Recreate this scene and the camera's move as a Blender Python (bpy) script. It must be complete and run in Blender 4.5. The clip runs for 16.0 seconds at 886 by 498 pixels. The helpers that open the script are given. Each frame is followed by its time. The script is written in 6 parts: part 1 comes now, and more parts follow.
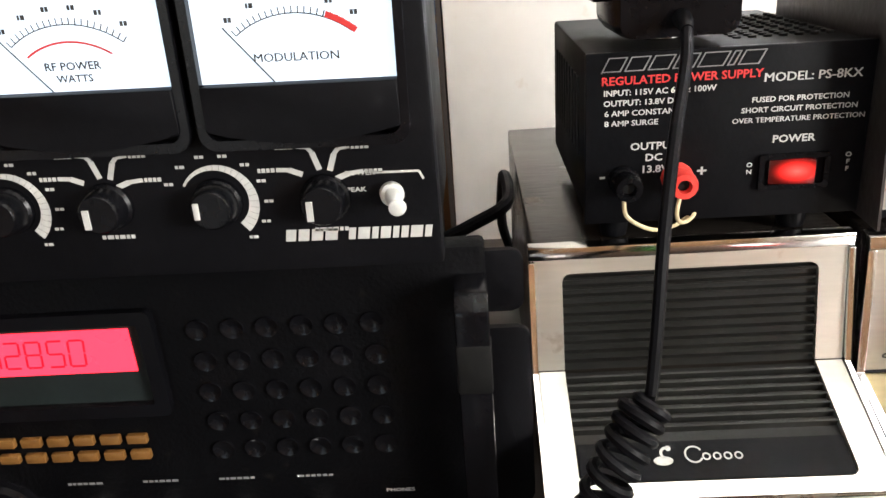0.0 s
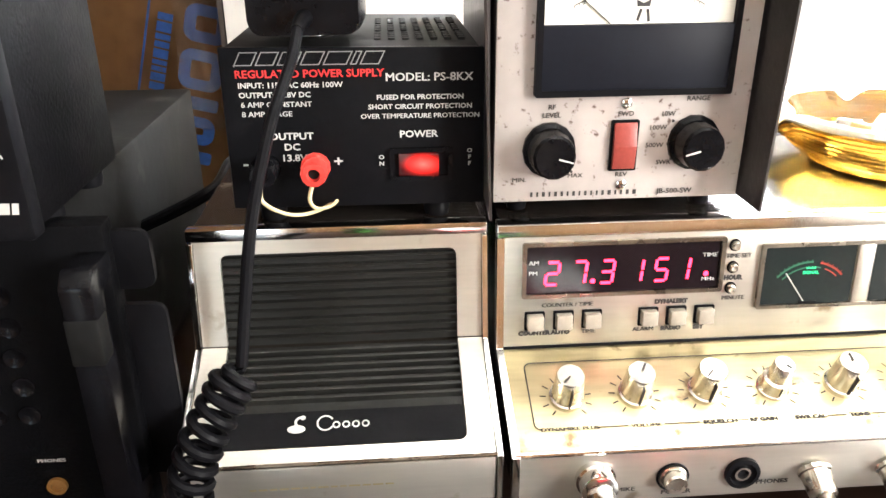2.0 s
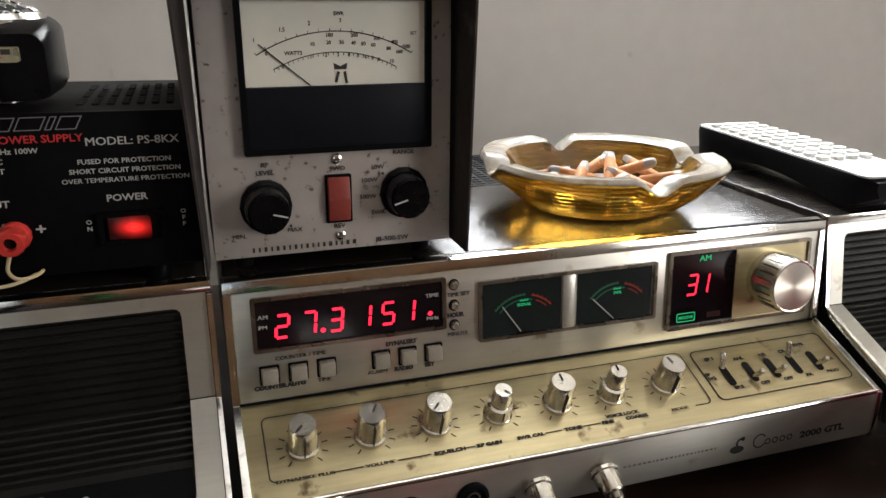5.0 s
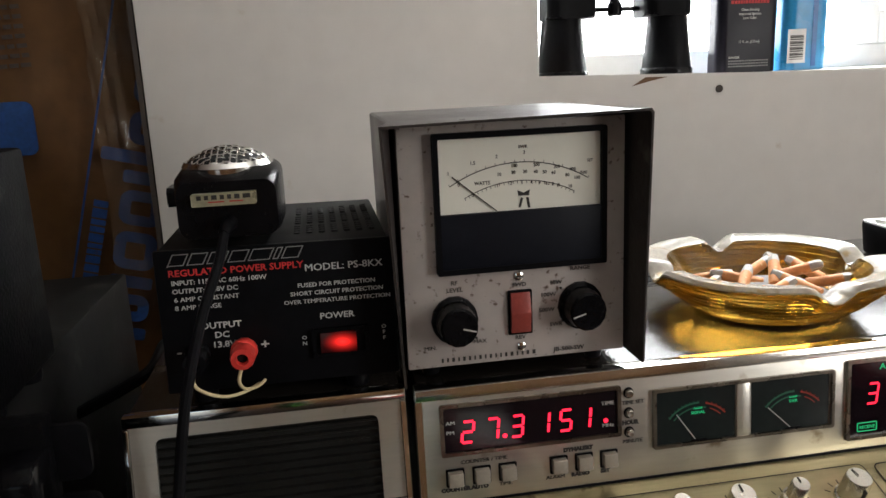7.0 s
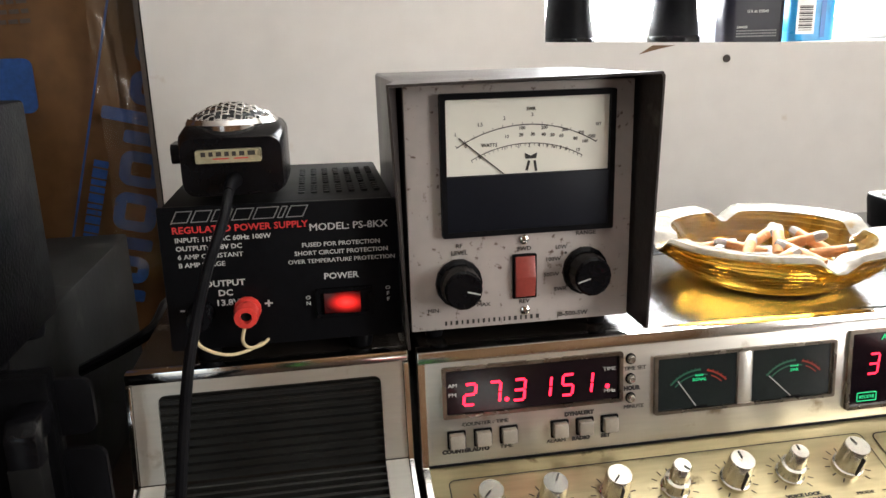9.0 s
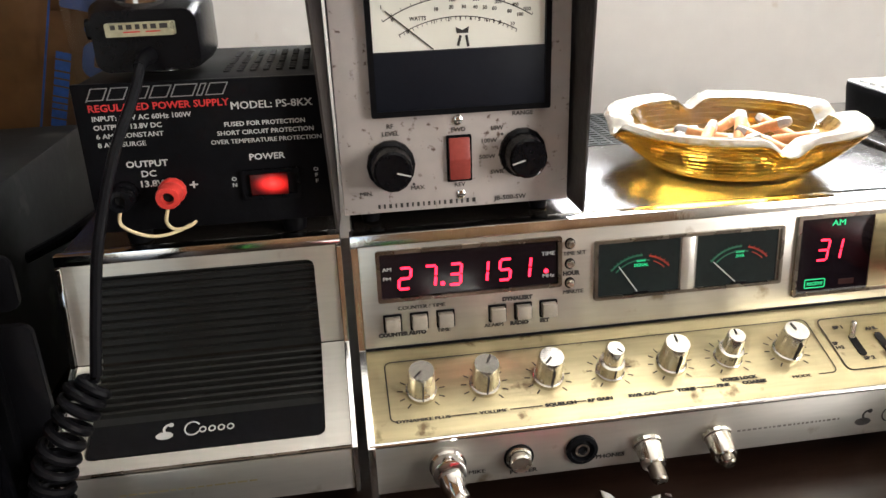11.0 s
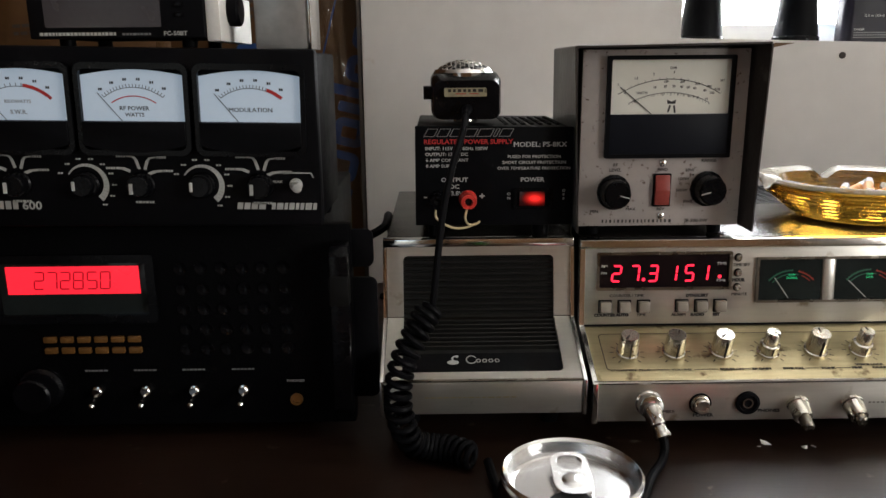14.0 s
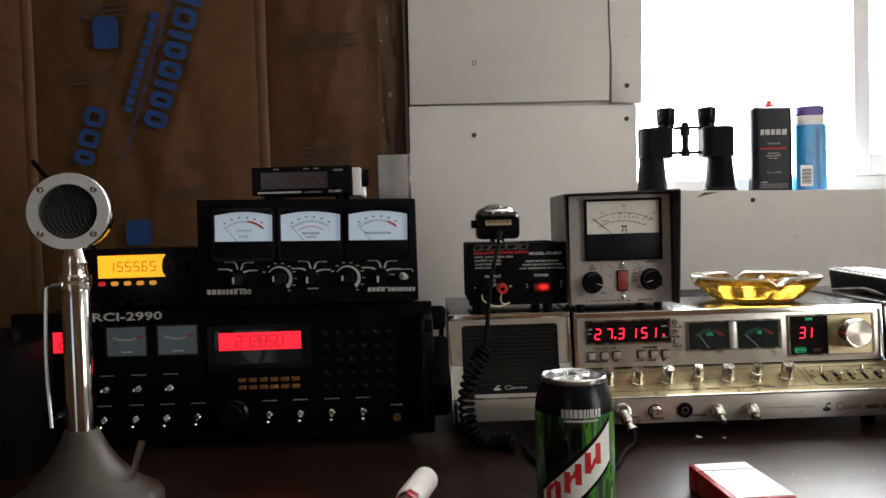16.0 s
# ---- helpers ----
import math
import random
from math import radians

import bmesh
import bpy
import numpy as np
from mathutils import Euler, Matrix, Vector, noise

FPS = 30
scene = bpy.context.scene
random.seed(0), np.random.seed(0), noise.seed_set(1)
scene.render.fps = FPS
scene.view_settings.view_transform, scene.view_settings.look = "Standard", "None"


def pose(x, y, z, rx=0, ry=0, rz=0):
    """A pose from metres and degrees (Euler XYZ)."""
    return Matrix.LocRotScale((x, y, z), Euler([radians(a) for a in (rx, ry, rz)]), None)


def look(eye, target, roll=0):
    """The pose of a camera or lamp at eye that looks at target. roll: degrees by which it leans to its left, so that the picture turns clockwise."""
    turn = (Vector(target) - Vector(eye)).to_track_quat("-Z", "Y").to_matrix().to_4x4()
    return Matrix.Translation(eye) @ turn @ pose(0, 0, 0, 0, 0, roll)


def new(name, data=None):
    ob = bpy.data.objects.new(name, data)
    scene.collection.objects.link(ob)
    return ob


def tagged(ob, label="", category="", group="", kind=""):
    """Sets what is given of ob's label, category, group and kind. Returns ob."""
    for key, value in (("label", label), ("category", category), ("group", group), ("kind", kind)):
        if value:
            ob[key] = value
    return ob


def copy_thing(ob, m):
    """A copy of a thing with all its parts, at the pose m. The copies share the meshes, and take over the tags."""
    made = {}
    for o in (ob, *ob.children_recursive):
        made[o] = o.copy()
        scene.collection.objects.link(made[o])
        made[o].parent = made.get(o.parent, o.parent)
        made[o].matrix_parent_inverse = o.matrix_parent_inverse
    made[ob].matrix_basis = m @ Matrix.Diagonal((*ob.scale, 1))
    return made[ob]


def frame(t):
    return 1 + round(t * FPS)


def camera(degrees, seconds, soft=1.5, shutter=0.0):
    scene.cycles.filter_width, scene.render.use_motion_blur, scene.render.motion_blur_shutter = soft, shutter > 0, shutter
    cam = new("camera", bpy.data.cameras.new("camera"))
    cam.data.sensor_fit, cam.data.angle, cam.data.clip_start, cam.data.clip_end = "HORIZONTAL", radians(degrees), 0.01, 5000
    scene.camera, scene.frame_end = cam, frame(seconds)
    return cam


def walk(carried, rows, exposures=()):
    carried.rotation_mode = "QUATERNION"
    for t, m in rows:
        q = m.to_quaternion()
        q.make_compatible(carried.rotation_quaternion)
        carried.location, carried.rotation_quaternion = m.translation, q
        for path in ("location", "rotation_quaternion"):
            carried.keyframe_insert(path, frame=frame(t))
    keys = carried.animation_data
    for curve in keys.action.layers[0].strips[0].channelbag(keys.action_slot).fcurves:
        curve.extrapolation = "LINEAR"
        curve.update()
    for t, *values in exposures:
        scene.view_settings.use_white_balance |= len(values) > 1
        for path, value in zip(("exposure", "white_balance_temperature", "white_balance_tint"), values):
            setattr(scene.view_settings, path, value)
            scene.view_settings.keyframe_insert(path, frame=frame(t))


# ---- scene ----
cam = camera(60.4, 16.0)
PATH = [
    (0, (-0.145, -0.324, 0.301), (-0.257, 1.523, -0.46), -4.4),
    (0.5, (-0.112, -0.324, 0.3), (-0.192, 1.53, -0.445), -3.7),
    (1, (-0.077, -0.332, 0.298), (-0.078, 1.508, -0.485), -1.9),
    (1.5, (-0.049, -0.34, 0.298), (0.036, 1.48, -0.527), -0.7),
    (2, (-0.024, -0.349, 0.303), (0.107, 1.48, -0.495), -0.4),
    (2.5, (-0.009, -0.35, 0.298), (0.177, 1.494, -0.453), -0.3),
    (3, (0.007, -0.356, 0.301), (0.305, 1.483, -0.429), 0.2),
    (3.5, (0.011, -0.365, 0.3), (0.468, 1.46, -0.378), 1.2),
    (4, (0.021, -0.37, 0.3), (0.575, 1.426, -0.383), 1.3),
    (4.2, (0.023, -0.371, 0.3), (0.602, 1.415, -0.389), 1.2),
    (6.3, (0.019, -0.393, 0.335), (0.592, 1.465, -0.132), -1.8),
    (6.4, (0.023, -0.401, 0.339), (0.512, 1.484, -0.117), -2.0),
    (6.5, (0.011, -0.392, 0.336), (0.494, 1.498, -0.107), -2.0),
    (7, (-0.014, -0.387, 0.331), (0.294, 1.538, -0.117), -2.6),
    (7.5, (-0.019, -0.38, 0.332), (0.23, 1.55, -0.132), -2.3),
    (8, (-0.019, -0.385, 0.333), (0.253, 1.543, -0.125), -1.8),
    (8.5, (-0.018, -0.385, 0.329), (0.28, 1.532, -0.157), -1.5),
    (8.7, (-0.018, -0.385, 0.328), (0.287, 1.527, -0.173), -1.5),
    (10.8, (0.014, -0.388, 0.307), (0.285, 1.463, -0.403), -2.5),
    (11, (0.027, -0.389, 0.308), (0.275, 1.451, -0.437), -2.1),
    (11.5, (0.065, -0.401, 0.293), (0.284, 1.437, -0.465), 3.7),
    (12, (0.104, -0.409, 0.296), (0.375, 1.428, -0.447), 3.0),
    (12.4, (0.125, -0.429, 0.286), (0.393, 1.438, -0.381), 1.7),
    (12.5, (0.116, -0.425, 0.302), (0.425, 1.412, -0.424), 2.2),
    (13, (0.059, -0.462, 0.308), (0.443, 1.372, -0.392), 2.8),
    (13.5, (-0.032, -0.491, 0.301), (0.147, 1.39, -0.354), 0.5),
    (13.8, (-0.091, -0.56, 0.29), (0.025, 1.375, -0.202), -0.5),
    (14, (-0.084, -0.574, 0.296), (-0.066, 1.369, -0.177), -0.5),
    (14.3, (-0.1, -0.624, 0.306), (-0.083, 1.345, -0.046), -0.4),
    (14.5, (-0.102, -0.662, 0.304), (-0.088, 1.319, 0.029), -0.5),
    (15, (-0.128, -0.779, 0.288), (-0.096, 1.217, 0.163), -1.3),
    (15.5, (-0.144, -0.901, 0.275), (-0.038, 1.09, 0.117), -1.9),
    (16, (-0.149, -0.926, 0.275), (-0.107, 1.073, 0.211), -1.7),
]
EXPOSURES = [(0, 2.0), (0.5, 2.1), (1, 2.2), (1.5, 2.35), (2, 2.45), (2.5, 2.05), (3, 1.55), (3.5, 1.2), (4, 0.68), (6.3, -0.42), (6.5, -0.36), (7, -0.1), (7.5, -0.05), (8, 0.25), (8.5, 0.55), (11, 1.0), (11.5, 0.9), (12, 0.08), (12.5, -0.2), (13, -0.42), (13.5, -0.45), (14, -0.08), (14.5, -0.12), (15, 0.08), (15.5, -0.15), (16, -0.08)]
walk(cam, [(t, look(eye, target, roll)) for t, eye, target, roll in PATH], EXPOSURES)

# ---- light ----
world = bpy.data.worlds.new("sky")
scene.world = world
world.use_nodes = True
sky = world.node_tree.nodes.new("ShaderNodeTexSky")
sky.sky_type, sky.sun_disc, sky.sun_elevation, sky.sun_rotation = "NISHITA", False, radians(35), radians(40)
world.node_tree.nodes["Background"].inputs[1].default_value = 0.12
world.node_tree.links.new(sky.outputs[0], world.node_tree.nodes["Background"].inputs[0])


def area_lamp(name, m, sx, sy, power, colour):
    d = bpy.data.lights.new(name, "AREA")
    d.shape, d.size, d.size_y, d.energy, d.color = "RECTANGLE", sx, sy, power, colour
    o = new(name, d)
    o.matrix_world = m
    return o


area_lamp("window_daylight", look((0.66, 0.66, 0.80), (0.66, -1, 0.80)), 0.98, 1.05, 54, (0.96, 0.985, 1.0))
# added fill from the right for the front panels; its source is unseen
area_lamp("side_fill_light", look((1.65, -1.30, 0.55), (-1, -1.30, 0.50)), 0.9, 0.9, 24, (1.0, 0.97, 0.93))
area_lamp("doorway_daylight", look((-1.25, -2.95, 0.25), (-1.25, 0, 0.25)), 0.75, 1.95, 2.0, (0.98, 0.99, 1.0))

# ---- materials ----


def mat(name, colour, rough=0.5, metal=0.0, var=0.12, scale=40.0, bump=0.15, stretch=(1, 1, 1), spots=None, emit=None, strength=0.0, coat=0.0, trans=0.0, ior=1.45, spec=0.5, aniso=0.0):
    """Principled surface with two scales of variation, grain relief and, if asked, spots of dirt (colour, amount, scale)."""
    m = bpy.data.materials.new(name)
    m.use_nodes = True
    nt = m.node_tree
    n, link = nt.nodes, nt.links.new
    b = n["Principled BSDF"]
    b.inputs["Metallic"].default_value = metal
    b.inputs["Coat Weight"].default_value = coat
    b.inputs["Transmission Weight"].default_value = trans
    b.inputs["IOR"].default_value = ior
    b.inputs["Specular IOR Level"].default_value = spec
    if aniso:
        tan = n.new("ShaderNodeTangent")
        tan.direction_type, tan.axis = "RADIAL", "Y"
        b.inputs["Anisotropic"].default_value = aniso
        link(tan.outputs[0], b.inputs["Tangent"])
    tc = n.new("ShaderNodeTexCoord")
    mp = n.new("ShaderNodeMapping")
    mp.inputs["Scale"].default_value = stretch
    link(tc.outputs["Object"], mp.inputs[0])
    fine, broad = n.new("ShaderNodeTexNoise"), n.new("ShaderNodeTexNoise")
    for t, s, d in ((fine, scale * 8, 5), (broad, scale, 3)):
        t.inputs["Scale"].default_value, t.inputs["Detail"].default_value = s, d
        link(mp.outputs[0], t.inputs["Vector"])
    add = n.new("ShaderNodeMath")
    add.operation = "ADD"
    link(fine.outputs[0], add.inputs[0]), link(broad.outputs[0], add.inputs[1])
    ramp = n.new("ShaderNodeMapRange")
    ramp.inputs["From Min"].default_value, ramp.inputs["From Max"].default_value = 0.6, 1.4
    ramp.inputs["To Min"].default_value, ramp.inputs["To Max"].default_value = 1 - var, 1 + var
    link(add.outputs[0], ramp.inputs[0])
    mul = n.new("ShaderNodeVectorMath")
    mul.operation = "SCALE"
    mul.inputs[0].default_value = colour
    link(ramp.outputs[0], mul.inputs["Scale"])
    out = mul.outputs[0]
    if spots:
        sc, amount, sscale = spots
        sn = n.new("ShaderNodeTexNoise")
        sn.inputs["Scale"].default_value, sn.inputs["Detail"].default_value = sscale, 8
        link(tc.outputs["Object"], sn.inputs["Vector"])
        sr = n.new("ShaderNodeMapRange")
        sr.inputs["From Min"].default_value, sr.inputs["From Max"].default_value = 0.66 - amount, 0.74 - amount * 0.6
        link(sn.outputs[0], sr.inputs[0])
        mx = n.new("ShaderNodeMix")
        mx.data_type = "RGBA"
        link(sr.outputs[0], mx.inputs["Factor"]), link(out, mx.inputs[6])
        mx.inputs[7].default_value = (*sc, 1)
        out = mx.outputs[2]
    link(out, b.inputs["Base Color"])
    rr = n.new("ShaderNodeMapRange")
    rr.inputs["To Min"].default_value, rr.inputs["To Max"].default_value = max(0.02, rough - 0.12 * min(1, rough * 3)), min(1, rough + 0.12 * min(1, rough * 3))
    link(broad.outputs[0], rr.inputs[0]), link(rr.outputs[0], b.inputs["Roughness"])
    if bump:
        bp = n.new("ShaderNodeBump")
        bp.inputs["Strength"].default_value, bp.inputs["Distance"].default_value = bump, 0.0006
        link(fine.outputs[0], bp.inputs["Height"]), link(bp.outputs[0], b.inputs["Normal"])
    if emit:
        b.inputs["Emission Color"].default_value = (*emit, 1)
        b.inputs["Emission Strength"].default_value = strength
    return m


M = dict(
    drywall=mat("painted_drywall", (0.70, 0.68, 0.65), 0.75, var=0.05, scale=5, bump=0.25, spots=((0.60, 0.55, 0.49), -0.02, 30)),
    frame_white=mat("white_window_vinyl", (0.82, 0.82, 0.80), 0.4, var=0.04, scale=8),
    ceiling=mat("ceiling_paint", (0.75, 0.72, 0.68), 0.8, var=0.05, scale=4),
    room=mat("room_wall_paint", (0.46, 0.42, 0.37), 0.8, var=0.08, scale=3),
    floor=mat("worn_floor_boards", (0.20, 0.14, 0.09), 0.6, var=0.3, scale=4, stretch=(1, 8, 1)),
    desk=mat("dark_varnished_wood", (0.017, 0.008, 0.005), 0.34, var=0.35, scale=5, stretch=(1, 9, 1), bump=0.12, spots=((0.10, 0.08, 0.06), -0.02, 60), coat=0.0, spec=0.5),
    kraft=mat("kraft_paper_facing", (0.100, 0.047, 0.016), 0.60, spec=0.3, var=0.22, scale=7, bump=0.5, spots=((0.075, 0.036, 0.014), 0.05, 14)),
    kraft_fold=mat("kraft_paper_fold", (0.135, 0.068, 0.026), 0.6, var=0.2, scale=9, bump=0.4),
    blue_ink=mat("blue_print", (0.012, 0.055, 0.20), 0.6, var=0.3, scale=30, spots=((0.10, 0.05, 0.02), 0.02, 45)),
    grey_ink=mat("faint_grey_print", (0.055, 0.04, 0.035), 0.7, var=0.2, scale=30),
    wood=mat("rough_pine", (0.34, 0.20, 0.10), 0.7, var=0.25, scale=6, stretch=(8, 8, 1)),
    nail=mat("dark_nail_hole", (0.06, 0.05, 0.045), 0.8),
    silver=mat("satin_silver_panel", (0.60, 0.58, 0.53), 0.34, metal=0.85, var=0.07, scale=20, bump=0.08, stretch=(0.3, 3, 3), spots=((0.33, 0.27, 0.20), 0.015, 42)),
    # worn brushed metal; the yellow is amber light off the ashtray, put into the colour
    slope=mat("worn_amber_lit_panel", (0.58, 0.50, 0.30), 0.34, metal=0.8, var=0.16, scale=14, bump=0.12, stretch=(0.3, 3, 3), spots=((0.20, 0.14, 0.08), 0.035, 75)),
    knob=mat("turned_aluminium", (0.72, 0.69, 0.62), 0.25, metal=1.0, var=0.08, scale=60, bump=0.1),
    knob_face=mat("spun_aluminium_face", (0.72, 0.69, 0.62), 0.40, metal=1.0, var=0.05, scale=60, bump=0.05, aniso=0.85),
    bezel=mat("tarnished_nickel", (0.26, 0.23, 0.19), 0.28, metal=1.0, var=0.2, scale=50, bump=0.1),
    button=mat("taupe_push_button", (0.30, 0.265, 0.22), 0.4, var=0.1, scale=80, bump=0.1),
    steel_wire=mat("dark_steel_wire", (0.16, 0.16, 0.16), 0.35, metal=1.0, bump=0),
    chrome=mat("chrome", (0.78, 0.77, 0.75), 0.12, metal=1.0, var=0.06, scale=50, bump=0.05, spots=((0.35, 0.27, 0.18), 0.02, 60)),
    chrome_tube=mat("polished_chrome_tube", (0.50, 0.50, 0.50), 0.07, metal=1.0, var=0.04, scale=20, bump=0.02),
    cabinet=mat("dark_brown_cabinet_vinyl", (0.022, 0.018, 0.015), 0.24, var=0.2, scale=9, bump=0.35, stretch=(1, 5, 1), spots=((0.10, 0.085, 0.07), 0.0, 22)),
    black=mat("black_plastic", (0.004, 0.004, 0.005), 0.5, spec=0.09, var=0.2, scale=30, bump=0.25),
    black_gloss=mat("glossy_black_plastic", (0.004, 0.004, 0.005), 0.24, spec=0.18, var=0.2, scale=30, bump=0.05),
    black_paint=mat("black_crackle_paint", (0.0025, 0.0025, 0.003), 0.5, spec=0.05, var=0.25, scale=60, bump=0.6, spots=((0.007, 0.0065, 0.006), 0.0, 90)),
    dusty=mat("dusty_black_steel", (0.008, 0.008, 0.008), 0.6, spec=0.12, var=0.4, scale=14, bump=0.3, spots=((0.04, 0.038, 0.035), 0.02, 18)),
    screen=mat("smoked_screen", (0.008, 0.005, 0.007), 0.10, var=0.1, bump=0),
    grille=mat("black_ribbed_grille", (0.011, 0.011, 0.010), 0.42, spec=0.30, var=0.25, scale=30, bump=0.2),
    white_ink=mat("white_lettering", (0.50, 0.50, 0.48), 0.55, var=0.08, scale=80, bump=0),
    black_ink=mat("black_lettering", (0.03, 0.027, 0.025), 0.6, var=0.1, scale=80, bump=0),
    red_ink=mat("red_lettering", (0.55, 0.03, 0.03), 0.55, var=0.1, scale=80, bump=0),
    outline_ink=mat("grey_outline_lettering", (0.20, 0.20, 0.20), 0.5, bump=0),
    red_led=mat("red_led", (0.3, 0.01, 0.02), 0.4, emit=(1.0, 0.015, 0.045), strength=2.6, bump=0),
    red_lcd=mat("red_backlight", (0.3, 0.01, 0.02), 0.3, emit=(1.0, 0.02, 0.04), strength=1.15, bump=0),
    red_dim=mat("red_dim", (0.3, 0.01, 0.02), 0.3, emit=(1.0, 0.02, 0.03), strength=0.35, bump=0),
    lcd_ink=mat("lcd_segment", (0.30, 0.01, 0.02), 0.4, emit=(0.5, 0.0, 0.01), strength=0.5, bump=0),
    yellow_lcd=mat("amber_backlight", (0.8, 0.4, 0.02), 0.3, emit=(1.0, 0.42, 0.015), strength=1.1, bump=0),
    orange_key=mat("orange_key", (0.16, 0.075, 0.02), 0.4, emit=(1.0, 0.38, 0.06), strength=0.004, bump=0),
    orange_lit=mat("lit_orange_key", (0.6, 0.3, 0.04), 0.4, emit=(1.0, 0.40, 0.05), strength=0.45, bump=0),
    amber_ink=mat("amber_segment", (0.18, 0.07, 0.0), 0.4, bump=0),
    green_lit=mat("green_lit", (0.02, 0.3, 0.12), 0.4, emit=(0.02, 0.9, 0.32), strength=0.40, bump=0),
    green_dim=mat("green_scale", (0.01, 0.07, 0.04), 0.4, emit=(0.02, 0.6, 0.28), strength=0.03, bump=0),
    red_scale=mat("red_scale", (0.22, 0.02, 0.01), 0.4, emit=(0.8, 0.05, 0.02), strength=0.04, bump=0),
    needle=mat("pale_needle", (0.45, 0.45, 0.43), 0.5, bump=0),
    dial=mat("lit_white_dial", (0.40, 0.43, 0.46), 0.4, emit=(0.62, 0.80, 1.0), strength=0.30, var=0.03, bump=0),
    cream=mat("cream_dial", (0.80, 0.79, 0.70), 0.5, var=0.04, scale=10, bump=0),
    glass_dark=mat("dark_meter_glass", (0.015, 0.02, 0.02), 0.06, bump=0),
    wm_face=mat("taupe_enamel", (0.43, 0.385, 0.36), 0.38, var=0.10, scale=14, bump=0.12, spots=((0.10, 0.06, 0.045), 0.035, 240)),
    wm_hood=mat("dark_hammered_steel", (0.030, 0.025, 0.024), 0.32, var=0.2, scale=25, bump=0.5, spots=((0.12, 0.11, 0.10), 0.0, 35)),
    wm_panel=mat("navy_black_plate", (0.008, 0.009, 0.014), 0.5, spec=0.15, var=0.1, bump=0.1),
    red_rocker=mat("red_rocker", (0.27, 0.045, 0.035), 0.35, var=0.15, scale=60),
    red_post=mat("red_binding_post", (0.62, 0.05, 0.04), 0.3, var=0.1, scale=60),
    plate_gilt=mat("worn_gilt_plate", (0.46, 0.44, 0.30), 0.3, metal=0.5, var=0.25, scale=60, bump=0.1),
    faint_ink=mat("worn_grey_lettering", (0.20, 0.18, 0.16), 0.6, var=0.3, scale=80, bump=0),
    wire=mat("cream_wire", (0.62, 0.50, 0.30), 0.5, bump=0),
    rubber=mat("black_rubber", (0.004, 0.004, 0.005), 0.45, spec=0.09, var=0.2, scale=60, bump=0.2),
    vent=mat("vent_hole_black", (0.006, 0.006, 0.006), 0.9, bump=0),
    grey_plate=mat("galvanised_plate", (0.42, 0.42, 0.41), 0.42, metal=0.7, var=0.15, scale=20),
    plaster_pale=mat("pale_plastic", (0.78, 0.77, 0.74), 0.35, var=0.05),
)


def glow_rocker():
    """Translucent red plastic with a neon lamp inside, brightest near one end."""
    m = mat("lit_red_switch", (0.05, 0.003, 0.003), 0.22, bump=0)
    n, link = m.node_tree.nodes, m.node_tree.links.new
    tc, mp, gr, pw = n.new("ShaderNodeTexCoord"), n.new("ShaderNodeMapping"), n.new("ShaderNodeTexGradient"), n.new("ShaderNodeMath")
    mp.inputs["Location"].default_value = (-0.95, 0.0, -0.85)
    mp.inputs["Scale"].default_value = (1.55, 0.0, 1.6)
    gr.gradient_type = "SPHERICAL"
    pw.operation = "POWER"
    pw.inputs[1].default_value = 2.4
    mx = n.new("ShaderNodeMath")
    mx.operation = "MULTIPLY"
    mx.inputs[1].default_value = 2.2
    link(tc.outputs["Generated"], mp.inputs[0]), link(mp.outputs[0], gr.inputs[0]), link(gr.outputs["Fac"], pw.inputs[0]), link(pw.outputs[0], mx.inputs[0])
    b = n["Principled BSDF"]
    b.inputs["Emission Color"].default_value = (1.0, 0.025, 0.02, 1)
    link(mx.outputs[0], b.inputs["Emission Strength"])
    return m


M["red_lit"] = glow_rocker()

# ---- building helpers ----
ROOT = {}
PLACE = Matrix.Identity(4)  # sets what is drawn next at its true size and place


def placed(sx=1.0, x=0.0, to_x=0.0, dy=0.0, sz=1.0, z=0.0, to_z=0.0, sy=1.0):
    """Scale about (x, z), which moves to (to_x, to_z), and shift by dy."""
    global PLACE
    PLACE = Matrix(((sx, 0, 0, to_x - sx * x), (0, sy, 0, dy), (0, 0, sz, to_z - sz * z), (0, 0, 0, 1)))



def thing(name, origin, label, category, group="", kind=""):
    ob = new(name)
    ob.empty_display_size = 0.01
    ob.location = PLACE @ Vector(origin)
    ROOT[ob.name] = Matrix.Translation(ob.location)
    return tagged(ob, label, category, group, kind)


def root_of(ob):
    while ob.parent:
        ob = ob.parent
    return ob


def part(name, bm, material, parent, label="", m=None, smooth=True):
    """Link a bmesh, drawn in world metres (or in the panel m), as one mesh under a thing or a part."""
    if m is not None:
        bm.transform(m)
    bm.transform(PLACE)
    bm.transform(ROOT[root_of(parent).name].inverted())
    ob = finish(name, bm, material, smooth)
    ob.parent = parent
    return tagged(ob, label)


def finish(name, bm, material, smooth=True):
    bmesh.ops.recalc_face_normals(bm, faces=bm.faces)
    me = bpy.data.meshes.new(name)
    bm.to_mesh(me)
    bm.free()
    me.materials.append(M[material] if isinstance(material, str) else material)
    if smooth:
        for p in me.polygons:
            p.use_smooth = True
        me.set_sharp_from_angle(angle=radians(35))
    return new(name, me)


def solid(name, bm, material, label="", category="", kind="", group="", smooth=True):
    bm.transform(PLACE)
    return tagged(finish(name, bm, material, smooth), label, category, group, kind)


def B():
    return bmesh.new()


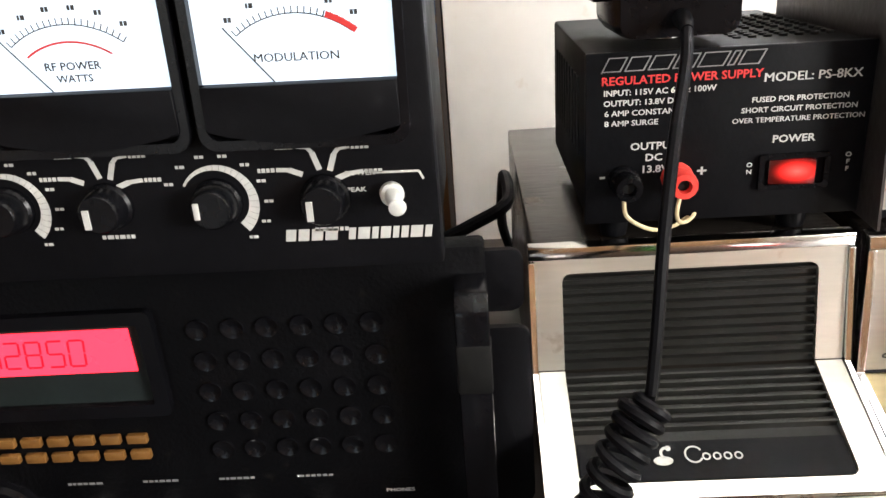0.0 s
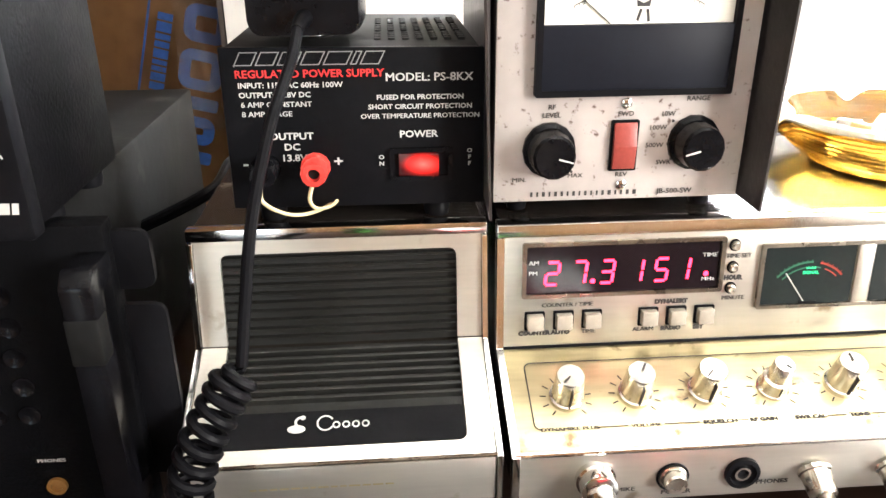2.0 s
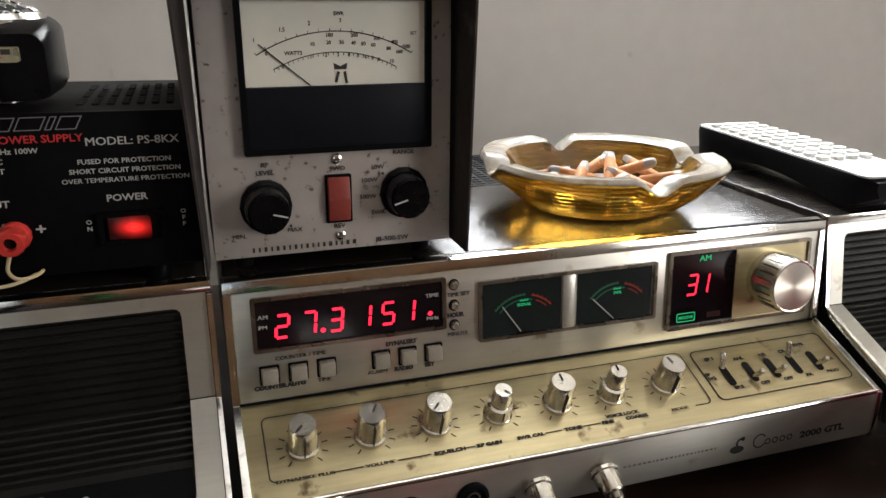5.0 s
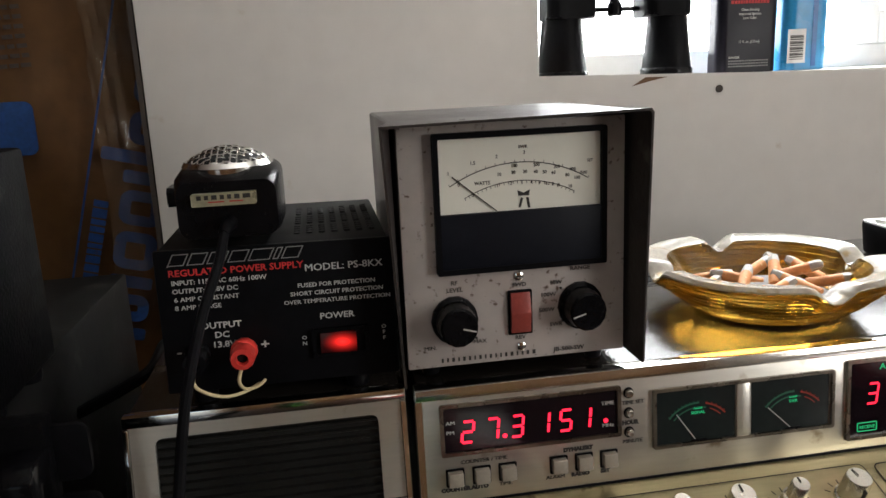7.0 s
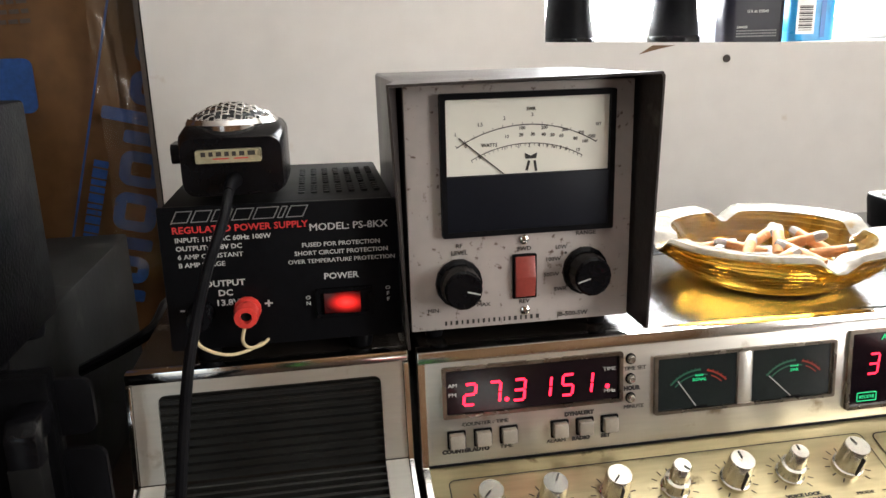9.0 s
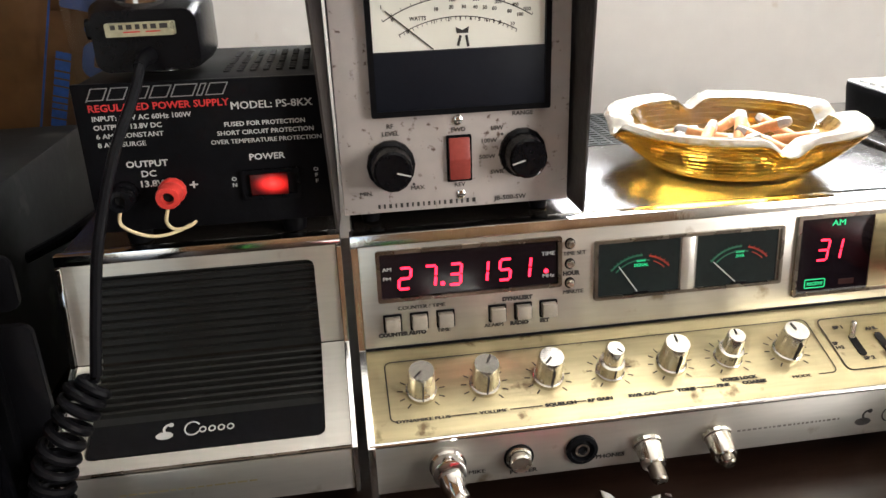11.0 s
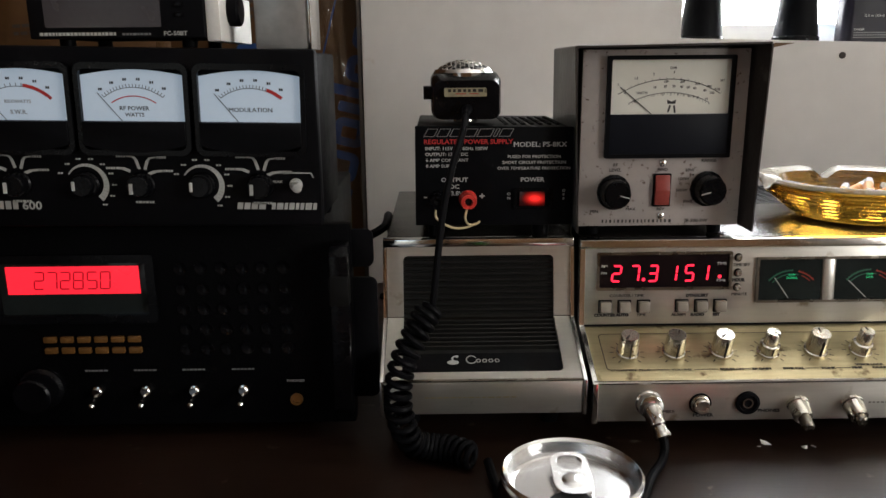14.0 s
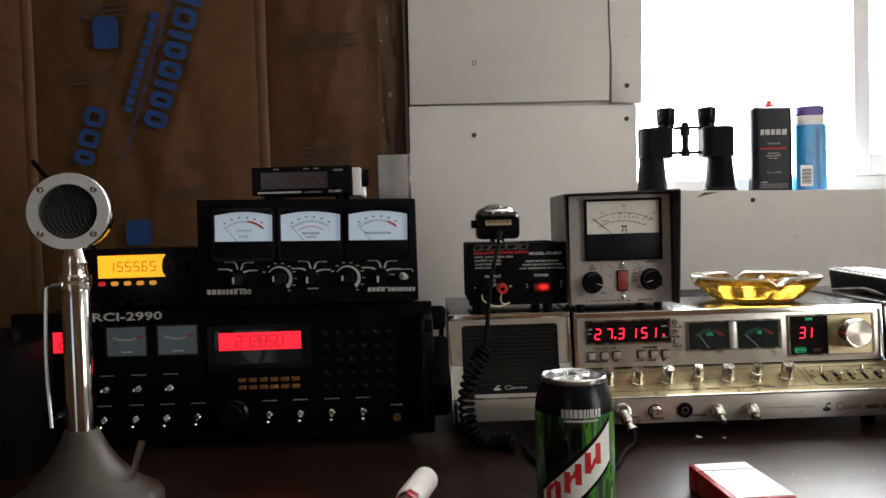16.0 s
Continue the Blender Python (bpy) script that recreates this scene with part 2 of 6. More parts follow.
def box(bm, x0, x1, y0, y1, z0, z1, bevel=0.0, seg=2):
    v = [bm.verts.new(p) for p in ((x0, y0, z0), (x1, y0, z0), (x1, y1, z0), (x0, y1, z0), (x0, y0, z1), (x1, y0, z1), (x1, y1, z1), (x0, y1, z1))]
    fs = [bm.faces.new([v[i] for i in q]) for q in ((3, 2, 1, 0), (4, 5, 6, 7), (0, 1, 5, 4), (1, 2, 6, 5), (2, 3, 7, 6), (3, 0, 4, 7))]
    if bevel:
        es = list({e for f in fs for e in f.edges})
        bmesh.ops.bevel(bm, geom=es, offset=bevel, segments=seg, affect="EDGES", profile=0.5)
    return bm


def prism(bm, pts, a, b, axis="x", bevel=0.0, holes=()):
    """Extrude a closed outline from a to b. axis x: outline in (y, z); y: in (x, z); z: in (x, y)."""
    put = {"x": lambda p, t: (t, p[0], p[1]), "y": lambda p, t: (p[0], t, p[1]), "z": lambda p, t: (p[0], p[1], t)}[axis]
    lo, hi = [bm.verts.new(put(p, a)) for p in pts], [bm.verts.new(put(p, b)) for p in pts]
    n = len(pts)
    fs = [bm.faces.new(lo[::-1]), bm.faces.new(hi)] + [bm.faces.new((lo[i], lo[(i + 1) % n], hi[(i + 1) % n], hi[i])) for i in range(n)]
    if bevel:
        es = list({e for f in fs for e in f.edges})
        bmesh.ops.bevel(bm, geom=es, offset=bevel, segments=2, affect="EDGES", profile=0.5)
    return bm


def rrect(x0, x1, y0, y1, r, n=5):
    pts = []
    for cx, cy, a in ((x1 - r, y1 - r, 0), (x0 + r, y1 - r, 90), (x0 + r, y0 + r, 180), (x1 - r, y0 + r, 270)):
        pts += [(cx + r * math.cos(radians(a + 90 * i / n)), cy + r * math.sin(radians(a + 90 * i / n))) for i in range(n + 1)]
    return pts


def ring(bm, outer, inner, w0, w1):
    """A flat frame between two outlines of equal length, in panel coordinates, from depth w0 to w1."""
    n = len(outer)
    r = [[bm.verts.new((p[0], p[1], w)) for p in o] for o, w in ((outer, w0), (outer, w1), (inner, w1), (inner, w0))]
    for k in range(3):
        for i in range(n):
            j = (i + 1) % n
            bm.faces.new((r[k][i], r[k][j], r[k + 1][j], r[k + 1][i]))
    return bm


def frame_ring(bm, u0, u1, v0, v1, t, w0, w1, r=0.0015):
    return ring(bm, rrect(u0, u1, v0, v1, r), rrect(u0 + t, u1 - t, v0 + t, v1 - t, max(r * 0.5, 0.0004)), w0, w1)


def lathe(bm, prof, seg=32, m=None, cap=True, wob=None):
    """Turn a profile of (radius, height) round z, then move it by m."""
    rings = []
    for r, z in prof:
        if r < 1e-6:
            rings.append([bm.verts.new((0, 0, z))])
        else:
            rings.append([bm.verts.new((r * (wob(i) if wob else 1) * math.cos(2 * math.pi * i / seg), r * (wob(i) if wob else 1) * math.sin(2 * math.pi * i / seg), z)) for i in range(seg)])
    fs = []
    for a, b in zip(rings, rings[1:]):
        for i in range(seg):
            q = [a[i % len(a)], a[(i + 1) % len(a)], b[(i + 1) % len(b)], b[i % len(b)]]
            q = list(dict.fromkeys(q))
            if len(q) > 2:
                fs.append(bm.faces.new(q))
    if cap:
        for a in (rings[0], rings[-1]):
            if len(a) > 2:
                bm.faces.new(a)
    if m is not None:
        vs = [v for r in rings for v in r]
        bmesh.ops.transform(bm, matrix=m, verts=vs)
    return bm


def cyl(bm, p0, p1, r0, r1=None, seg=20):
    p0, p1 = Vector(p0), Vector(p1)
    q = (p1 - p0).to_track_quat("Z", "Y").to_matrix().to_4x4()
    return lathe(bm, [(r0, 0), (r0 if r1 is None else r1, (p1 - p0).length)], seg, Matrix.Translation(p0) @ q)


def tube(bm, pts, r, seg=8, taper=None):
    pts = [Vector(p) for p in pts]
    rings = []
    up = Vector((0.3, 0.2, 1)).normalized()
    for i, p in enumerate(pts):
        d = (pts[min(i + 1, len(pts) - 1)] - pts[max(i - 1, 0)]).normalized()
        a = d.cross(up)
        if a.length < 1e-4:
            a = d.orthogonal()
        a.normalize()
        b = a.cross(d).normalized()
        up = b
        rr = r if taper is None else r * taper(i / (len(pts) - 1))
        rings.append([bm.verts.new(p + rr * (math.cos(2 * math.pi * k / seg) * a + math.sin(2 * math.pi * k / seg) * b)) for k in range(seg)])
    for s, t in zip(rings, rings[1:]):
        for k in range(seg):
            bm.faces.new((s[k], s[(k + 1) % seg], t[(k + 1) % seg], t[k]))
    bm.faces.new(rings[0][::-1]), bm.faces.new(rings[-1])
    return bm


def smooth_path(pts, n=10):
    """A Catmull-Rom curve through the points."""
    P = [Vector(p) for p in pts]
    P = [2 * P[0] - P[1]] + P + [2 * P[-1] - P[-2]]
    out = []
    for a, b, c, d in zip(P, P[1:], P[2:], P[3:]):
        for i in range(n):
            t = i / n
            out.append(0.5 * (2 * b + (c - a) * t + (2 * a - 5 * b + 4 * c - d) * t * t + (3 * b - a - 3 * c + d) * t ** 3))
    return out + [P[-2]]


def panel(origin, up, normal):
    """Matrix of a panel: u to the right, v up along it, w out of it."""
    up, normal = Vector(up).normalized(), Vector(normal).normalized()
    right = up.cross(normal)
    m = Matrix((right, up, normal)).transposed().to_4x4()
    m.translation = origin
    return m


def front(y):
    """A panel that faces the desk's user at depth y: u is x, v is z."""
    return panel((0, y, 0), (0, 0, 1), (0, -1, 0))


def plate(bm, u0, u1, v0, v1, w0=0.0, w1=0.0004, r=0.0):
    return prism(bm, rrect(u0, u1, v0, v1, r, 4) if r else [(u0, v0), (u1, v0), (u1, v1), (u0, v1)], w0, w1, "z")


def text(bm, s, u, v, cap, align="LEFT", w=0.0003, stretch=1.0, slant=0.0, bold=0.03):
    """Lettering in the built-in font; cap is the height of a capital."""
    twice = "M" in s and bold > 0
    side = bold * cap * 0.9 if twice else 0.0
    bold = 0.0 if twice else bold
    c = bpy.data.curves.new("lettering", "FONT")
    c.body, c.size, c.align_x, c.resolution_u, c.shear, c.offset = s, 1.0, align, 2, slant, bold * 0.7
    o = bpy.data.objects.new("lettering", c)
    me = bpy.data.meshes.new_from_object(o)
    me.transform(Matrix.Translation((u - side, v, w)) @ Matrix.Diagonal((stretch * cap / 0.7, cap / 0.7, 1, 1)))
    bm.from_mesh(me)
    if twice:
        me.transform(Matrix.Translation((side * 2, 0, 0.00003)))
        bm.from_mesh(me)
    bpy.data.objects.remove(o), bpy.data.curves.remove(c), bpy.data.meshes.remove(me)
    return bm


def bars(bm, u0, u1, v, h, n, seed=1, w=0.0003, slant=0.0, gap=0.25):
    """A row of plain blocks in place of writing that is not lettered."""
    rnd = random.Random(seed)
    ws = [rnd.uniform(0.6, 1.3) for _ in range(n)]
    k = (u1 - u0) / (sum(ws) + gap * (n - 1))
    u = u0
    for a in ws:
        q = [(u, v), (u + a * k, v), (u + a * k + slant * h, v + h), (u + slant * h, v + h)]
        bm.faces.new([bm.verts.new((*p, w)) for p in q])
        u += (a + gap) * k
    return bm


def arc(bm, cu, cv, r, a0, a1, t, w=0.0003, n=24):
    """A band along a circle, from angle a0 to a1 (degrees, counter-clockwise from the right)."""
    vs = []
    for i in range(n + 1):
        a = radians(a0 + (a1 - a0) * i / n)
        vs.append([bm.verts.new((cu + q * math.cos(a), cv + q * math.sin(a), w)) for q in (r - t / 2, r + t / 2)])
    for p, q in zip(vs, vs[1:]):
        bm.faces.new((p[0], p[1], q[1], q[0]))
    return bm


def stroke(bm, p, q, t, w=0.0003):
    p, q = Vector(p), Vector(q)
    s = Vector((-(q - p).y, (q - p).x)).normalized() * t / 2
    bm.faces.new([bm.verts.new((c.x, c.y, w)) for c in (p - s, q - s, q + s, p + s)])
    return bm


def ticks(bm, cu, cv, r0, r1, a0, a1, n, t, w=0.0003):
    for i in range(n):
        a = radians(a0 + (a1 - a0) * i / max(1, n - 1))
        d = Vector((math.cos(a), math.sin(a)))
        stroke(bm, Vector((cu, cv)) + d * r0, Vector((cu, cv)) + d * r1, t, w)
    return bm


SEGMENTS = {"0": "abcdef", "1": "bc", "2": "abged", "3": "abgcd", "5": "afgcd", "6": "afgedc", "7": "abc", "8": "abcdefg"}


def digits(bm, s, u, v, h, step, slant=0.12, t=None, w=0.0004):
    """Seven-segment numerals; a dot takes half a step."""
    t = t or h * 0.12
    wd = h * 0.52
    ends = {"a": ((0, 1), (1, 1)), "b": ((1, 1), (1, .5)), "c": ((1, .5), (1, 0)), "d": ((0, 0), (1, 0)), "e": ((0, .5), (0, 0)), "f": ((0, 1), (0, .5)), "g": ((0, .5), (1, .5))}
    for ch in s:
        if ch == ".":
            arc(bm, u - step * 0.28, v + t * 0.6, t * 0.45, 0, 360, t * 0.9, w, 10)
            continue
        for k in SEGMENTS.get(ch, ""):
            (x0, y0), (x1, y1) = ends[k]
            p, q = Vector((u + x0 * wd + slant * h * y0, v + y0 * h)), Vector((u + x1 * wd + slant * h * y1, v + y1 * h))
            d = (q - p).normalized() * t * 0.3
            stroke(bm, p + d, q - d, t, w)
        u += step
    return bm


def feet(parent, xs, ys, z0, z1, r=0.006, material="rubber"):
    for x in xs:
        for y in ys:
            part("foot", lathe(B(), [(r * 0.9, 0), (r, (z1 - z0) * 0.3), (r, z1 - z0)], 16, Matrix.Translation((x, y, z0))), material, parent)


DESK = 0.022

# ---- the room ----
YW = 0.389  # face of the drywall
solid("floor", box(B(), -1.7, 2.1, -2.7, 0.6, -0.78, -0.73), "floor", "worn brown wooden floor boards", "floor", "structure")
solid("ceiling", box(B(), -1.7, 2.1, -2.7, 0.6, 1.62, 1.68), "ceiling", "plain off-white painted ceiling", "ceiling", "structure")
bm = B()
for x0, x1, z0, z1 in ((-1.7, -1.62, -0.78, 1.68), (-0.88, 2.1, -0.78, 1.68), (-1.62, -0.88, 1.24, 1.68)):
    box(bm, x0, x1, -2.78, -2.7, z0, z1)
solid("wall_south", bm, "kraft", "plain brown kraft-paper faced wall with a doorway", "wall", "structure")
solid("wall_west", box(B(), -1.78, -1.7, -2.78, 0.6, -0.78, 1.68), "kraft", "plain brown kraft-paper faced wall", "wall", "structure")
# unseen east wall, with a hole added to let the side fill in
bm = B()
for y0, y1, z0, z1 in ((-2.7, -1.75, -0.78, 1.68), (-0.85, 0.6, -0.78, 1.68), (-1.75, -0.85, -0.78, 0.10), (-1.75, -0.85, 1.00, 1.68)):
    box(bm, 1.5, 1.6, y0, y1, z0, z1)
solid("wall_east", bm, "room", "plain beige painted wall with an opening added for the fill light", "wall", "structure")

placed(1.018, -0.0425, -0.0595, 0.012, 1.0, 0.0, 0.009)
# north wall: framing behind, boards in front
WX0, WX1, WZ0, WZ1 = 0.238, 1.12, 0.310, 1.28
wall = thing("wall_north", (0, YW, -0.73), "off-white painted drywall boards with dark nail holes", "wall", kind="structure")
bm = B()
for x0, x1, z0, z1 in ((-0.12, WX0, -0.73, 1.62), (WX1, 2.1, -0.73, 1.62), (WX0, WX1, -0.73, WZ0 - 0.014), (WX0, WX1, WZ1, 1.62)):
    box(bm, x0, x1, YW + 0.0135, 0.56, z0, z1)
part("framing", bm, "drywall", wall, smooth=False)
part("board", prism(B(), [(-0.155, -0.73), (2.1, -0.73), (2.1, 0.288), (0.9, 0.298), (0.231, 0.314), (0.236, 0.464), (-0.154, 0.472)], YW, YW + 0.013, "y", 0.0012), "drywall", wall)
part("board", prism(B(), [(-0.152, 0.4745), (0.189, 0.474), (0.1915, 0.55), (0.190, 0.60), (0.194, 1.62), (-0.142, 1.62)], YW - 0.001, YW + 0.013, "y", 0.0012), "drywall", wall)
part("board", prism(B(), [(0.1915, 0.470), (0.244, 0.468), (0.248, 0.64), (0.246, 1.62), (0.1955, 1.62), (0.1925, 0.60), (0.194, 0.55)], YW - 0.003, YW + 0.012, "y", 0.0012), "drywall", wall)
part("board", box(B(), 0.249, WX1, YW, YW + 0.013, WZ1, 1.62, 0.001), "drywall", wall)
part("board", box(B(), WX1, 2.1, YW, YW + 0.013, 0.296, 1.62, 0.001), "drywall", wall)
for x, z in ((-0.044, 0.420), (-0.041, 0.544), (0.218, 0.441), (0.219, 0.498), (0.434, 0.293), (0.672, 0.295), (-0.04, 0.80), (0.9, 0.27)):
    part("nail_head", lathe(B(), [(0.0042, 0), (0.0040, 0.0012), (0.0028, 0.0008), (0, 0.0002)], 14, panel((x, YW - 0.0002 - (0.003 if z > 0.46 and x > 0.2 else 0), z), (0, 0, 1), (0, -1, 0))), "nail", wall)
bm = prism(B(), [(0.335, 0.300), (0.350, 0.309), (0.375, 0.3085), (0.352, 0.304)], YW - 0.0006, YW + 0.001, "y")
part("edge_gap", box(B(), -0.160, -0.1555, YW + 0.002, YW + 0.012, -0.73, 1.62), "nail", wall)
part("chip", bm, "kraft_fold", wall, "torn paint chip showing brown board")

# window
win = thing("window_1", (0.68, 0.5, WZ0), "white vinyl sliding window over a painted sill, bright daylight", "window", kind="structure")
part("window_sill", prism(B(), [(WX0, YW + 0.002), (WX1, YW + 0.002), (WX1, 0.56), (WX0, 0.56)], WZ0 - 0.014, WZ0 - 0.002, "z", 0.001), "drywall", win)
bm = B()
for x0, x1, z0, z1 in ((WX0, WX0 + 0.018, WZ0, WZ1), (WX1 - 0.03, WX1, WZ0, WZ1), (WX0, WX1, WZ0 - 0.002, WZ0 + 0.026), (WX0, WX1, WZ1 - 0.03, WZ1)):
    box(bm, x0, x1, 0.505, 0.555, z0, z1, 0.002)
part("window_frame", bm, "frame_white", win)
bm = B()
for x0, x1, z0, z1 in ((0.670, 0.700, WZ0 + 0.026, WZ1 - 0.03), (1.055, 1.09, WZ0 + 0.026, WZ1 - 0.03), (0.70, 1.055, WZ0 + 0.026, WZ0 + 0.066), (0.70, 1.055, WZ1 - 0.07, WZ1 - 0.03)):
    box(bm, x0, x1, 0.490, 0.515, z0, z1, 0.002)
part("sash", bm, "frame_white", win)
glass = mat("window_glass", (1, 1, 1), 0.02, trans=1.0, ior=1.1, var=0, bump=0)
for x0, x1, y in ((WX0 + 0.018, 0.685, 0.53), (0.70, 1.055, 0.502)):
    o = part("pane", box(B(), x0, x1, y, y + 0.003, WZ0 + 0.026, WZ1 - 0.03), glass, win)
    o.visible_shadow = False

# insulation bays left of the boards
def kraft_sheet(x0, x1, z0, z1, y, belly, seed):
    bm, nx, nz = B(), 46, 70
    vs = [[None] * (nz + 1) for _ in range(nx + 1)]
    for i in range(nx + 1):
        for k in range(nz + 1):
            x, z = x0 + (x1 - x0) * i / nx, z0 + (z1 - z0) * k / nz
            s = math.sin(math.pi * i / nx)
            p = Vector((x * 5 + seed, z * 2.2, seed * 3.1))
            crease = abs(noise.noise(Vector((x * 11 + z * 5, z * 3.0 - x * 4, seed)))) * 0.020 + 0.006 * max(0.0, 1 - abs(math.sin(x * 26 - z * 7 + seed)) * 5)
            vs[i][k] = bm.verts.new((x, y - belly * s ** 0.6 - 0.012 * noise.noise(p) * s - crease * s + 0.003 * noise.noise(p * 6) * s, z))
    for i in range(nx):
        for k in range(nz):
            bm.faces.new((vs[i][k], vs[i + 1][k], vs[i + 1][k + 1], vs[i][k + 1]))
    return bm


ins = thing("insulation", (-0.5, 0.45, -0.73), "brown kraft-paper faced insulation with blue print between studs", "insulation", kind="structure")
for x0, x1, s in ((-0.408, -0.150, 1.7), (-0.815, -0.415, 5.2), (-1.22, -0.822, 9.4), (-1.70, -1.227, 12.0)):
    part("facing", kraft_sheet(x0, x1, -0.73, 1.62, 0.445, 0.018, s), "kraft", ins)
for x in (-0.4115, -0.8185, -1.2235):
    part("stapled_flange", prism(B(), [(x - 0.012, 0.4435), (x - 0.006, 0.4400), (x + 0.002, 0.4385), (x + 0.009, 0.4400), (x + 0.013, 0.4440), (x, 0.447)], -0.73, 1.62, "z"), "kraft_fold", ins, "pale folded paper flange")
part("backing", box(B(), -1.70, -0.12, 0.47, 0.56, -0.73, 1.62), "wood", ins)


def tilted(x, z, deg):
    return front(0.4125) @ Matrix.Translation((x, z, 0)) @ Matrix.Rotation(radians(deg), 4, "Z")


# wordmark runs up the paper as plain blocks
def wordmark(x, z, deg, length, h, seed):
    rnd = random.Random(seed)
    bm, u = B(), 0.0
    while u < length:
        wd, tall = h * rnd.uniform(0.42, 0.62), rnd.random() < 0.3
        o_ = rrect(u, u + wd, 0, h * 0.64, h * 0.18)
        if rnd.random() < 0.65:
            ring(bm, o_, rrect(u + h * 0.17, u + wd - h * 0.17, h * 0.17, h * 0.47, h * 0.03), 0, 0.0003)
        else:
            prism(bm, rrect(u, u + h * 0.2, 0, h * (1.0 if tall else 0.64), 0.003), 0, 0.0003, "z")
            wd = h * 0.2
        u += wd + h * 0.11
    return bm, front(0.4115) @ Matrix.Translation((x, z, 0)) @ Matrix.Rotation(radians(deg), 4, "Z")


for x, z, deg, ln, h, sd in ((-0.575, 0.445, 72, 0.36, 0.062, 4), (-0.70, 0.385, 74, 0.10, 0.055, 8), (-0.190, 0.06, 76, 0.40, 0.064, 15)):
    bm, m = wordmark(x, z, deg, ln, h, sd)
    part("blue_wordmark", bm, "blue_ink", ins, "large blue printed wordmark, partly creased", m)
for x, z, deg in ((-0.628, 0.455, 72), (-0.246, 0.149, 74.7)):
    part("blue_rule", bars(stroke(B(), (-0.06, 0), (0.34, 0), 0.0022, 0), 0.02 if x < -0.5 else -0.03, 0.20 if x < -0.5 else 0.07, 0.010 if x < -0.5 else -0.023, 0.014, 12, 3), "blue_ink", ins, m=tilted(x, z, deg))
for x0, x1, z0, z1 in ((-0.690, -0.648, 0.590, 0.645), (-0.648, -0.605, 0.245, 0.290), (-0.312, -0.262, 0.262, 0.314)):
    part("blue_emblem", prism(B(), rrect(x0, x1, z0, z1, 0.008), 0.4115, 0.4125, "y"), "blue_ink", ins)
for x, z, n in ((-0.745, 0.545, 3), (-0.585, 0.335, 2), (-0.345, 0.405, 8), (-0.325, 0.60, 3), (-0.72, 0.66, 3)):
    bm = B()
    for i in range(n):
        bars(bm, 0, 0.085, -0.009 * i, 0.004, 9, i + n)
    part("small_print", bm, "grey_ink", ins, m=tilted(x, z, 3))

# plastic film hanging beside the boards
film_mat = mat("clear_plastic_film", (0.30, 0.22, 0.15), 0.07, var=0.1, scale=20, bump=0.3, spec=1.0)
film_mat.node_tree.nodes["Principled BSDF"].inputs["Alpha"].default_value = 0.20
bm, nx, nz = B(), 14, 120
vs = [[bm.verts.new((-0.205 + 0.052 * i / nx + 0.006 * noise.noise(Vector((k * 0.05, 3, 1))), 0.404 + 0.010 * noise.noise(Vector((i * 0.33, k * 0.16 + i * 0.3, 2))) + 0.006 * noise.noise(Vector((i * 0.8, k * 0.5 - i * 0.4, 7))), 0.10 + 1.4 * k / nz)) for k in range(nz + 1)] for i in range(nx + 1)]
for i in range(nx):
    for k in range(nz):
        bm.faces.new((vs[i][k], vs[i + 1][k], vs[i + 1][k + 1], vs[i][k + 1]))
solid("plastic_film", bm, film_mat, "wrinkled clear plastic sheeting beside the drywall edge", "plastic sheet")
CONSOLE = dict(sx=1.02, x=-0.392, to_x=-0.405, dy=-0.012, to_z=-0.001)
placed(**CONSOLE)
bx = thing("metal_box", (-0.176, -0.02, 0.306), "small grey metal box with a bright edge, on the meter console", "box")
part("box_body", box(B(), -0.1935, -0.1590, -0.036, 0.004, 0.3072, 0.3580, 0.0012), "grey_plate", bx)
part("bright_edge", box(B(), -0.1588, -0.1570, -0.037, 0.004, 0.3072, 0.3590, 0.0005), "chrome", bx)

# desk
placed()
desk = thing("desk", (0.05, -0.05, -0.73), "dark brown varnished wooden desk, scuffed and dusty", "desk")
part("desktop", box(B(), -1.15, 1.30, -0.50, 0.375, DESK - 0.032, DESK, 0.003), "desk", desk)
for x in (-1.08, 1.23):
    for y in (-0.43, 0.31):
        part("leg", box(B(), x - 0.03, x + 0.03, y - 0.03, y + 0.03, -0.73, DESK - 0.032, 0.004), "desk", desk)

# ---- silver base-station transceiver ----
PR = [(-0.001, 0.0930), (-0.0612, 0.0690)]  # slope: upper and lower edge in (y, z)
RX0, RX1 = 0.0285, 0.4105
RT = 0.1610
sdir = Vector((0, PR[0][0] - PR[1][0], PR[0][1] - PR[1][1])).normalized()
snorm = Vector((0, -sdir.z, sdir.y))
SLOPE = panel((0, PR[1][0], PR[1][1]), sdir, snorm)
SLEN = math.hypot(PR[0][0] - PR[1][0], PR[0][1] - PR[1][1])
LEAN = radians(4)
UP = panel((0, -0.0025 - 0.0925 * math.sin(LEAN), 0.0925 * (1 - math.cos(LEAN))), (0, math.sin(LEAN), math.cos(LEAN)), (0, -math.cos(LEAN), math.sin(LEAN)))


def fitted(m, u0, u1, v0, v1, a0, a1, b0, b1):
    """The panel m with the rectangle u0..u1, v0..v1 of the drawing laid on a0..a1, b0..b1."""
    su, sv = (a1 - a0) / (u1 - u0), (b1 - b0) / (v1 - v0)
    return m @ Matrix(((su, 0, 0, a0 - su * u0), (0, sv, 0, b0 - sv * v0), (0, 0, 1, 0), (0, 0, 0, 1)))


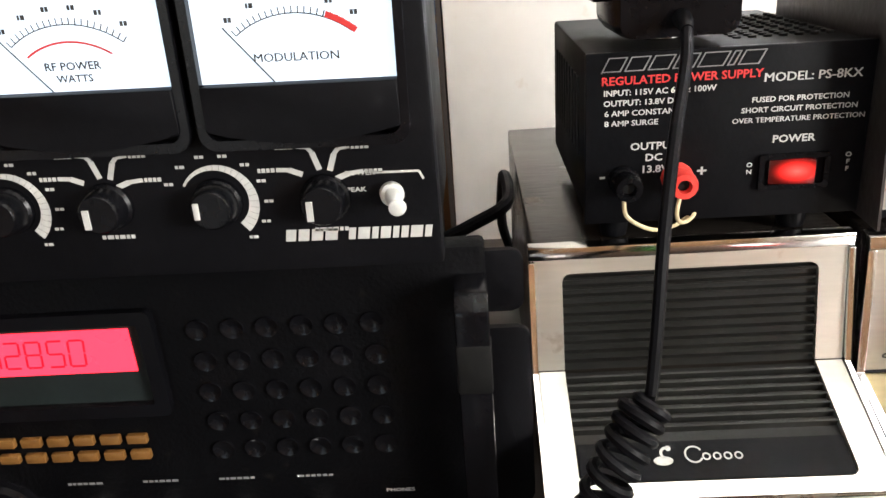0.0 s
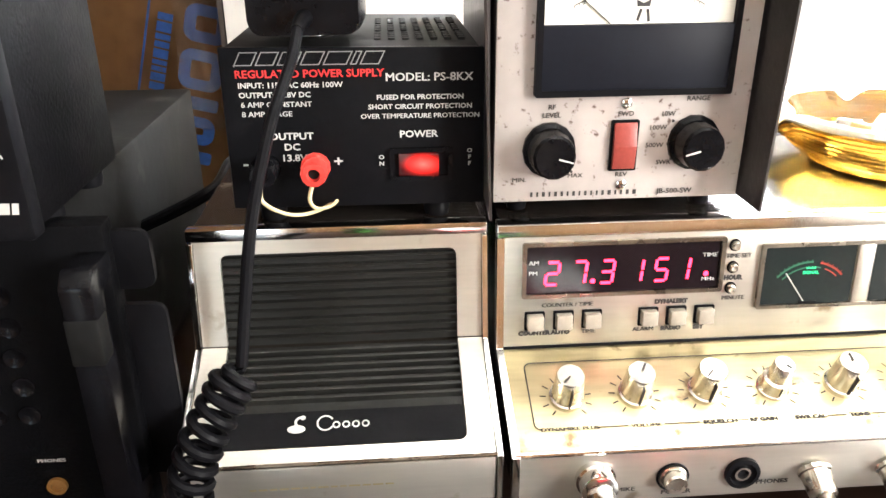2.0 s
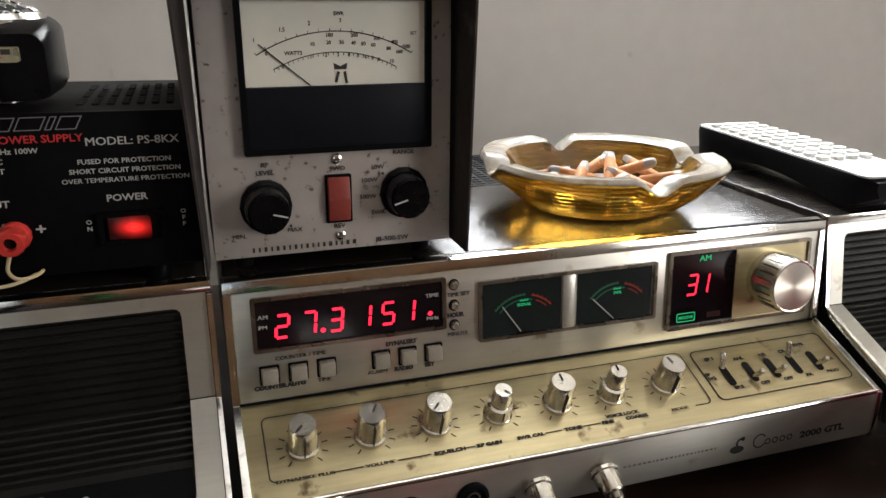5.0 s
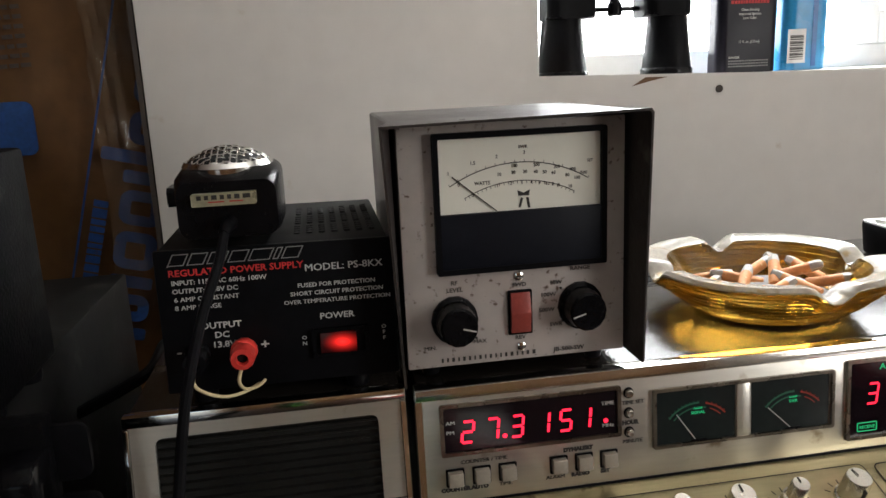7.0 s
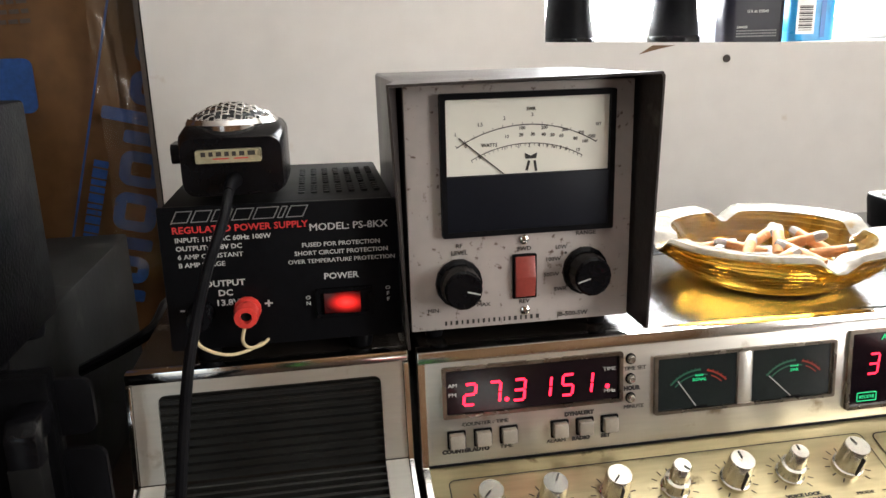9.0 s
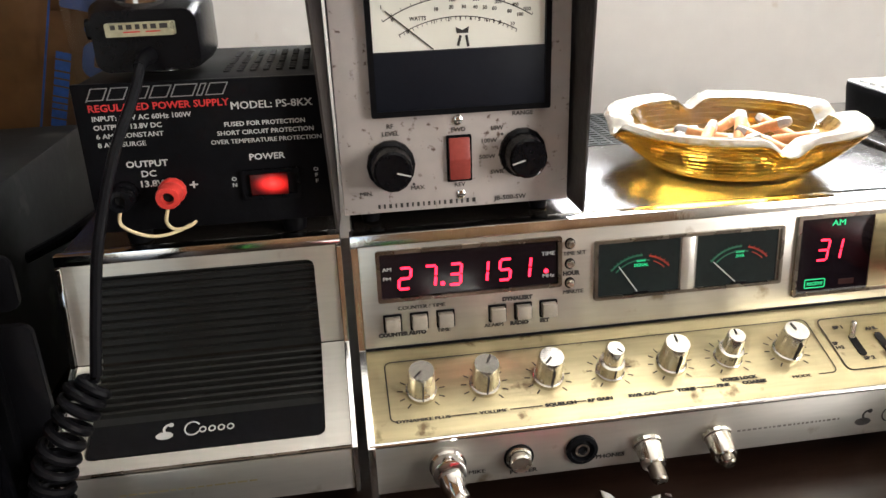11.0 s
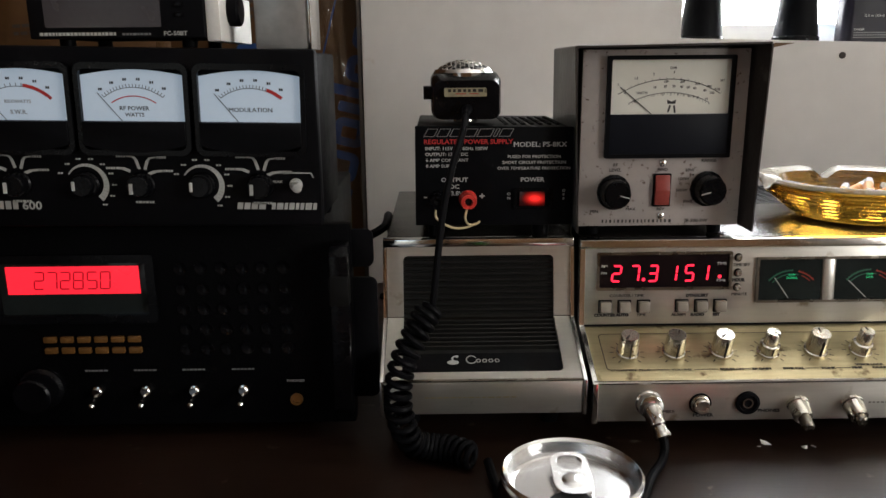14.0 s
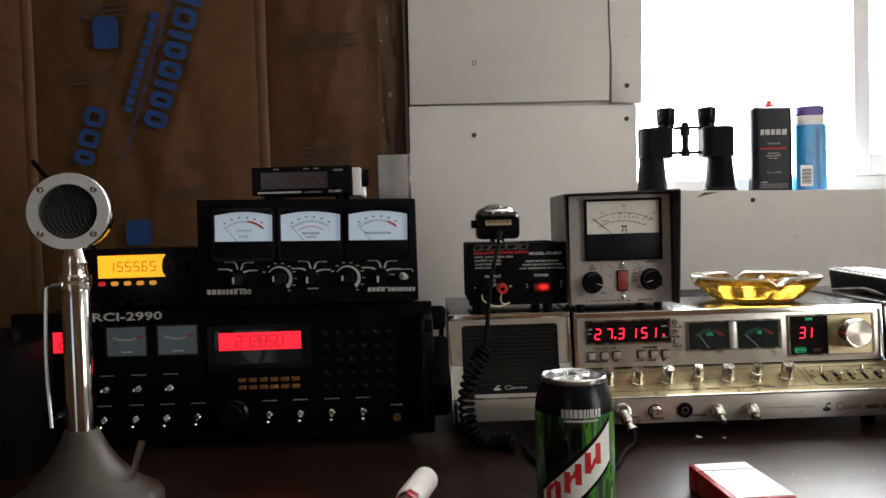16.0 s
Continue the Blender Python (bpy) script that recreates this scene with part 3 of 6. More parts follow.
UPD = fitted(UP, 0.0455, 0.1495, 0.1175, 0.1485, 0.0415, 0.1478, 0.1215, 0.1520)
UPM = fitted(UP, 0.1670, 0.2820, 0.1045, 0.1425, 0.1672, 0.2840, 0.1105, 0.1470)
UPC = fitted(UP, 0.2895, 0.3965, 0.0945, 0.1450, 0.2925, 0.4000, 0.1000, 0.1512)
UPB = fitted(UP, 0.0475, 0.1454, 0.1000, 0.1100, 0.0435, 0.1452, 0.1021, 0.1121)
UPT = fitted(UP, 0.1503, 0.1703, 0.1192, 0.1412, 0.1486, 0.1686, 0.1230, 0.1468)

radio = thing("base_station_radio", (0.22, 0.1, DESK), "silver base-station radio with red frequency display and aluminium knobs", "radio")
body = part("cabinet", prism(B(), [(0.0065, RT - 0.004), (0.0085, RT), (0.268, RT), (0.272, RT - 0.004), (0.272, 0.040), (-0.056, 0.040), (-0.056, 0.063), (0.002, 0.088)], RX0 + 0.0025, RX1 - 0.0025, "x", 0.0012), "cabinet", radio)
# vent grid in the rear of the top
bm = B()
for i in range(34):
    for j in range(14):
        x, y = 0.060 + i * 0.0098, 0.160 + j * 0.0072
        box(bm, x, x + 0.0066, y, y + 0.0034, RT + 0.0002, RT + 0.0008)
part("vent_grid", box(B(), 0.055, 0.396, 0.156, 0.262, RT - 0.001, RT + 0.0003), "vent", body)
tagged(part("vent_mesh", bm, "dusty", body), kind="stuff")
# front panels
part("upper_panel", box(B(), RX0 + 0.004, RX1 - 0.004, 0.0925, RT - 0.006, -0.006, 0.0, 0.0006), "silver", radio, m=UP)
part("control_panel", box(B(), RX0 + 0.001, RX1 - 0.001, 0, SLEN, -0.004, 0, 0.0006), "slope", radio, m=SLOPE)
part("lower_strip", prism(B(), [(-0.0628, 0.0690), (-0.0628, 0.0400), (-0.056, 0.038), (-0.056, 0.0690)], RX0 + 0.001, RX1 - 0.001, "x", 0.0005), "silver", radio)
part("edge_bead", tube(B(), [(RX0 + 0.001, -0.0622, 0.0700), (RX1 - 0.001, -0.0622, 0.0700)], 0.0016, 10), "chrome", radio)
part("seam_bead", tube(B(), [(RX0 + 0.003, -0.0024, 0.0930), (RX1 - 0.003, -0.0024, 0.0930)], 0.0009, 8), "black", radio)
# chrome edging
trim = part("trim", prism(B(), [(0.0010, RT - 0.0062), (0.0, RT - 0.0055), (0.0012, RT + 0.0006), (0.0095, RT + 0.0012), (0.0095, RT - 0.0062)], RX0, RX1, "x", 0.0004), "chrome", radio)
for x0, x1 in ((RX0, RX0 + 0.0038), (RX1 - 0.0038, RX1)):
    part("side_trim", prism(B(), [(0.0005, RT - 0.006), (-0.0044, 0.0940), (-0.0645, 0.0702), (-0.0645, 0.039), (-0.0585, 0.039), (-0.0585, 0.0645), (0.003, 0.0890), (0.008, RT - 0.006)], x0, x1, "x", 0.0004), "chrome", radio)
feet(radio, (0.06, 0.38), (-0.02, 0.24), DESK, 0.041, 0.009)

# frequency display
disp = part("display_bezel", frame_ring(B(), 0.0455, 0.1495, 0.1175, 0.1485, 0.0022, 0, 0.0018), "bezel", radio, "tarnished metal display bezel", UPD)
part("display_screen", plate(B(), 0.0475, 0.1475, 0.1195, 0.1465, 0, 0.0005), "screen", disp, m=UPD)
for ch, u in (("2", 0.0535), ("7", 0.0678), ("3", 0.0822), ("1", 0.0975), ("5", 0.1108), ("1", 0.1222)):
    part("digit", digits(B(), ch, u, 0.1288, 0.0122, 0.016, 0.10, 0.0015, 0.0009), "red_led", disp, "glowing red digit", UP)
for u, v in ((0.0785, 0.1300), (0.1385, 0.1318)):
    part("decimal_point", arc(B(), u, v, 0.0007, 0, 360, 0.0014, 0.0009, 10), "red_led", disp, m=UP)
for s, u, v in (("AM", 0.0488, 0.1362), ("PM", 0.0488, 0.1305), ("TIME", 0.1378, 0.1375), ("MHz", 0.1382, 0.1240)):
    part("word", text(B(), s, u, v, 0.0022, w=0.0008, stretch=1.15), "white_ink", disp, m=UPD)
# black lettering on the upper panel
for s, u, v, a in (("COUNTER / TIME", 0.0690, 0.1142, "CENTER"), ("DYNALERT", 0.1225, 0.1138, "CENTER"), ("COUNTER", 0.0525, 0.0985, "CENTER"), ("AUTO", 0.0660, 0.0985, "CENTER"), ("TIME", 0.0805, 0.0985, "CENTER"),
                   ("ALARM", 0.1090, 0.0983, "CENTER"), ("RADIO", 0.1235, 0.0983, "CENTER"), ("SET", 0.1380, 0.0983, "CENTER"), ("TIME SET", 0.1503, 0.1350, "LEFT"), ("HOUR", 0.1503, 0.1238, "LEFT"), ("MINUTE", 0.1503, 0.1132, "LEFT")):
    part("word", text(B(), s, u, v - 0.0002, 0.0022, a, 0.0006, 1.08, bold=0.13), "black_ink", radio, m=UPT if u > 0.1502 else UPB)
for u in (0.0475, 0.0622, 0.0768, 0.1060, 0.1206, 0.1352):
    k = part("push_button", box(B(), u + 0.0010, u + 0.0092, 0.1022, 0.1106, 0, 0.0052, 0.0007), "button", radio, m=UPB)
    part("button_surround", frame_ring(B(), u, u + 0.0102, 0.1012, 0.1116, 0.0009, 0, 0.0011, 0.0006), "black", k, m=UPB)
for v in (0.1412, 0.1300, 0.1192):
    k = part("time_button", lathe(B(), [(0.0021, 0), (0.0021, 0.0028), (0.0017, 0.0034), (0, 0.0032)], 18, UPT @ Matrix.Translation((0.1545, v, 0))), "knob", radio)
    part("collar", lathe(B(), [(0.0031, 0), (0.0030, 0.0009), (0.0024, 0.0010)], 18, UPT @ Matrix.Translation((0.1545, v, 0)), cap=False), "black", k)

# twin meters
met = part("meter_bezel", frame_ring(B(), 0.1670, 0.2820, 0.1045, 0.1425, 0.0020, 0, 0.0022), "bezel", radio, m=UPM)
part("meter_divider", box(B(), 0.2190, 0.2270, 0.1062, 0.1408, 0, 0.0016, 0.0004), "silver", met, m=UPM)
for cu, word, na in ((0.1930, "SIGNAL", 124), (0.2535, "SWR", 135)):
    face = part("meter_face", plate(B(), cu - 0.0245, cu + 0.0255, 0.1065, 0.1405, 0, 0.0004), "glass_dark", met, m=UPM)
    g, r = B(), B()
    ox, oy = cu + 0.002, 0.1085
    arc(g, ox, oy, 0.0225, 88, 142, 0.0012, 0.0007), arc(g, ox, oy, 0.0195, 75, 140, 0.0009, 0.0007), ticks(g, ox, oy, 0.0228, 0.0238, 90, 140, 9, 0.0004, 0.0007)
    arc(r, ox, oy, 0.0222, 40, 78, 0.0011, 0.0007), arc(r, ox, oy, 0.0196, 44, 68, 0.0007, 0.0007), ticks(r, ox, oy, 0.0226, 0.0236, 45, 76, 5, 0.0004, 0.0007)
    part("scale", g, "green_dim", face, m=UPM), part("red_scale", r, "red_scale", face, m=UPM)
    part("glow", text(plate(B(), ox - 0.0026, ox + 0.0026, 0.1270, 0.1282, 0.0005, 0.0007), word, ox, 0.1240, 0.0018, "CENTER", 0.0008), "green_lit", face, m=UPM)
    p, d = Vector((ox - 0.002, 0.1080)), Vector((math.cos(radians(na)), math.sin(radians(na))))
    part("pointer", stroke(B(), p, p + d * 0.0205, 0.0006, 0.0011), "needle", face, m=UPM)
    part("hinge", box(B(), ox - 0.004, ox + 0.005, 0.1066, 0.1078, 0.0004, 0.0012), "black", face, m=UPM)

# channel window and selector
M["lamp_off"] = mat("unlit_red_lamp", (0.030, 0.006, 0.005), 0.3, bump=0)
ch = part("channel_bezel", frame_ring(B(), 0.2895, 0.3965, 0.0945, 0.1450, 0.0022, 0, 0.0020), "bezel", radio, m=UPC)
part("channel_screen", plate(B(), 0.2915, 0.3390, 0.0965, 0.1430, 0, 0.0005), "screen", ch, m=UPC)
part("selector_plate", plate(B(), 0.3392, 0.3945, 0.0965, 0.1430, 0, 0.0008), "slope", ch, m=UPC)
part("channel_digits", digits(digits(B(), "3", 0.3035, 0.1165, 0.0125, 0.0125, 0.12, 0.0013, 0.0008), "1", 0.3120, 0.1165, 0.0125, 0.0125, 0.12, 0.0013, 0.0008), "red_led", ch, "glowing red channel number 31", UPC)
part("mode_light", text(B(), "AM", 0.3160, 0.1375, 0.0036, "CENTER", 0.0008, 1.2), "green_lit", ch, m=UPC)
part("receive_light", text(frame_ring(B(), 0.2975, 0.3110, 0.0990, 0.1048, 0.0005, 0.0005, 0.0008, 0.001), "RECEIVE", 0.3042, 0.1009, 0.0020, "CENTER", 0.0008), "green_lit", ch, m=UPC)
part("transmit_light", plate(B(), 0.3200, 0.3300, 0.0998, 0.1032, 0.0005, 0.0007), "lamp_off", ch, m=UPC)
KM = UP @ Matrix.Translation((0.3690, 0.1275, 0.0008))
sel = part("channel_knob", lathe(B(), [(0.0178, 0), (0.0178, 0.006), (0.0172, 0.007), (0.0172, 0.0215), (0.0163, 0.0230), (0.0155, 0.0228)], 56, KM, cap=False), "knob", radio, "large turned aluminium channel knob")
part("knob_face", lathe(B(), [(0.0157, 0.0226), (0.008, 0.0225), (0, 0.0224)], 56, KM), "knob_face", sel)
bm = B()
for i in range(24):
    a = 2 * math.pi * i / 24
    cyl(bm, KM @ Vector((0.0172 * math.cos(a), 0.0172 * math.sin(a), 0.0085)), KM @ Vector((0.0172 * math.cos(a), 0.0172 * math.sin(a), 0.0205)), 0.0004, seg=6)
part("grip_ribs", bm, "black", sel)

# slope: outlines, knobs, switches
SLL = fitted(SLOPE, 0.0423, 0.2957, 0.0143, 0.0577, 0.0418, 0.2970, 0.0132, 0.0530)
SLR = fitted(SLOPE, 0.3155, 0.3770, 0.0145, 0.0520, 0.3190, 0.3850, 0.0130, 0.0520)
bm = B()
ring(bm, rrect(0.3010, 0.3940, 0.0145, 0.0520, 0.004), rrect(0.3016, 0.3934, 0.0151, 0.0514, 0.0035), 0.0003, 0.0005)
part("outline", bm, "black_ink", radio, m=SLR)
bm = B()
stroke(bm, (0.0460, 0.0577), (0.2920, 0.0577), 0.0007, 0.0005), stroke(bm, (0.0423, 0.0180), (0.0423, 0.0540), 0.0007, 0.0005), stroke(bm, (0.2957, 0.0180), (0.2957, 0.0540), 0.0007, 0.0005), stroke(bm, (0.2840, 0.0143), (0.2920, 0.0143), 0.0007, 0.0005)
arc(bm, 0.0460, 0.0540, 0.0037, 90, 180, 0.0007, 0.0005, 8), arc(bm, 0.0460, 0.0180, 0.0037, 180, 270, 0.0007, 0.0005, 8), arc(bm, 0.2920, 0.0540, 0.0037, 0, 90, 0.0007, 0.0005, 8), arc(bm, 0.2920, 0.0180, 0.0037, 270, 360, 0.0007, 0.0005, 8)
part("outline", bm, "black_ink", radio, m=SLL)
KN = [(0.0602, 0, 225), (0.0955, 0, 60), (0.1315, 0, 225), (0.1675, 1, 310), (0.2036, 0, 92), (0.2380, 1, 90), (0.2745, 0, 105)]
lt = B()
for u, dual, ang in KN:
    v = 0.0312
    ticks(lt, u, v, 0.0100, 0.0132, -50, 230, 11, 0.0007, 0.0005)
    m = SLOPE @ Matrix.Translation((u, v, 0)) @ Matrix.Scale(0.96, 4)
    if dual:
        k = part("dual_knob", lathe(B(), [(0.0085, 0), (0.0085, 0.0015), (0.0078, 0.0020), (0.0074, 0.0095), (0.0062, 0.0102), (0.0058, 0.0103), (0.0054, 0.0205), (0.0048, 0.0215), (0, 0.0212)], 36, m), "knob", radio, "stacked aluminium knob")
        r1, h = 0.0045, 0.0214
    else:
        k = part("control_knob", lathe(B(), [(0.0090, 0), (0.0090, 0.0028), (0.0080, 0.0034), (0.0074, 0.0185), (0.0069, 0.0200), (0.0064, 0.0200), (0, 0.0197)], 40, m), "knob", radio, "turned aluminium knob")
        r1, h = 0.0060, 0.0201
    d = Vector((math.cos(radians(ang)), math.sin(radians(ang))))
    part("pointer_line", stroke(B(), d * 0.0008, d * r1, 0.0009, h + 0.0003), "black_ink", k, m=m)
    part("index_groove", box(B(), -0.0003, 0.0003, -0.0092 if not dual else -0.0080, -0.0070, 0.003, 0.0095 if dual else 0.017), "black_ink", k, m=m)
for s, u, v, w in (("DYNAMIKE PLUS", 0.0460, 0.0136, 1.2), ("VOLUME", 0.0905, 0.0136, 1.2), ("SQUELCH", 0.1265, 0.0136, 1.2), ("RF GAIN", 0.1500, 0.0136, 1.15), ("SWR CAL", 0.1730, 0.0136, 1.15), ("TONE", 0.2010, 0.0136, 1.2), ("FINE", 0.2240, 0.0136, 1.15), ("COARSE", 0.2390, 0.0136, 1.15), ("VOICE LOCK", 0.2280, 0.0172, 1.1), ("MODE", 0.2690, 0.0136, 1.2),
                   ("SP 1", 0.3090, 0.0440, 1.1), ("SP", 0.3030, 0.0330, 1.0), ("1+2", 0.3030, 0.0300, 1.0), ("SP 2", 0.3150, 0.0210, 1.1), ("ANL", 0.3270, 0.0410, 1.1), ("OFF", 0.3330, 0.0210, 1.1), ("NB", 0.3450, 0.0410, 1.1), ("OFF", 0.3490, 0.0210, 1.1), ("CB", 0.3590, 0.0410, 1.1), ("PA", 0.3650, 0.0210, 1.1), ("SWR", 0.3720, 0.0440, 1.1), ("MOD", 0.3800, 0.0210, 1.1), ("CAL", 0.3850, 0.0300, 1.0)):
    part("word", text(B(), s, u - 0.001, v - 0.0004, 0.0021, "LEFT", 0.0005, w * 1.08, bold=0.11), "black_ink", radio, m=SLR if u > 0.3 else SLL)
for u0, u1 in ((0.0720, 0.0880), (0.1060, 0.1240), (0.1420, 0.1485), (0.1890, 0.1990), (0.2120, 0.2230)):
    stroke(lt, (u0, 0.0132), (u1, 0.0132), 0.0006, 0.0005)
part("dial_marking", lt, "black_ink", radio, m=SLOPE)
for u, up in ((0.3155, 0.006), (0.3310, -0.004), (0.3465, -0.004), (0.3620, 0.006), (0.3770, -0.003)):
    s = part("switch_slot", plate(B(), u - 0.0022, u + 0.0022, 0.0235, 0.0385, 0.0001, 0.0005, 0.002), "vent", radio, m=SLR)
    part("lever", lathe(B(), [(0.0016, 0), (0.0017, 0.009), (0.0013, 0.0100), (0, 0.0100)], 14, SLR @ Matrix.Translation((u, 0.031 + up, 0.0003)) @ Matrix.Rotation(radians(-25 if up > 0 else 18), 4, "X")), "knob", s, "small steel lever")

# lower strip: sockets, button, logo
SY = front(-0.0628) @ Matrix.Translation((0, 0.0038, 0))
k = part("mike_socket", lathe(B(), [(0.0098, 0), (0.0098, 0.003), (0.0088, 0.004), (0.0088, 0.010), (0.0080, 0.0105), (0, 0.0105)], 30, SY @ Matrix.Translation((0.0690, 0.0515, 0))), "chrome", radio, "chrome microphone socket")
PD = Vector((0.22, -0.62, -0.62)).normalized()
p0 = Vector((0.0690, -0.0716, 0.0543))
q = PD.to_track_quat("Z", "Y").to_matrix().to_4x4()
part("plug", lathe(B(), [(0.0068, 0), (0.0068, 0.008), (0.0062, 0.009), (0.0062, 0.013), (0.0050, 0.0145), (0.0050, 0.019), (0.0060, 0.0195), (0.0060, 0.0225), (0.0034, 0.0235)], 26, Matrix.Translation(p0) @ q), "chrome", k)
part("power_button", lathe(B(), [(0.0068, 0), (0.0068, 0.0012), (0.0058, 0.0016), (0.0056, 0.0062), (0.0048, 0.0070), (0, 0.0066)], 30, SY @ Matrix.Translation((0.1075, 0.0495, 0))), "knob", radio)
part("button_recess", lathe(B(), [(0.0082, 0.0001), (0.0080, 0.0010), (0.0070, 0.0005)], 30, SY @ Matrix.Translation((0.1075, 0.0495, 0)), cap=False), "black", radio)
j = part("phones_jack", lathe(B(), [(0.0088, 0), (0.0086, 0.0022), (0.0066, 0.0026), (0.0060, 0.0008), (0, 0.0006)], 30, SY @ Matrix.Translation((0.1420, 0.0500, 0))), "black", radio)
part("bushing", lathe(B(), [(0.0040, 0.0006), (0.0040, 0.0020), (0.0028, 0.0020), (0.0026, 0.0007)], 20, SY @ Matrix.Translation((0.1420, 0.0500, 0)), cap=False), "chrome", j)
for u, lever in ((0.1785, 1), (0.2185, 0)):
    m = SY @ Matrix.Translation((u, 0.0490, 0)) @ Matrix.Rotation(radians(24), 4, "X")
    k = part("coax_connector", lathe(B(), [(0.0078, 0), (0.0078, 0.002), (0.0068, 0.0026), (0.0066, 0.013), (0.0058, 0.0142), (0.0030, 0.0145)], 28, m, wob=lambda i: 1 + 0.05 * (i % 2)), "knob", radio, "knurled metal connector cap")
    part("tip", lathe(B(), [(0.0044, 0.014), (0.0042, 0.0225 if lever else 0.018), (0.0034, 0.0235 if lever else 0.019), (0, 0.0235 if lever else 0.019)], 20, m), "bezel", k)
bm = B()
for s, u, v in (("MIKE", 0.0800, 0.0425), ("POWER", 0.1025, 0.0395), ("PHONES", 0.1500, 0.0425)):
    part("word", text(B(), s, u, v, 0.0024, "LEFT", 0.0005, 1.25, bold=0.07), "black_ink", radio, m=SY)
part("word", text(B(), "2000 GTL", 0.3520, 0.0445, 0.0042, "LEFT", 0.0005, 1.35, bold=0.08), "black_ink", radio, m=SY)
bars(bm, 0.2310, 0.2920, 0.0484, 0.0012, 22, 5, gap=0.6)
tagged(part("maker_line", bm, "faint_ink", radio, m=SY), kind="stuff")


def snake_logo(bm, u, v, s, w=0.0003):
    """Plain coil-and-strokes mark in place of the maker's sign."""
    prism(bm, [(u + s * 0.9 * math.cos(2 * math.pi * i / 24), v + s * 0.45 * math.sin(2 * math.pi * i / 24)) for i in range(24)], 0, w, "z")
    arc(bm, u + s * 0.45, v + s * 0.75, s * 0.55, 60, 260, s * 0.26, w, 16)
    arc(bm, u + s * 0.62, v + s * 1.25, s * 0.16, 0, 360, s * 0.22, w, 12)
    arc(bm, u + s * 2.9, v + s * 0.55, s * 0.80, 30, 330, s * 0.16, w, 28)
    for i in range(4):
        arc(bm, u + s * (4.0 + i * 0.98), v + s * 0.30, s * 0.32, 0, 360, s * 0.15, w, 16)
    return bm


part("maker_mark", snake_logo(B(), 0.3070, 0.0450, 0.0054), "black_ink", radio, "black maker's mark", SY)

# lead from the microphone socket down to the desk
lead = solid("microphone_lead", tube(B(), smooth_path([(0.0742, -0.0866, 0.0398), (0.0748, -0.0895, 0.0350), (0.0740, -0.0920, 0.0300), (0.0700, -0.0990, 0.0262), (0.0580, -0.117, 0.0257), (0.0450, -0.145, 0.0257), (0.0330, -0.172, 0.0257), (0.010, -0.190, 0.0257), (-0.030, -0.170, 0.0257), (-0.045, -0.130, 0.0257), (-0.050, -0.100, 0.0300)]), 0.0032, 10), "rubber", "thin black microphone lead lying on the desk", "cable")

# ---- matching loudspeakers ----


def u_frame(bm, x0, x1, v0, v1, side0, side1, top, r, w0, w1, flip=False):
    """A frame open along one edge: two sides and a closed end with rounded inner corners."""
    a, b, t = x0 + side0, x1 - side1, v1 - top
    inner = [(b, v0)] + [(b - r + r * math.cos(radians(q)), t - r + r * math.sin(radians(q))) for q in (0, 30, 60, 90)] + [(a + r - r * math.sin(radians(q)), t - r + r * math.cos(radians(q))) for q in (0, 30, 60, 90)] + [(a, v0)]
    pts = [(x0, v0), (x0, v1), (x1, v1), (x1, v0)] + inner
    if flip:
        pts = [(u, v0 + v1 - v) for u, v in pts]
    return prism(bm, pts, w0, w1, "z")


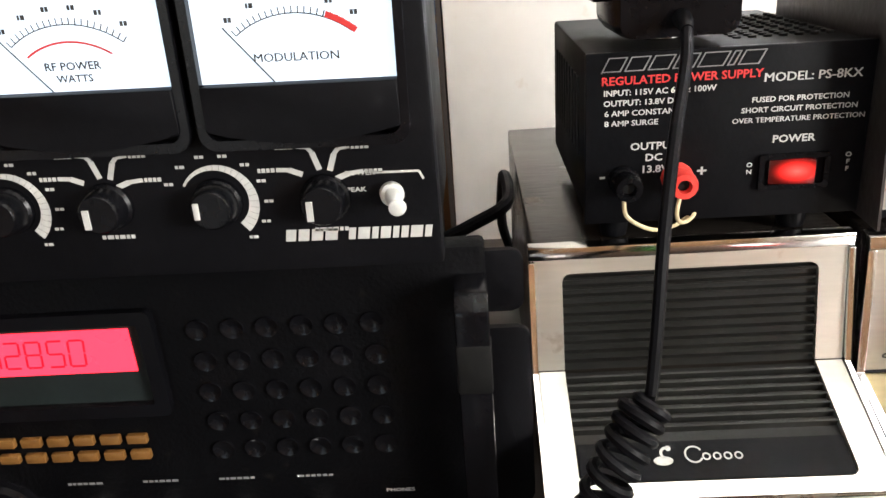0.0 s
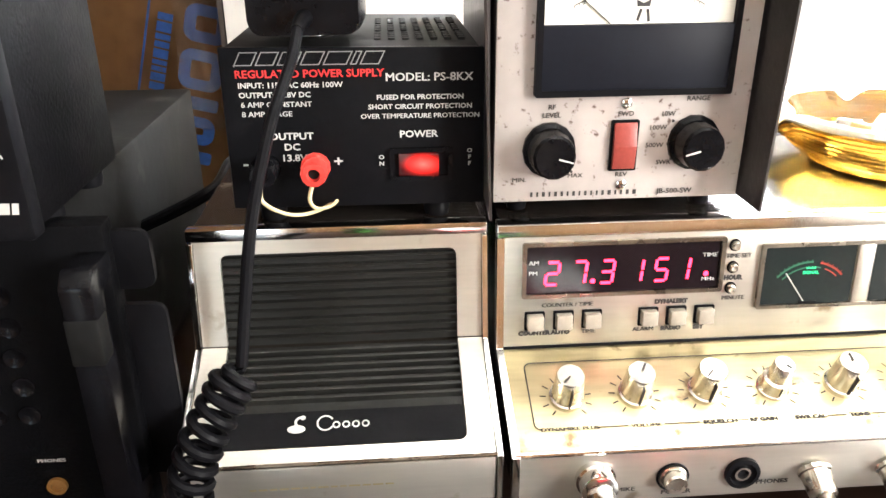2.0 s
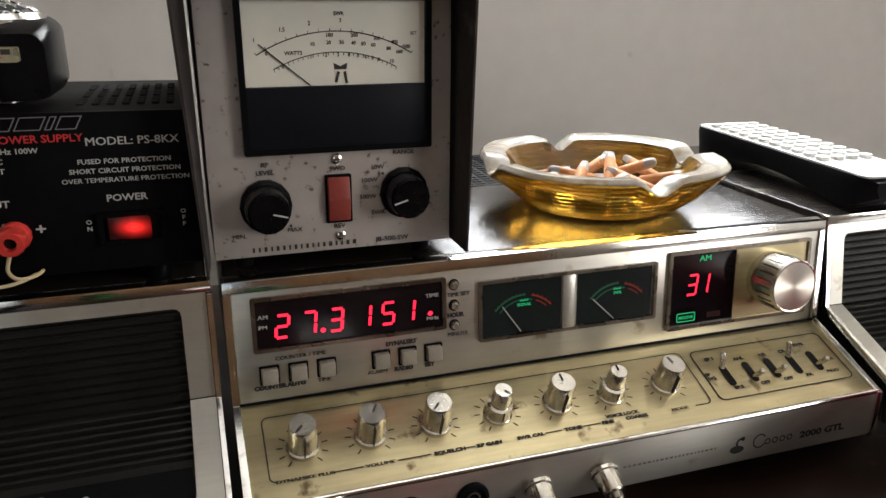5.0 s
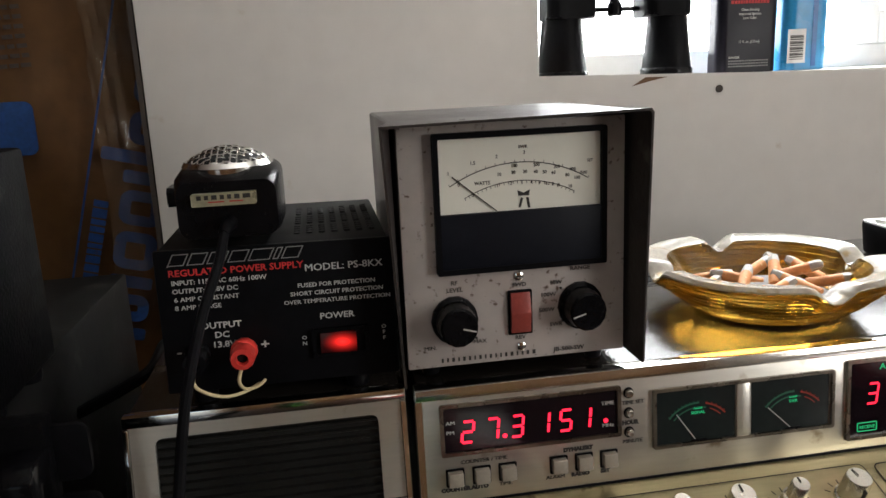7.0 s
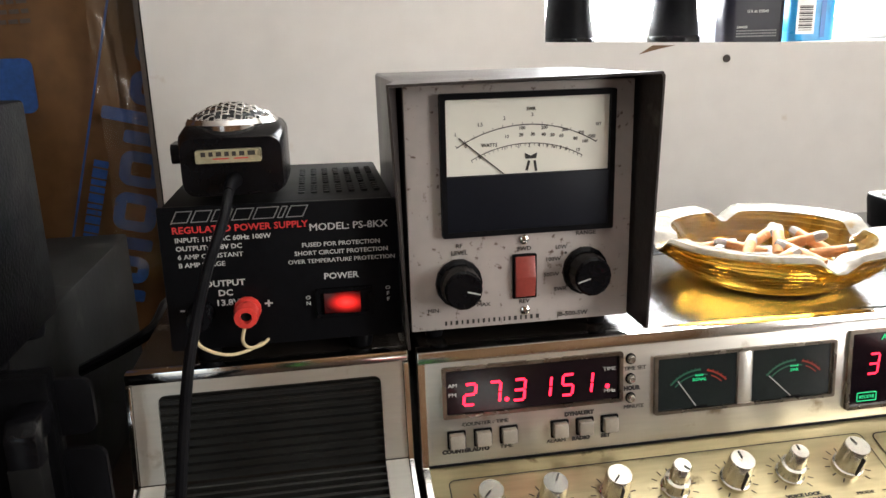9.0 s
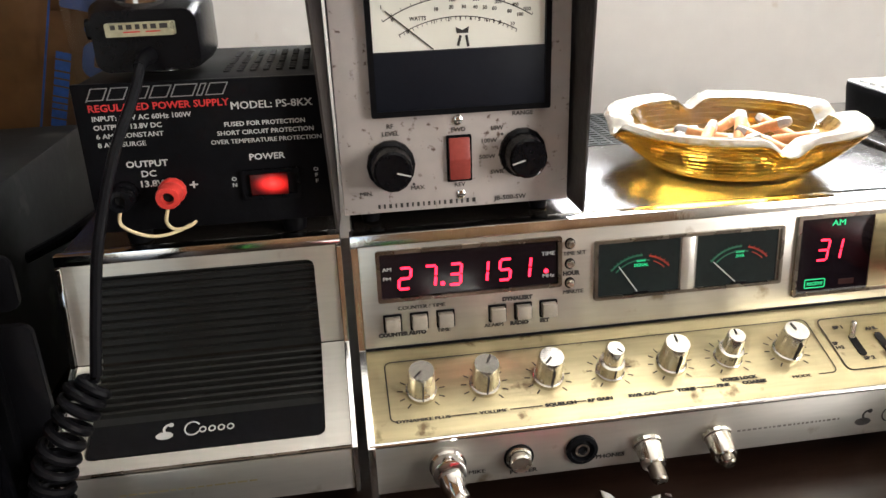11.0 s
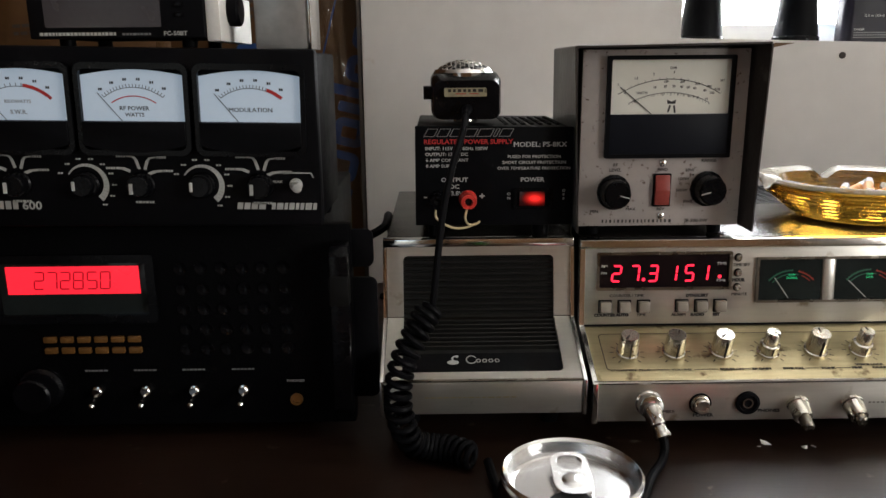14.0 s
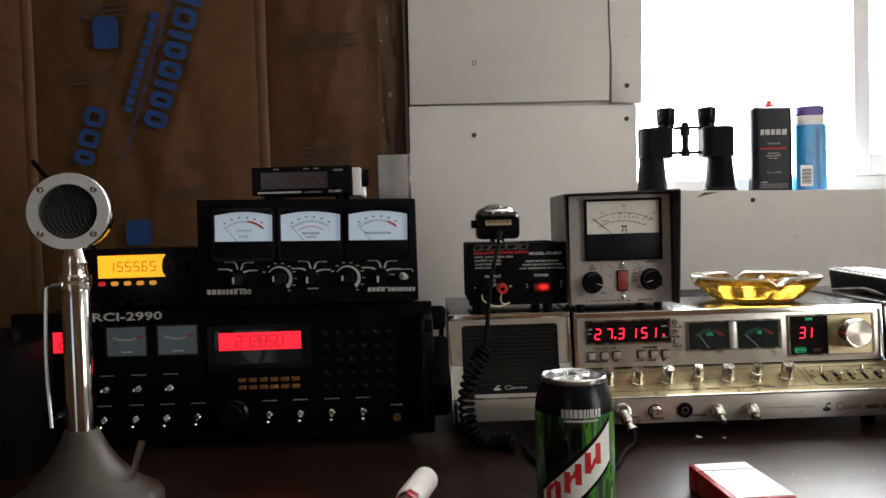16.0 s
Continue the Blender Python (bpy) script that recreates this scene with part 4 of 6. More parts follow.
def speaker(x0):
    x1 = x0 + 0.149
    T, sy, sz, fy, fz, bz = RT + 0.0015, -0.0050, 0.1025, -0.0665, 0.0752, 0.0490
    sp = thing("loudspeaker", (x0 + 0.07, 0.1, DESK), "silver-fronted loudspeaker with black ribbed grille and brown cabinet", "loudspeaker", "pair of speakers")
    part("cabinet", prism(B(), [(0.009, T - 0.0025), (0.011, T), (0.240, T), (0.243, T - 0.004), (0.243, bz), (fy + 0.004, bz), (fy + 0.004, fz - 0.004), (sy + 0.006, sz - 0.003)], x0 + 0.002, x1 - 0.002, "x", 0.0012), "cabinet", sp)
    lo, hi, top = Vector((0, fy, fz)), Vector((0, sy, sz)), Vector((0, 0.0045, T - 0.004))
    d, e = (hi - lo).normalized(), (top - hi).normalized()
    S, F = panel(lo, d, (0, -d.z, d.y)), panel(hi, e, (0, -e.z, e.y))
    L, K = (hi - lo).length, (top - hi).length
    part("upper_panel", u_frame(B(), x0 + 0.003, x1 - 0.003, 0.0004, K, 0.0125, 0.0125, 0.0085, 0.004, -0.003, 0.0), "silver", sp, m=F)
    part("sloped_panel", u_frame(B(), x0 + 0.003, x1 - 0.003, 0, L - 0.0004, 0.0125, 0.0125, 0.0085, 0.004, -0.004, 0.0, True), "silver", sp, m=S)
    part("lower_strip", prism(B(), [(fy - 0.0008, fz - 0.0010), (fy + 0.0004, bz), (fy + 0.006, bz), (fy + 0.006, fz - 0.0010)], x0 + 0.006, x1 - 0.003, "x", 0.0006), "silver", sp)
    tagged(part("faint_line", bars(B(), x0 + 0.032, x0 + 0.098, 0.062, 0.0010, 14, 3), "slope", sp, m=front(fy - 0.0006)), kind="stuff")
    part("edge_trim", prism(B(), [(0.0035, T - 0.0055), (0.0037, T + 0.0006), (0.011, T + 0.001), (0.011, T - 0.0055)], x0, x1, "x", 0.0005), "chrome", sp)
    part("edge_bead", tube(B(), [(x0 + 0.002, fy - 0.0002, fz + 0.0002), (x1 - 0.002, fy - 0.0002, fz + 0.0002)], 0.0010, 8), "bezel", sp)
    for a, b in ((x0, x0 + 0.0026), (x1 - 0.0026, x1)):
        part("side_trim", prism(B(), [(0.0025, T - 0.006), (sy - 0.002, sz), (fy - 0.002, fz + 0.0006), (fy - 0.001, bz - 0.001), (fy + 0.005, bz - 0.001), (fy + 0.005, fz - 0.004), (sy + 0.004, sz - 0.003), (0.008, T - 0.006)], a, b, "x", 0.0004), "chrome", sp)
    gr = part("grille", plate(B(), x0 + 0.0150, x1 - 0.0150, -0.001, K - 0.0080, -0.0045, -0.0035), "grille", sp, "black ribbed plastic grille", F)
    part("lower_grille", plate(B(), x0 + 0.0150, x1 - 0.0150, 0.0080, L + 0.001, -0.0045, -0.0036), "grille", gr, m=S)
    for i in range(10):
        v = K - 0.0128 - i * 0.0047
        part("rib", prism(B(), [(v, -0.0040), (v + 0.0010, -0.0008), (v + 0.0020, -0.0006), (v + 0.0028, -0.0040)], x0 + 0.0158, x1 - 0.0158, "x"), "grille", gr, m=F)
    for i in range(7):
        v = L - 0.0050 - i * 0.0047
        part("rib", prism(B(), [(v, -0.0040), (v + 0.0010, -0.0008), (v + 0.0020, -0.0006), (v + 0.0028, -0.0040)], x0 + 0.0158, x1 - 0.0158, "x"), "grille", gr, m=S)
    part("badge", plate(B(), x0 + 0.0165, x1 - 0.0165, 0.0095, 0.0280, -0.0036, -0.0008, 0.001), "black", gr, m=S)
    part("maker_mark", snake_logo(B(), x0 + 0.053, 0.0185, 0.0047), "white_ink", gr, "pale maker's mark", S @ Matrix.Translation((0, 0, -0.0007)))
    feet(sp, (x0 + 0.02, x1 - 0.02), (-0.02, 0.21), DESK, bz + 0.001, 0.008)
    return sp


sp_left = speaker(-0.1255)
sp_right = copy_thing(sp_left, Matrix.Translation((sp_left.location.x + 0.5400, 0.1, DESK)))

# ---- regulated power supply on the left speaker ----


def words(parent, rows, material, m, cap=0.0026, align="LEFT", stretch=1.0, w=0.0003):
    for s, u, v, *rest in rows:
        c = rest[0] if rest else cap
        part("word", text(B(), s, u, v, c, align, w, stretch), material, parent, m=m)


placed(1.034, -0.089, -0.099, 0.001, 1.0, 0.0, 0.0045)
PS = thing("power_supply", (-0.03, 0.07, RT), "black steel regulated power supply with glowing red rocker switch", "power supply")
case = part("case", prism(B(), [(-0.0885, 0.1715), (0.0265, 0.1710), (0.0260, 0.2440), (-0.0880, 0.2455)], 0.004, 0.139, "y", 0.0015), "dusty", PS)
part("front_plate", prism(B(), [(-0.0895, 0.1700), (0.0275, 0.1695), (0.0270, 0.2448), (-0.0890, 0.2463)], 0.0015, 0.0045, "y", 0.0008), "black", PS)
FP = front(0.0015)
tiltm = FP @ Matrix.Translation((0, 0.0005, 0)) @ Matrix.Rotation(radians(-0.3), 4, "Z")
for i in range(7):
    for j in range(3):
        x = -0.022 + i * 0.0066
        y = 0.028 + j * 0.030
        for k in range(4):
            part("vent_slot", prism(B(), rrect(x, x + 0.0034, y + k * 0.0062, y + k * 0.0062 + 0.0042, 0.0014, 2), 0.2440, 0.24545, "z"), "vent", case, smooth=False)
for k in range(9):
    part("side_slot", box(B(), -0.0888, -0.0880, 0.030 + k * 0.011, 0.034 + k * 0.011, 0.195, 0.232), "vent", case)
u = -0.0840
mark = part("maker_mark", plate(B(), -0.0842, -0.0835, 0.2368, 0.2370), "outline_ink", PS, "hollow slanted maker's mark", tiltm)
for wd in (0.0078, 0.0080, 0.0085, 0.0085, 0.0105, 0.0028, 0.0085):
    o = [(u, 0.2372), (u + wd, 0.2372), (u + wd + 0.0030, 0.2432), (u + 0.0030, 0.2432)]
    i_ = [(u + 0.0007, 0.2376), (u + wd - 0.0004, 0.2376), (u + wd + 0.0023, 0.2428), (u + 0.0033, 0.2428)]
    part("mark_piece", ring(B(), o, i_, 0.0001, 0.0004), "outline_ink", mark, m=tiltm)
    u += wd + 0.0014
words(PS, [("REGULATED POWER SUPPLY", -0.0840, 0.2318)], "red_ink", tiltm, 0.0034, stretch=1.04)
words(PS, [("INPUT: 115V AC 60Hz 100W", -0.0830, 0.2272), ("OUTPUT: 13.8V DC", -0.0830, 0.2228), ("6 AMP CONSTANT", -0.0825, 0.2184), ("8 AMP SURGE", -0.0825, 0.2140)], "white_ink", tiltm, 0.0024, stretch=1.08)
words(PS, [("MODEL: PS-8KX", -0.0185, 0.2295)], "white_ink", tiltm, 0.0037, stretch=1.06)
words(PS, [("FUSED FOR PROTECTION", -0.0030, 0.2210), ("SHORT CIRCUIT PROTECTION", -0.0030, 0.2166), ("OVER TEMPERATURE PROTECTION", -0.0030, 0.2122)], "white_ink", tiltm, 0.0022, "CENTER", 1.08)
words(PS, [("OUTPUT", -0.0615, 0.2030, 0.0032), ("DC", -0.0615, 0.1978, 0.0032), ("13.8V", -0.0610, 0.1925, 0.0032), ("POWER", -0.0040, 0.2030, 0.0032), ("O", 0.0195, 0.1950, 0.002), ("F", 0.0195, 0.1918, 0.002), ("F", 0.0195, 0.1886, 0.002), ("O", -0.0212, 0.1925, 0.002), ("N", -0.0212, 0.1893, 0.002), ("+", -0.0410, 0.1895, 0.005), ("-", -0.0830, 0.1895, 0.005)], "white_ink", tiltm, align="CENTER", stretch=1.1)
for u, m_ in ((-0.0505, "red_post"), (-0.0730, "black_gloss")):
    k = part("binding_post", lathe(B(), [(0.0066, 0), (0.0066, 0.003), (0.0056, 0.0045), (0.0060, 0.012), (0.0054, 0.0150), (0.0030, 0.0152), (0.0027, 0.0120), (0, 0.0118)], 26, FP @ Matrix.Translation((u, 0.1905, 0)), wob=lambda i: 1 + 0.03 * (i % 2)), m_, PS, "red plastic binding post" if u > -0.06 else "black plastic binding post")
    part("bore", lathe(B(), [(0.0026, 0.0120), (0.0012, 0.0124), (0, 0.0124)], 12, FP @ Matrix.Translation((u, 0.1905, 0))), "vent", k)
sw = part("rocker_switch", frame_ring(B(), -0.0165, 0.0125, 0.1825, 0.1985, 0.0022, 0, 0.0022, 0.001), "black_gloss", PS, m=FP)
part("rocker", prism(B(), [(-0.0125, 0.0008), (-0.0125, 0.0020), (-0.0030, 0.0028), (0.0060, 0.0044), (0.0060, 0.0008)], 0.1850, 0.1960, "y", 0.0004), "red_lit", sw, "glowing red rocker", m=FP)
feet(PS, (-0.074, 0.006), (0.018, 0.12), RT - 0.0020, 0.1715, 0.0065)
for pts in ([(-0.0745, -0.008, 0.186), (-0.0735, -0.013, 0.178), (-0.062, -0.010, 0.1705), (-0.050, -0.002, 0.1695), (-0.040, 0.006, 0.174), (-0.036, 0.012, 0.180)], [(-0.0515, -0.010, 0.1855), (-0.0530, -0.012, 0.178), (-0.0500, -0.008, 0.1725), (-0.043, 0.000, 0.172), (-0.037, 0.012, 0.178)]):
    part("wire", tube(B(), smooth_path(pts), 0.0009, 8), "wire", PS, "thin cream hook-up wire")

placed(to_x=-0.0095, to_z=0.0078)
# ---- hand microphone on the power supply ----
HM = thing("hand_microphone", (-0.052, 0.035, 0.2462), "black hand microphone with chrome mesh top and coiled cord", "microphone")
z0 = 0.2474
bm = B()
sec = [(0.004, 0.0245, z0, z0 + 0.0285), (0.012, 0.0262, z0, z0 + 0.0330), (0.040, 0.0270, z0, z0 + 0.0350), (0.062, 0.0255, z0, z0 + 0.0330), (0.068, 0.0215, z0 + 0.003, z0 + 0.0270)]
rings = []
for y, hw, a, b in sec:
    rings.append([bm.verts.new((-0.0505 + u, y, v)) for u, v in rrect(-hw, hw, a, b, 0.006, 4)])
for r, s in zip(rings, rings[1:]):
    for i in range(len(r)):
        bm.faces.new((r[i], r[(i + 1) % len(r)], s[(i + 1) % len(s)], s[i]))
bm.faces.new(rings[0][::-1]), bm.faces.new(rings[-1])
part("body", bm, "black_gloss", HM)
ell = Matrix.Translation((-0.0515, 0.036, z0 + 0.0325)) @ Matrix.Diagonal((1.0, 1.15, 1, 1))
part("mesh_rim", lathe(B(), [(0.0235, -0.004), (0.0240, 0.0015), (0.0225, 0.0040), (0.0210, 0.0030)], 40, ell, cap=False), "chrome", HM)
part("mesh_backing", lathe(B(), [(0.0212, 0.0025), (0.018, 0.0060), (0.011, 0.0085), (0, 0.0095)], 32, ell), "vent", HM)


def dome(u, v):
    return Vector((u, v, 0.0032 + 0.0075 * (1 - min(1, (u * u + v * v) / 0.0213 ** 2))))


bm = B()
for k in range(-6, 7):
    c = k * 0.0033
    h = math.sqrt(max(0.0, 0.0210 ** 2 - c * c))
    for flip in (0, 1):
        pts = []
        for i in range(25):
            s = -h + 2 * h * i / 24
            p = dome(c, s) if flip else dome(s, c)
            p.z += 0.0004 * math.sin(s / 0.0033 * math.pi + (k + flip) * math.pi)
            pts.append(ell @ p)
        tube(bm, pts, 0.00062, 5)
part("mesh_grille", bm, "chrome", HM, "woven chrome mesh")
part("name_plate", prism(B(), rrect(-0.0672, -0.0358, z0 + 0.0170, z0 + 0.0232, 0.0008), -0.0008, 0.0042, "y"), "plate_gilt", HM, "pale metal name plate")
tagged(part("plate_mark", bars(B(), -0.0645, -0.0385, z0 + 0.0203, 0.0022, 7, 4, gap=0.5), "black_ink", HM, m=front(-0.0009)), kind="stuff")
part("plate_line", bars(B(), -0.0590, -0.0420, z0 + 0.0188, 0.0006, 2, 4), "red_ink", HM, m=front(-0.0009))
part("talk_button", prism(B(), rrect(0.024, 0.044, z0 + 0.014, z0 + 0.024, 0.002), -0.0830, -0.0765, "x", 0.0008), "black_gloss", HM)
part("hang_button", lathe(B(), [(0.0090, -0.0042), (0.0095, -0.0036), (0.0095, -0.0008), (0.0070, 0.0006)], 24, Matrix.Translation((-0.0505, 0.036, z0))), "chrome", HM, "metal hang-up button")
part("strain_relief", tube(B(), [(-0.0500, 0.006, z0 + 0.0075), (-0.0510, -0.004, z0 + 0.0070), (-0.0520, -0.012, z0 + 0.0045)], 0.0042, 14, lambda t: 1 - 0.4 * t), "rubber", HM)
cord = smooth_path([(-0.0515, -0.010, z0 + 0.0055), (-0.0545, -0.022, 0.2400), (-0.0625, -0.042, 0.2180), (-0.0700, -0.062, 0.1860), (-0.0740, -0.074, 0.1550), (-0.0760, -0.079, 0.1380), (-0.0770, -0.081, 0.1300)], 8)
part("straight_cord", tube(B(), cord, 0.0025, 10), "rubber", HM)
spine = smooth_path([(-0.0775, -0.082, 0.1300), (-0.0850, -0.088, 0.1180), (-0.0950, -0.094, 0.1000), (-0.1010, -0.097, 0.0780), (-0.1000, -0.096, 0.0540), (-0.0930, -0.090, 0.0330), (-0.0800, -0.086, 0.0265), (-0.0650, -0.089, 0.0260), (-0.0500, -0.100, 0.0260)], 40)
pts, turns, up = [], 24, Vector((0, 1, 0))
for i, p in enumerate(spine):
    d = (spine[min(i + 1, len(spine) - 1)] - spine[max(i - 1, 0)]).normalized()
    a = d.cross(up).normalized()
    b = a.cross(d)
    g = 2 * math.pi * turns * i / (len(spine) - 1)
    pts.append(p + 0.0078 * min(1, i / 12) * (math.cos(g) * a + math.sin(g) * b))
part("coiled_cord", tube(B(), pts, 0.0023, 8), "rubber", HM)

# ---- wattmeter on the radio ----
placed(0.985, 0.0965, 0.0925, 0.001, 1.041, 0.1742, 0.1790)
WM = thing("wattmeter", (0.095, 0.06, RT), "taupe steel SWR and watt meter with a projecting dark hood", "meter")
part("case", prism(B(), [(0.0300, 0.1665), (0.1580, 0.1665), (0.1590, 0.2962), (0.0290, 0.2962)], 0.010, 0.122, "y", 0.0015), "wm_hood", WM)
bm = B()
secs = []
for y, splay in ((-0.016, 1.0), (0.004, 0.15), (0.010, 0.0), (0.122, 0.0)):
    lt, rt, drop = 0.0255 - 0.0062 * splay, 0.1605 + 0.0030 * splay, 0.0010 * splay
    out = [(0.0265 - 0.0015 * splay, 0.1665), (lt, 0.2975), (lt + 0.0015, 0.2985 - drop), (rt - 0.0015, 0.2985 + drop), (rt, 0.2975), (0.1600, 0.1665)]
    ins_ = [(0.1588, 0.1665), (rt - 0.0013, 0.2965), (rt - 0.0022, 0.2972 + drop), (lt + 0.0022, 0.2972 - drop), (lt + 0.0013, 0.2965), (0.0278 - 0.0015 * splay, 0.1665)]
    secs.append([bm.verts.new((x, y, z)) for x, z in out + ins_])
for p, q in zip(secs, secs[1:]):
    for k in range(12):
        bm.faces.new((p[k], p[(k + 1) % 12], q[(k + 1) % 12], q[k]))
bm.faces.new(secs[0]), bm.faces.new(secs[-1][::-1])
part("hood", bm, "wm_hood", WM, "bent dark steel hood")
part("face_plate", box(B(), 0.0300, 0.1575, 0.0078, 0.0108, 0.1668, 0.2955, 0.0006), "wm_face", WM)
W = front(0.0078)
bz = part("meter_surround", frame_ring(B(), 0.0485, 0.1455, 0.2180, 0.2912, 0.0030, 0, 0.0045, 0.0012), "black", WM, m=W)
part("lower_cover", box(B(), 0.0512, 0.1428, 0.2205, 0.2496, 0, 0.0040, 0.0005), "wm_panel", bz, "navy-black lower meter cover", m=W)
dial = part("dial", plate(B(), 0.0515, 0.1425, 0.2497, 0.2885, 0, 0.0015), "cream", bz, "cream meter dial with black scales", m=W)
bm = B()
cx, cz = 0.0965, 0.1968
arc(bm, cx, cz, 0.0777, 60, 120, 0.0005, 0.0017, 30), arc(bm, cx, cz, 0.0682, 63, 117, 0.0004, 0.0017, 30)
ticks(bm, cx, cz, 0.0777, 0.0790, 60, 120, 16, 0.0003, 0.0017), ticks(bm, cx, cz, 0.0668, 0.0682, 63, 117, 26, 0.0003, 0.0017)
for s, u, v, c in (("SWR", 0.0985, 0.2815, 0.0017), ("3", 0.0992, 0.2785, 0.0018), ("2", 0.0838, 0.2772, 0.0018), ("1.5", 0.0705, 0.2745, 0.0018), ("1", 0.0570, 0.2700, 0.0018), ("SET", 0.1365, 0.2725, 0.0015), ("100", 0.0935, 0.2720, 0.0017), ("200", 0.1060, 0.2718, 0.0017), ("300", 0.1175, 0.2702, 0.0017), ("400", 0.1265, 0.2684, 0.0017), ("500", 0.1330, 0.2662, 0.0017),
                   ("10", 0.0850, 0.2680, 0.0017), ("20", 0.0930, 0.2686, 0.0017), ("30", 0.0995, 0.2686, 0.0017), ("40", 0.1055, 0.2682, 0.0017), ("50", 0.1105, 0.2678, 0.0017), ("60", 0.1155, 0.2672, 0.0017), ("80", 0.1235, 0.2655, 0.0017), ("100", 0.1290, 0.2638, 0.0017),
                   ("1", 0.0840, 0.2622, 0.0017), ("2", 0.0915, 0.2630, 0.0017), ("3", 0.0975, 0.2630, 0.0017), ("4", 0.1030, 0.2628, 0.0017), ("5", 0.1075, 0.2624, 0.0017), ("6", 0.1115, 0.2618, 0.0017), ("7", 0.1150, 0.2612, 0.0017), ("8", 0.1185, 0.2605, 0.0017), ("10", 0.1250, 0.2595, 0.0017), ("0", 0.0625, 0.2640, 0.0017), ("0", 0.0700, 0.2580, 0.0017)):
    text(bm, s, u, v, c, "CENTER", 0.0017)
text(bm, "WATTS", 0.0755, 0.2640, 0.0018, "CENTER", 0.0017)
tagged(part("scale", bm, "black_ink", dial, m=W), kind="stuff")
bm = stroke(stroke(B(), (0.0975, 0.2560), (0.0960, 0.2510), 0.0014, 0.0017), (0.1005, 0.2560), (0.1015, 0.2505), 0.0014, 0.0017)
prism(bm, [(0.0955, 0.2570), (0.1015, 0.2570), (0.1020, 0.2600), (0.0985, 0.2585), (0.0950, 0.2600)], 0.0015, 0.0017, "z")
part("emblem", bm, "black_ink", dial, m=W)
part("pointer", stroke(B(), (0.0830, 0.2500), (0.0588, 0.2690), 0.0006, 0.0022), "black_ink", dial, m=W)
for u, v, ang in ((0.0575, 0.1925, -15), (0.1310, 0.1945, 195)):
    m = W @ Matrix.Translation((u, v, 0))
    k = part("knob", lathe(B(), [(0.0132, 0), (0.0130, 0.0020), (0.0112, 0.0035), (0.0104, 0.0140), (0.0092, 0.0152), (0, 0.0150)], 42, m, wob=lambda i: 1 + 0.018 * (i % 3 == 0)), "black_gloss", WM, "black fluted knob")
    d = Vector((math.cos(radians(ang)), math.sin(radians(ang))))
    part("pointer_line", stroke(B(), d * 0.002, d * 0.0095, 0.0008, 0.0154), "white_ink", k, m=m)
rs = part("toggle_switch", prism(B(), [(0.1828, 0), (0.1828, 0.0030), (0.1940, 0.0045), (0.2050, 0.0022), (0.2050, 0)], 0.0895, 0.1010, "x", 0.0005), "red_rocker", WM, "dull red rocker switch", m=W)
part("switch_surround", frame_ring(B(), 0.0882, 0.1022, 0.1815, 0.2062, 0.0013, 0, 0.0014, 0.0008), "black", rs, m=W)
for u, v in ((0.0950, 0.2138), (0.0957, 0.1742)):
    k = part("screw", lathe(B(), [(0.0027, 0), (0.0026, 0.0008), (0.0015, 0.0014), (0, 0.0015)], 16, W @ Matrix.Translation((u, v, 0))), "chrome", WM)
    part("screw_slot", box(B(), u - 0.0022, u + 0.0022, v - 0.0003, v + 0.0003, 0.0012, 0.0016), "black_ink", k, m=W)
words(WM, [("RF", 0.0580, 0.2118), ("LEVEL", 0.0580, 0.2080), ("FWD", 0.0952, 0.2080), ("REV", 0.0952, 0.1785), ("RANGE", 0.1310, 0.2145), ("10W", 0.1165, 0.2075), ("100W", 0.1120, 0.2010), ("500W", 0.1110, 0.1925), ("SWR", 0.1165, 0.1840), ("MIN.", 0.0430, 0.1770), ("MAX", 0.0715, 0.1785), ("JB-500-SW", 0.1240, 0.1692, 0.0025)], "black_ink", W, 0.0022, "CENTER", 1.15, 0.0004)
tagged(part("maker_line", bars(B(), 0.0490, 0.1040, 0.1692, 0.0024, 18, 7, gap=1.3), "black_ink", WM, m=W), kind="stuff")
for u, v in ((0.1195, 0.2050), (0.1180, 0.1940), (0.1205, 0.1865), (0.0695, 0.1815)):
    part("index_dot", plate(B(), u - 0.0007, u + 0.0007, v - 0.0007, v + 0.0007, 0, 0.0004, 0.0006), "black_ink", WM, m=W)
feet(WM, (0.045, 0.145), (0.025, 0.105), 0.1581, 0.1668, 0.0055)

# ---- ashtray with butts ----
placed()
amber = mat("amber_glass", (0.80, 0.445, 0.06), 0.05, var=0.10, scale=30, bump=0.2, trans=0.93, ior=1.55)
AC = Vector((0.289, 0.086, RT + 0.0004))
AK = 1.07
prof = [(0.0, 0.0), (0.040, 0.0), (0.046, 0.0012)]
for i in range(9):
    t = i / 8
    r, z = 0.046 + 0.029 * t ** 0.75, 0.0015 + 0.0245 * t
    prof += [(r + 0.0009, z), (r - 0.0003, z + 0.0013)]
prof += [(0.0775, 0.0285), (0.0775, 0.0305), (0.0755, 0.0325), (0.066, 0.0318), (0.0615, 0.0300), (0.057, 0.0220), (0.049, 0.0090), (0.040, 0.0070), (0.0, 0.0065)]
ASH = thing("ashtray", AC, "ribbed amber glass ashtray with pale notched rim, full of butts", "ashtray")


def cast_glass(bm):
    """Rounds the turned shape into a soft square with four rests pressed into its edge."""
    for v in bm.verts:
        shape_vertex(v)
    bm.transform(Matrix.Translation(AC) @ Matrix.Scale(AK, 4))
    return bm


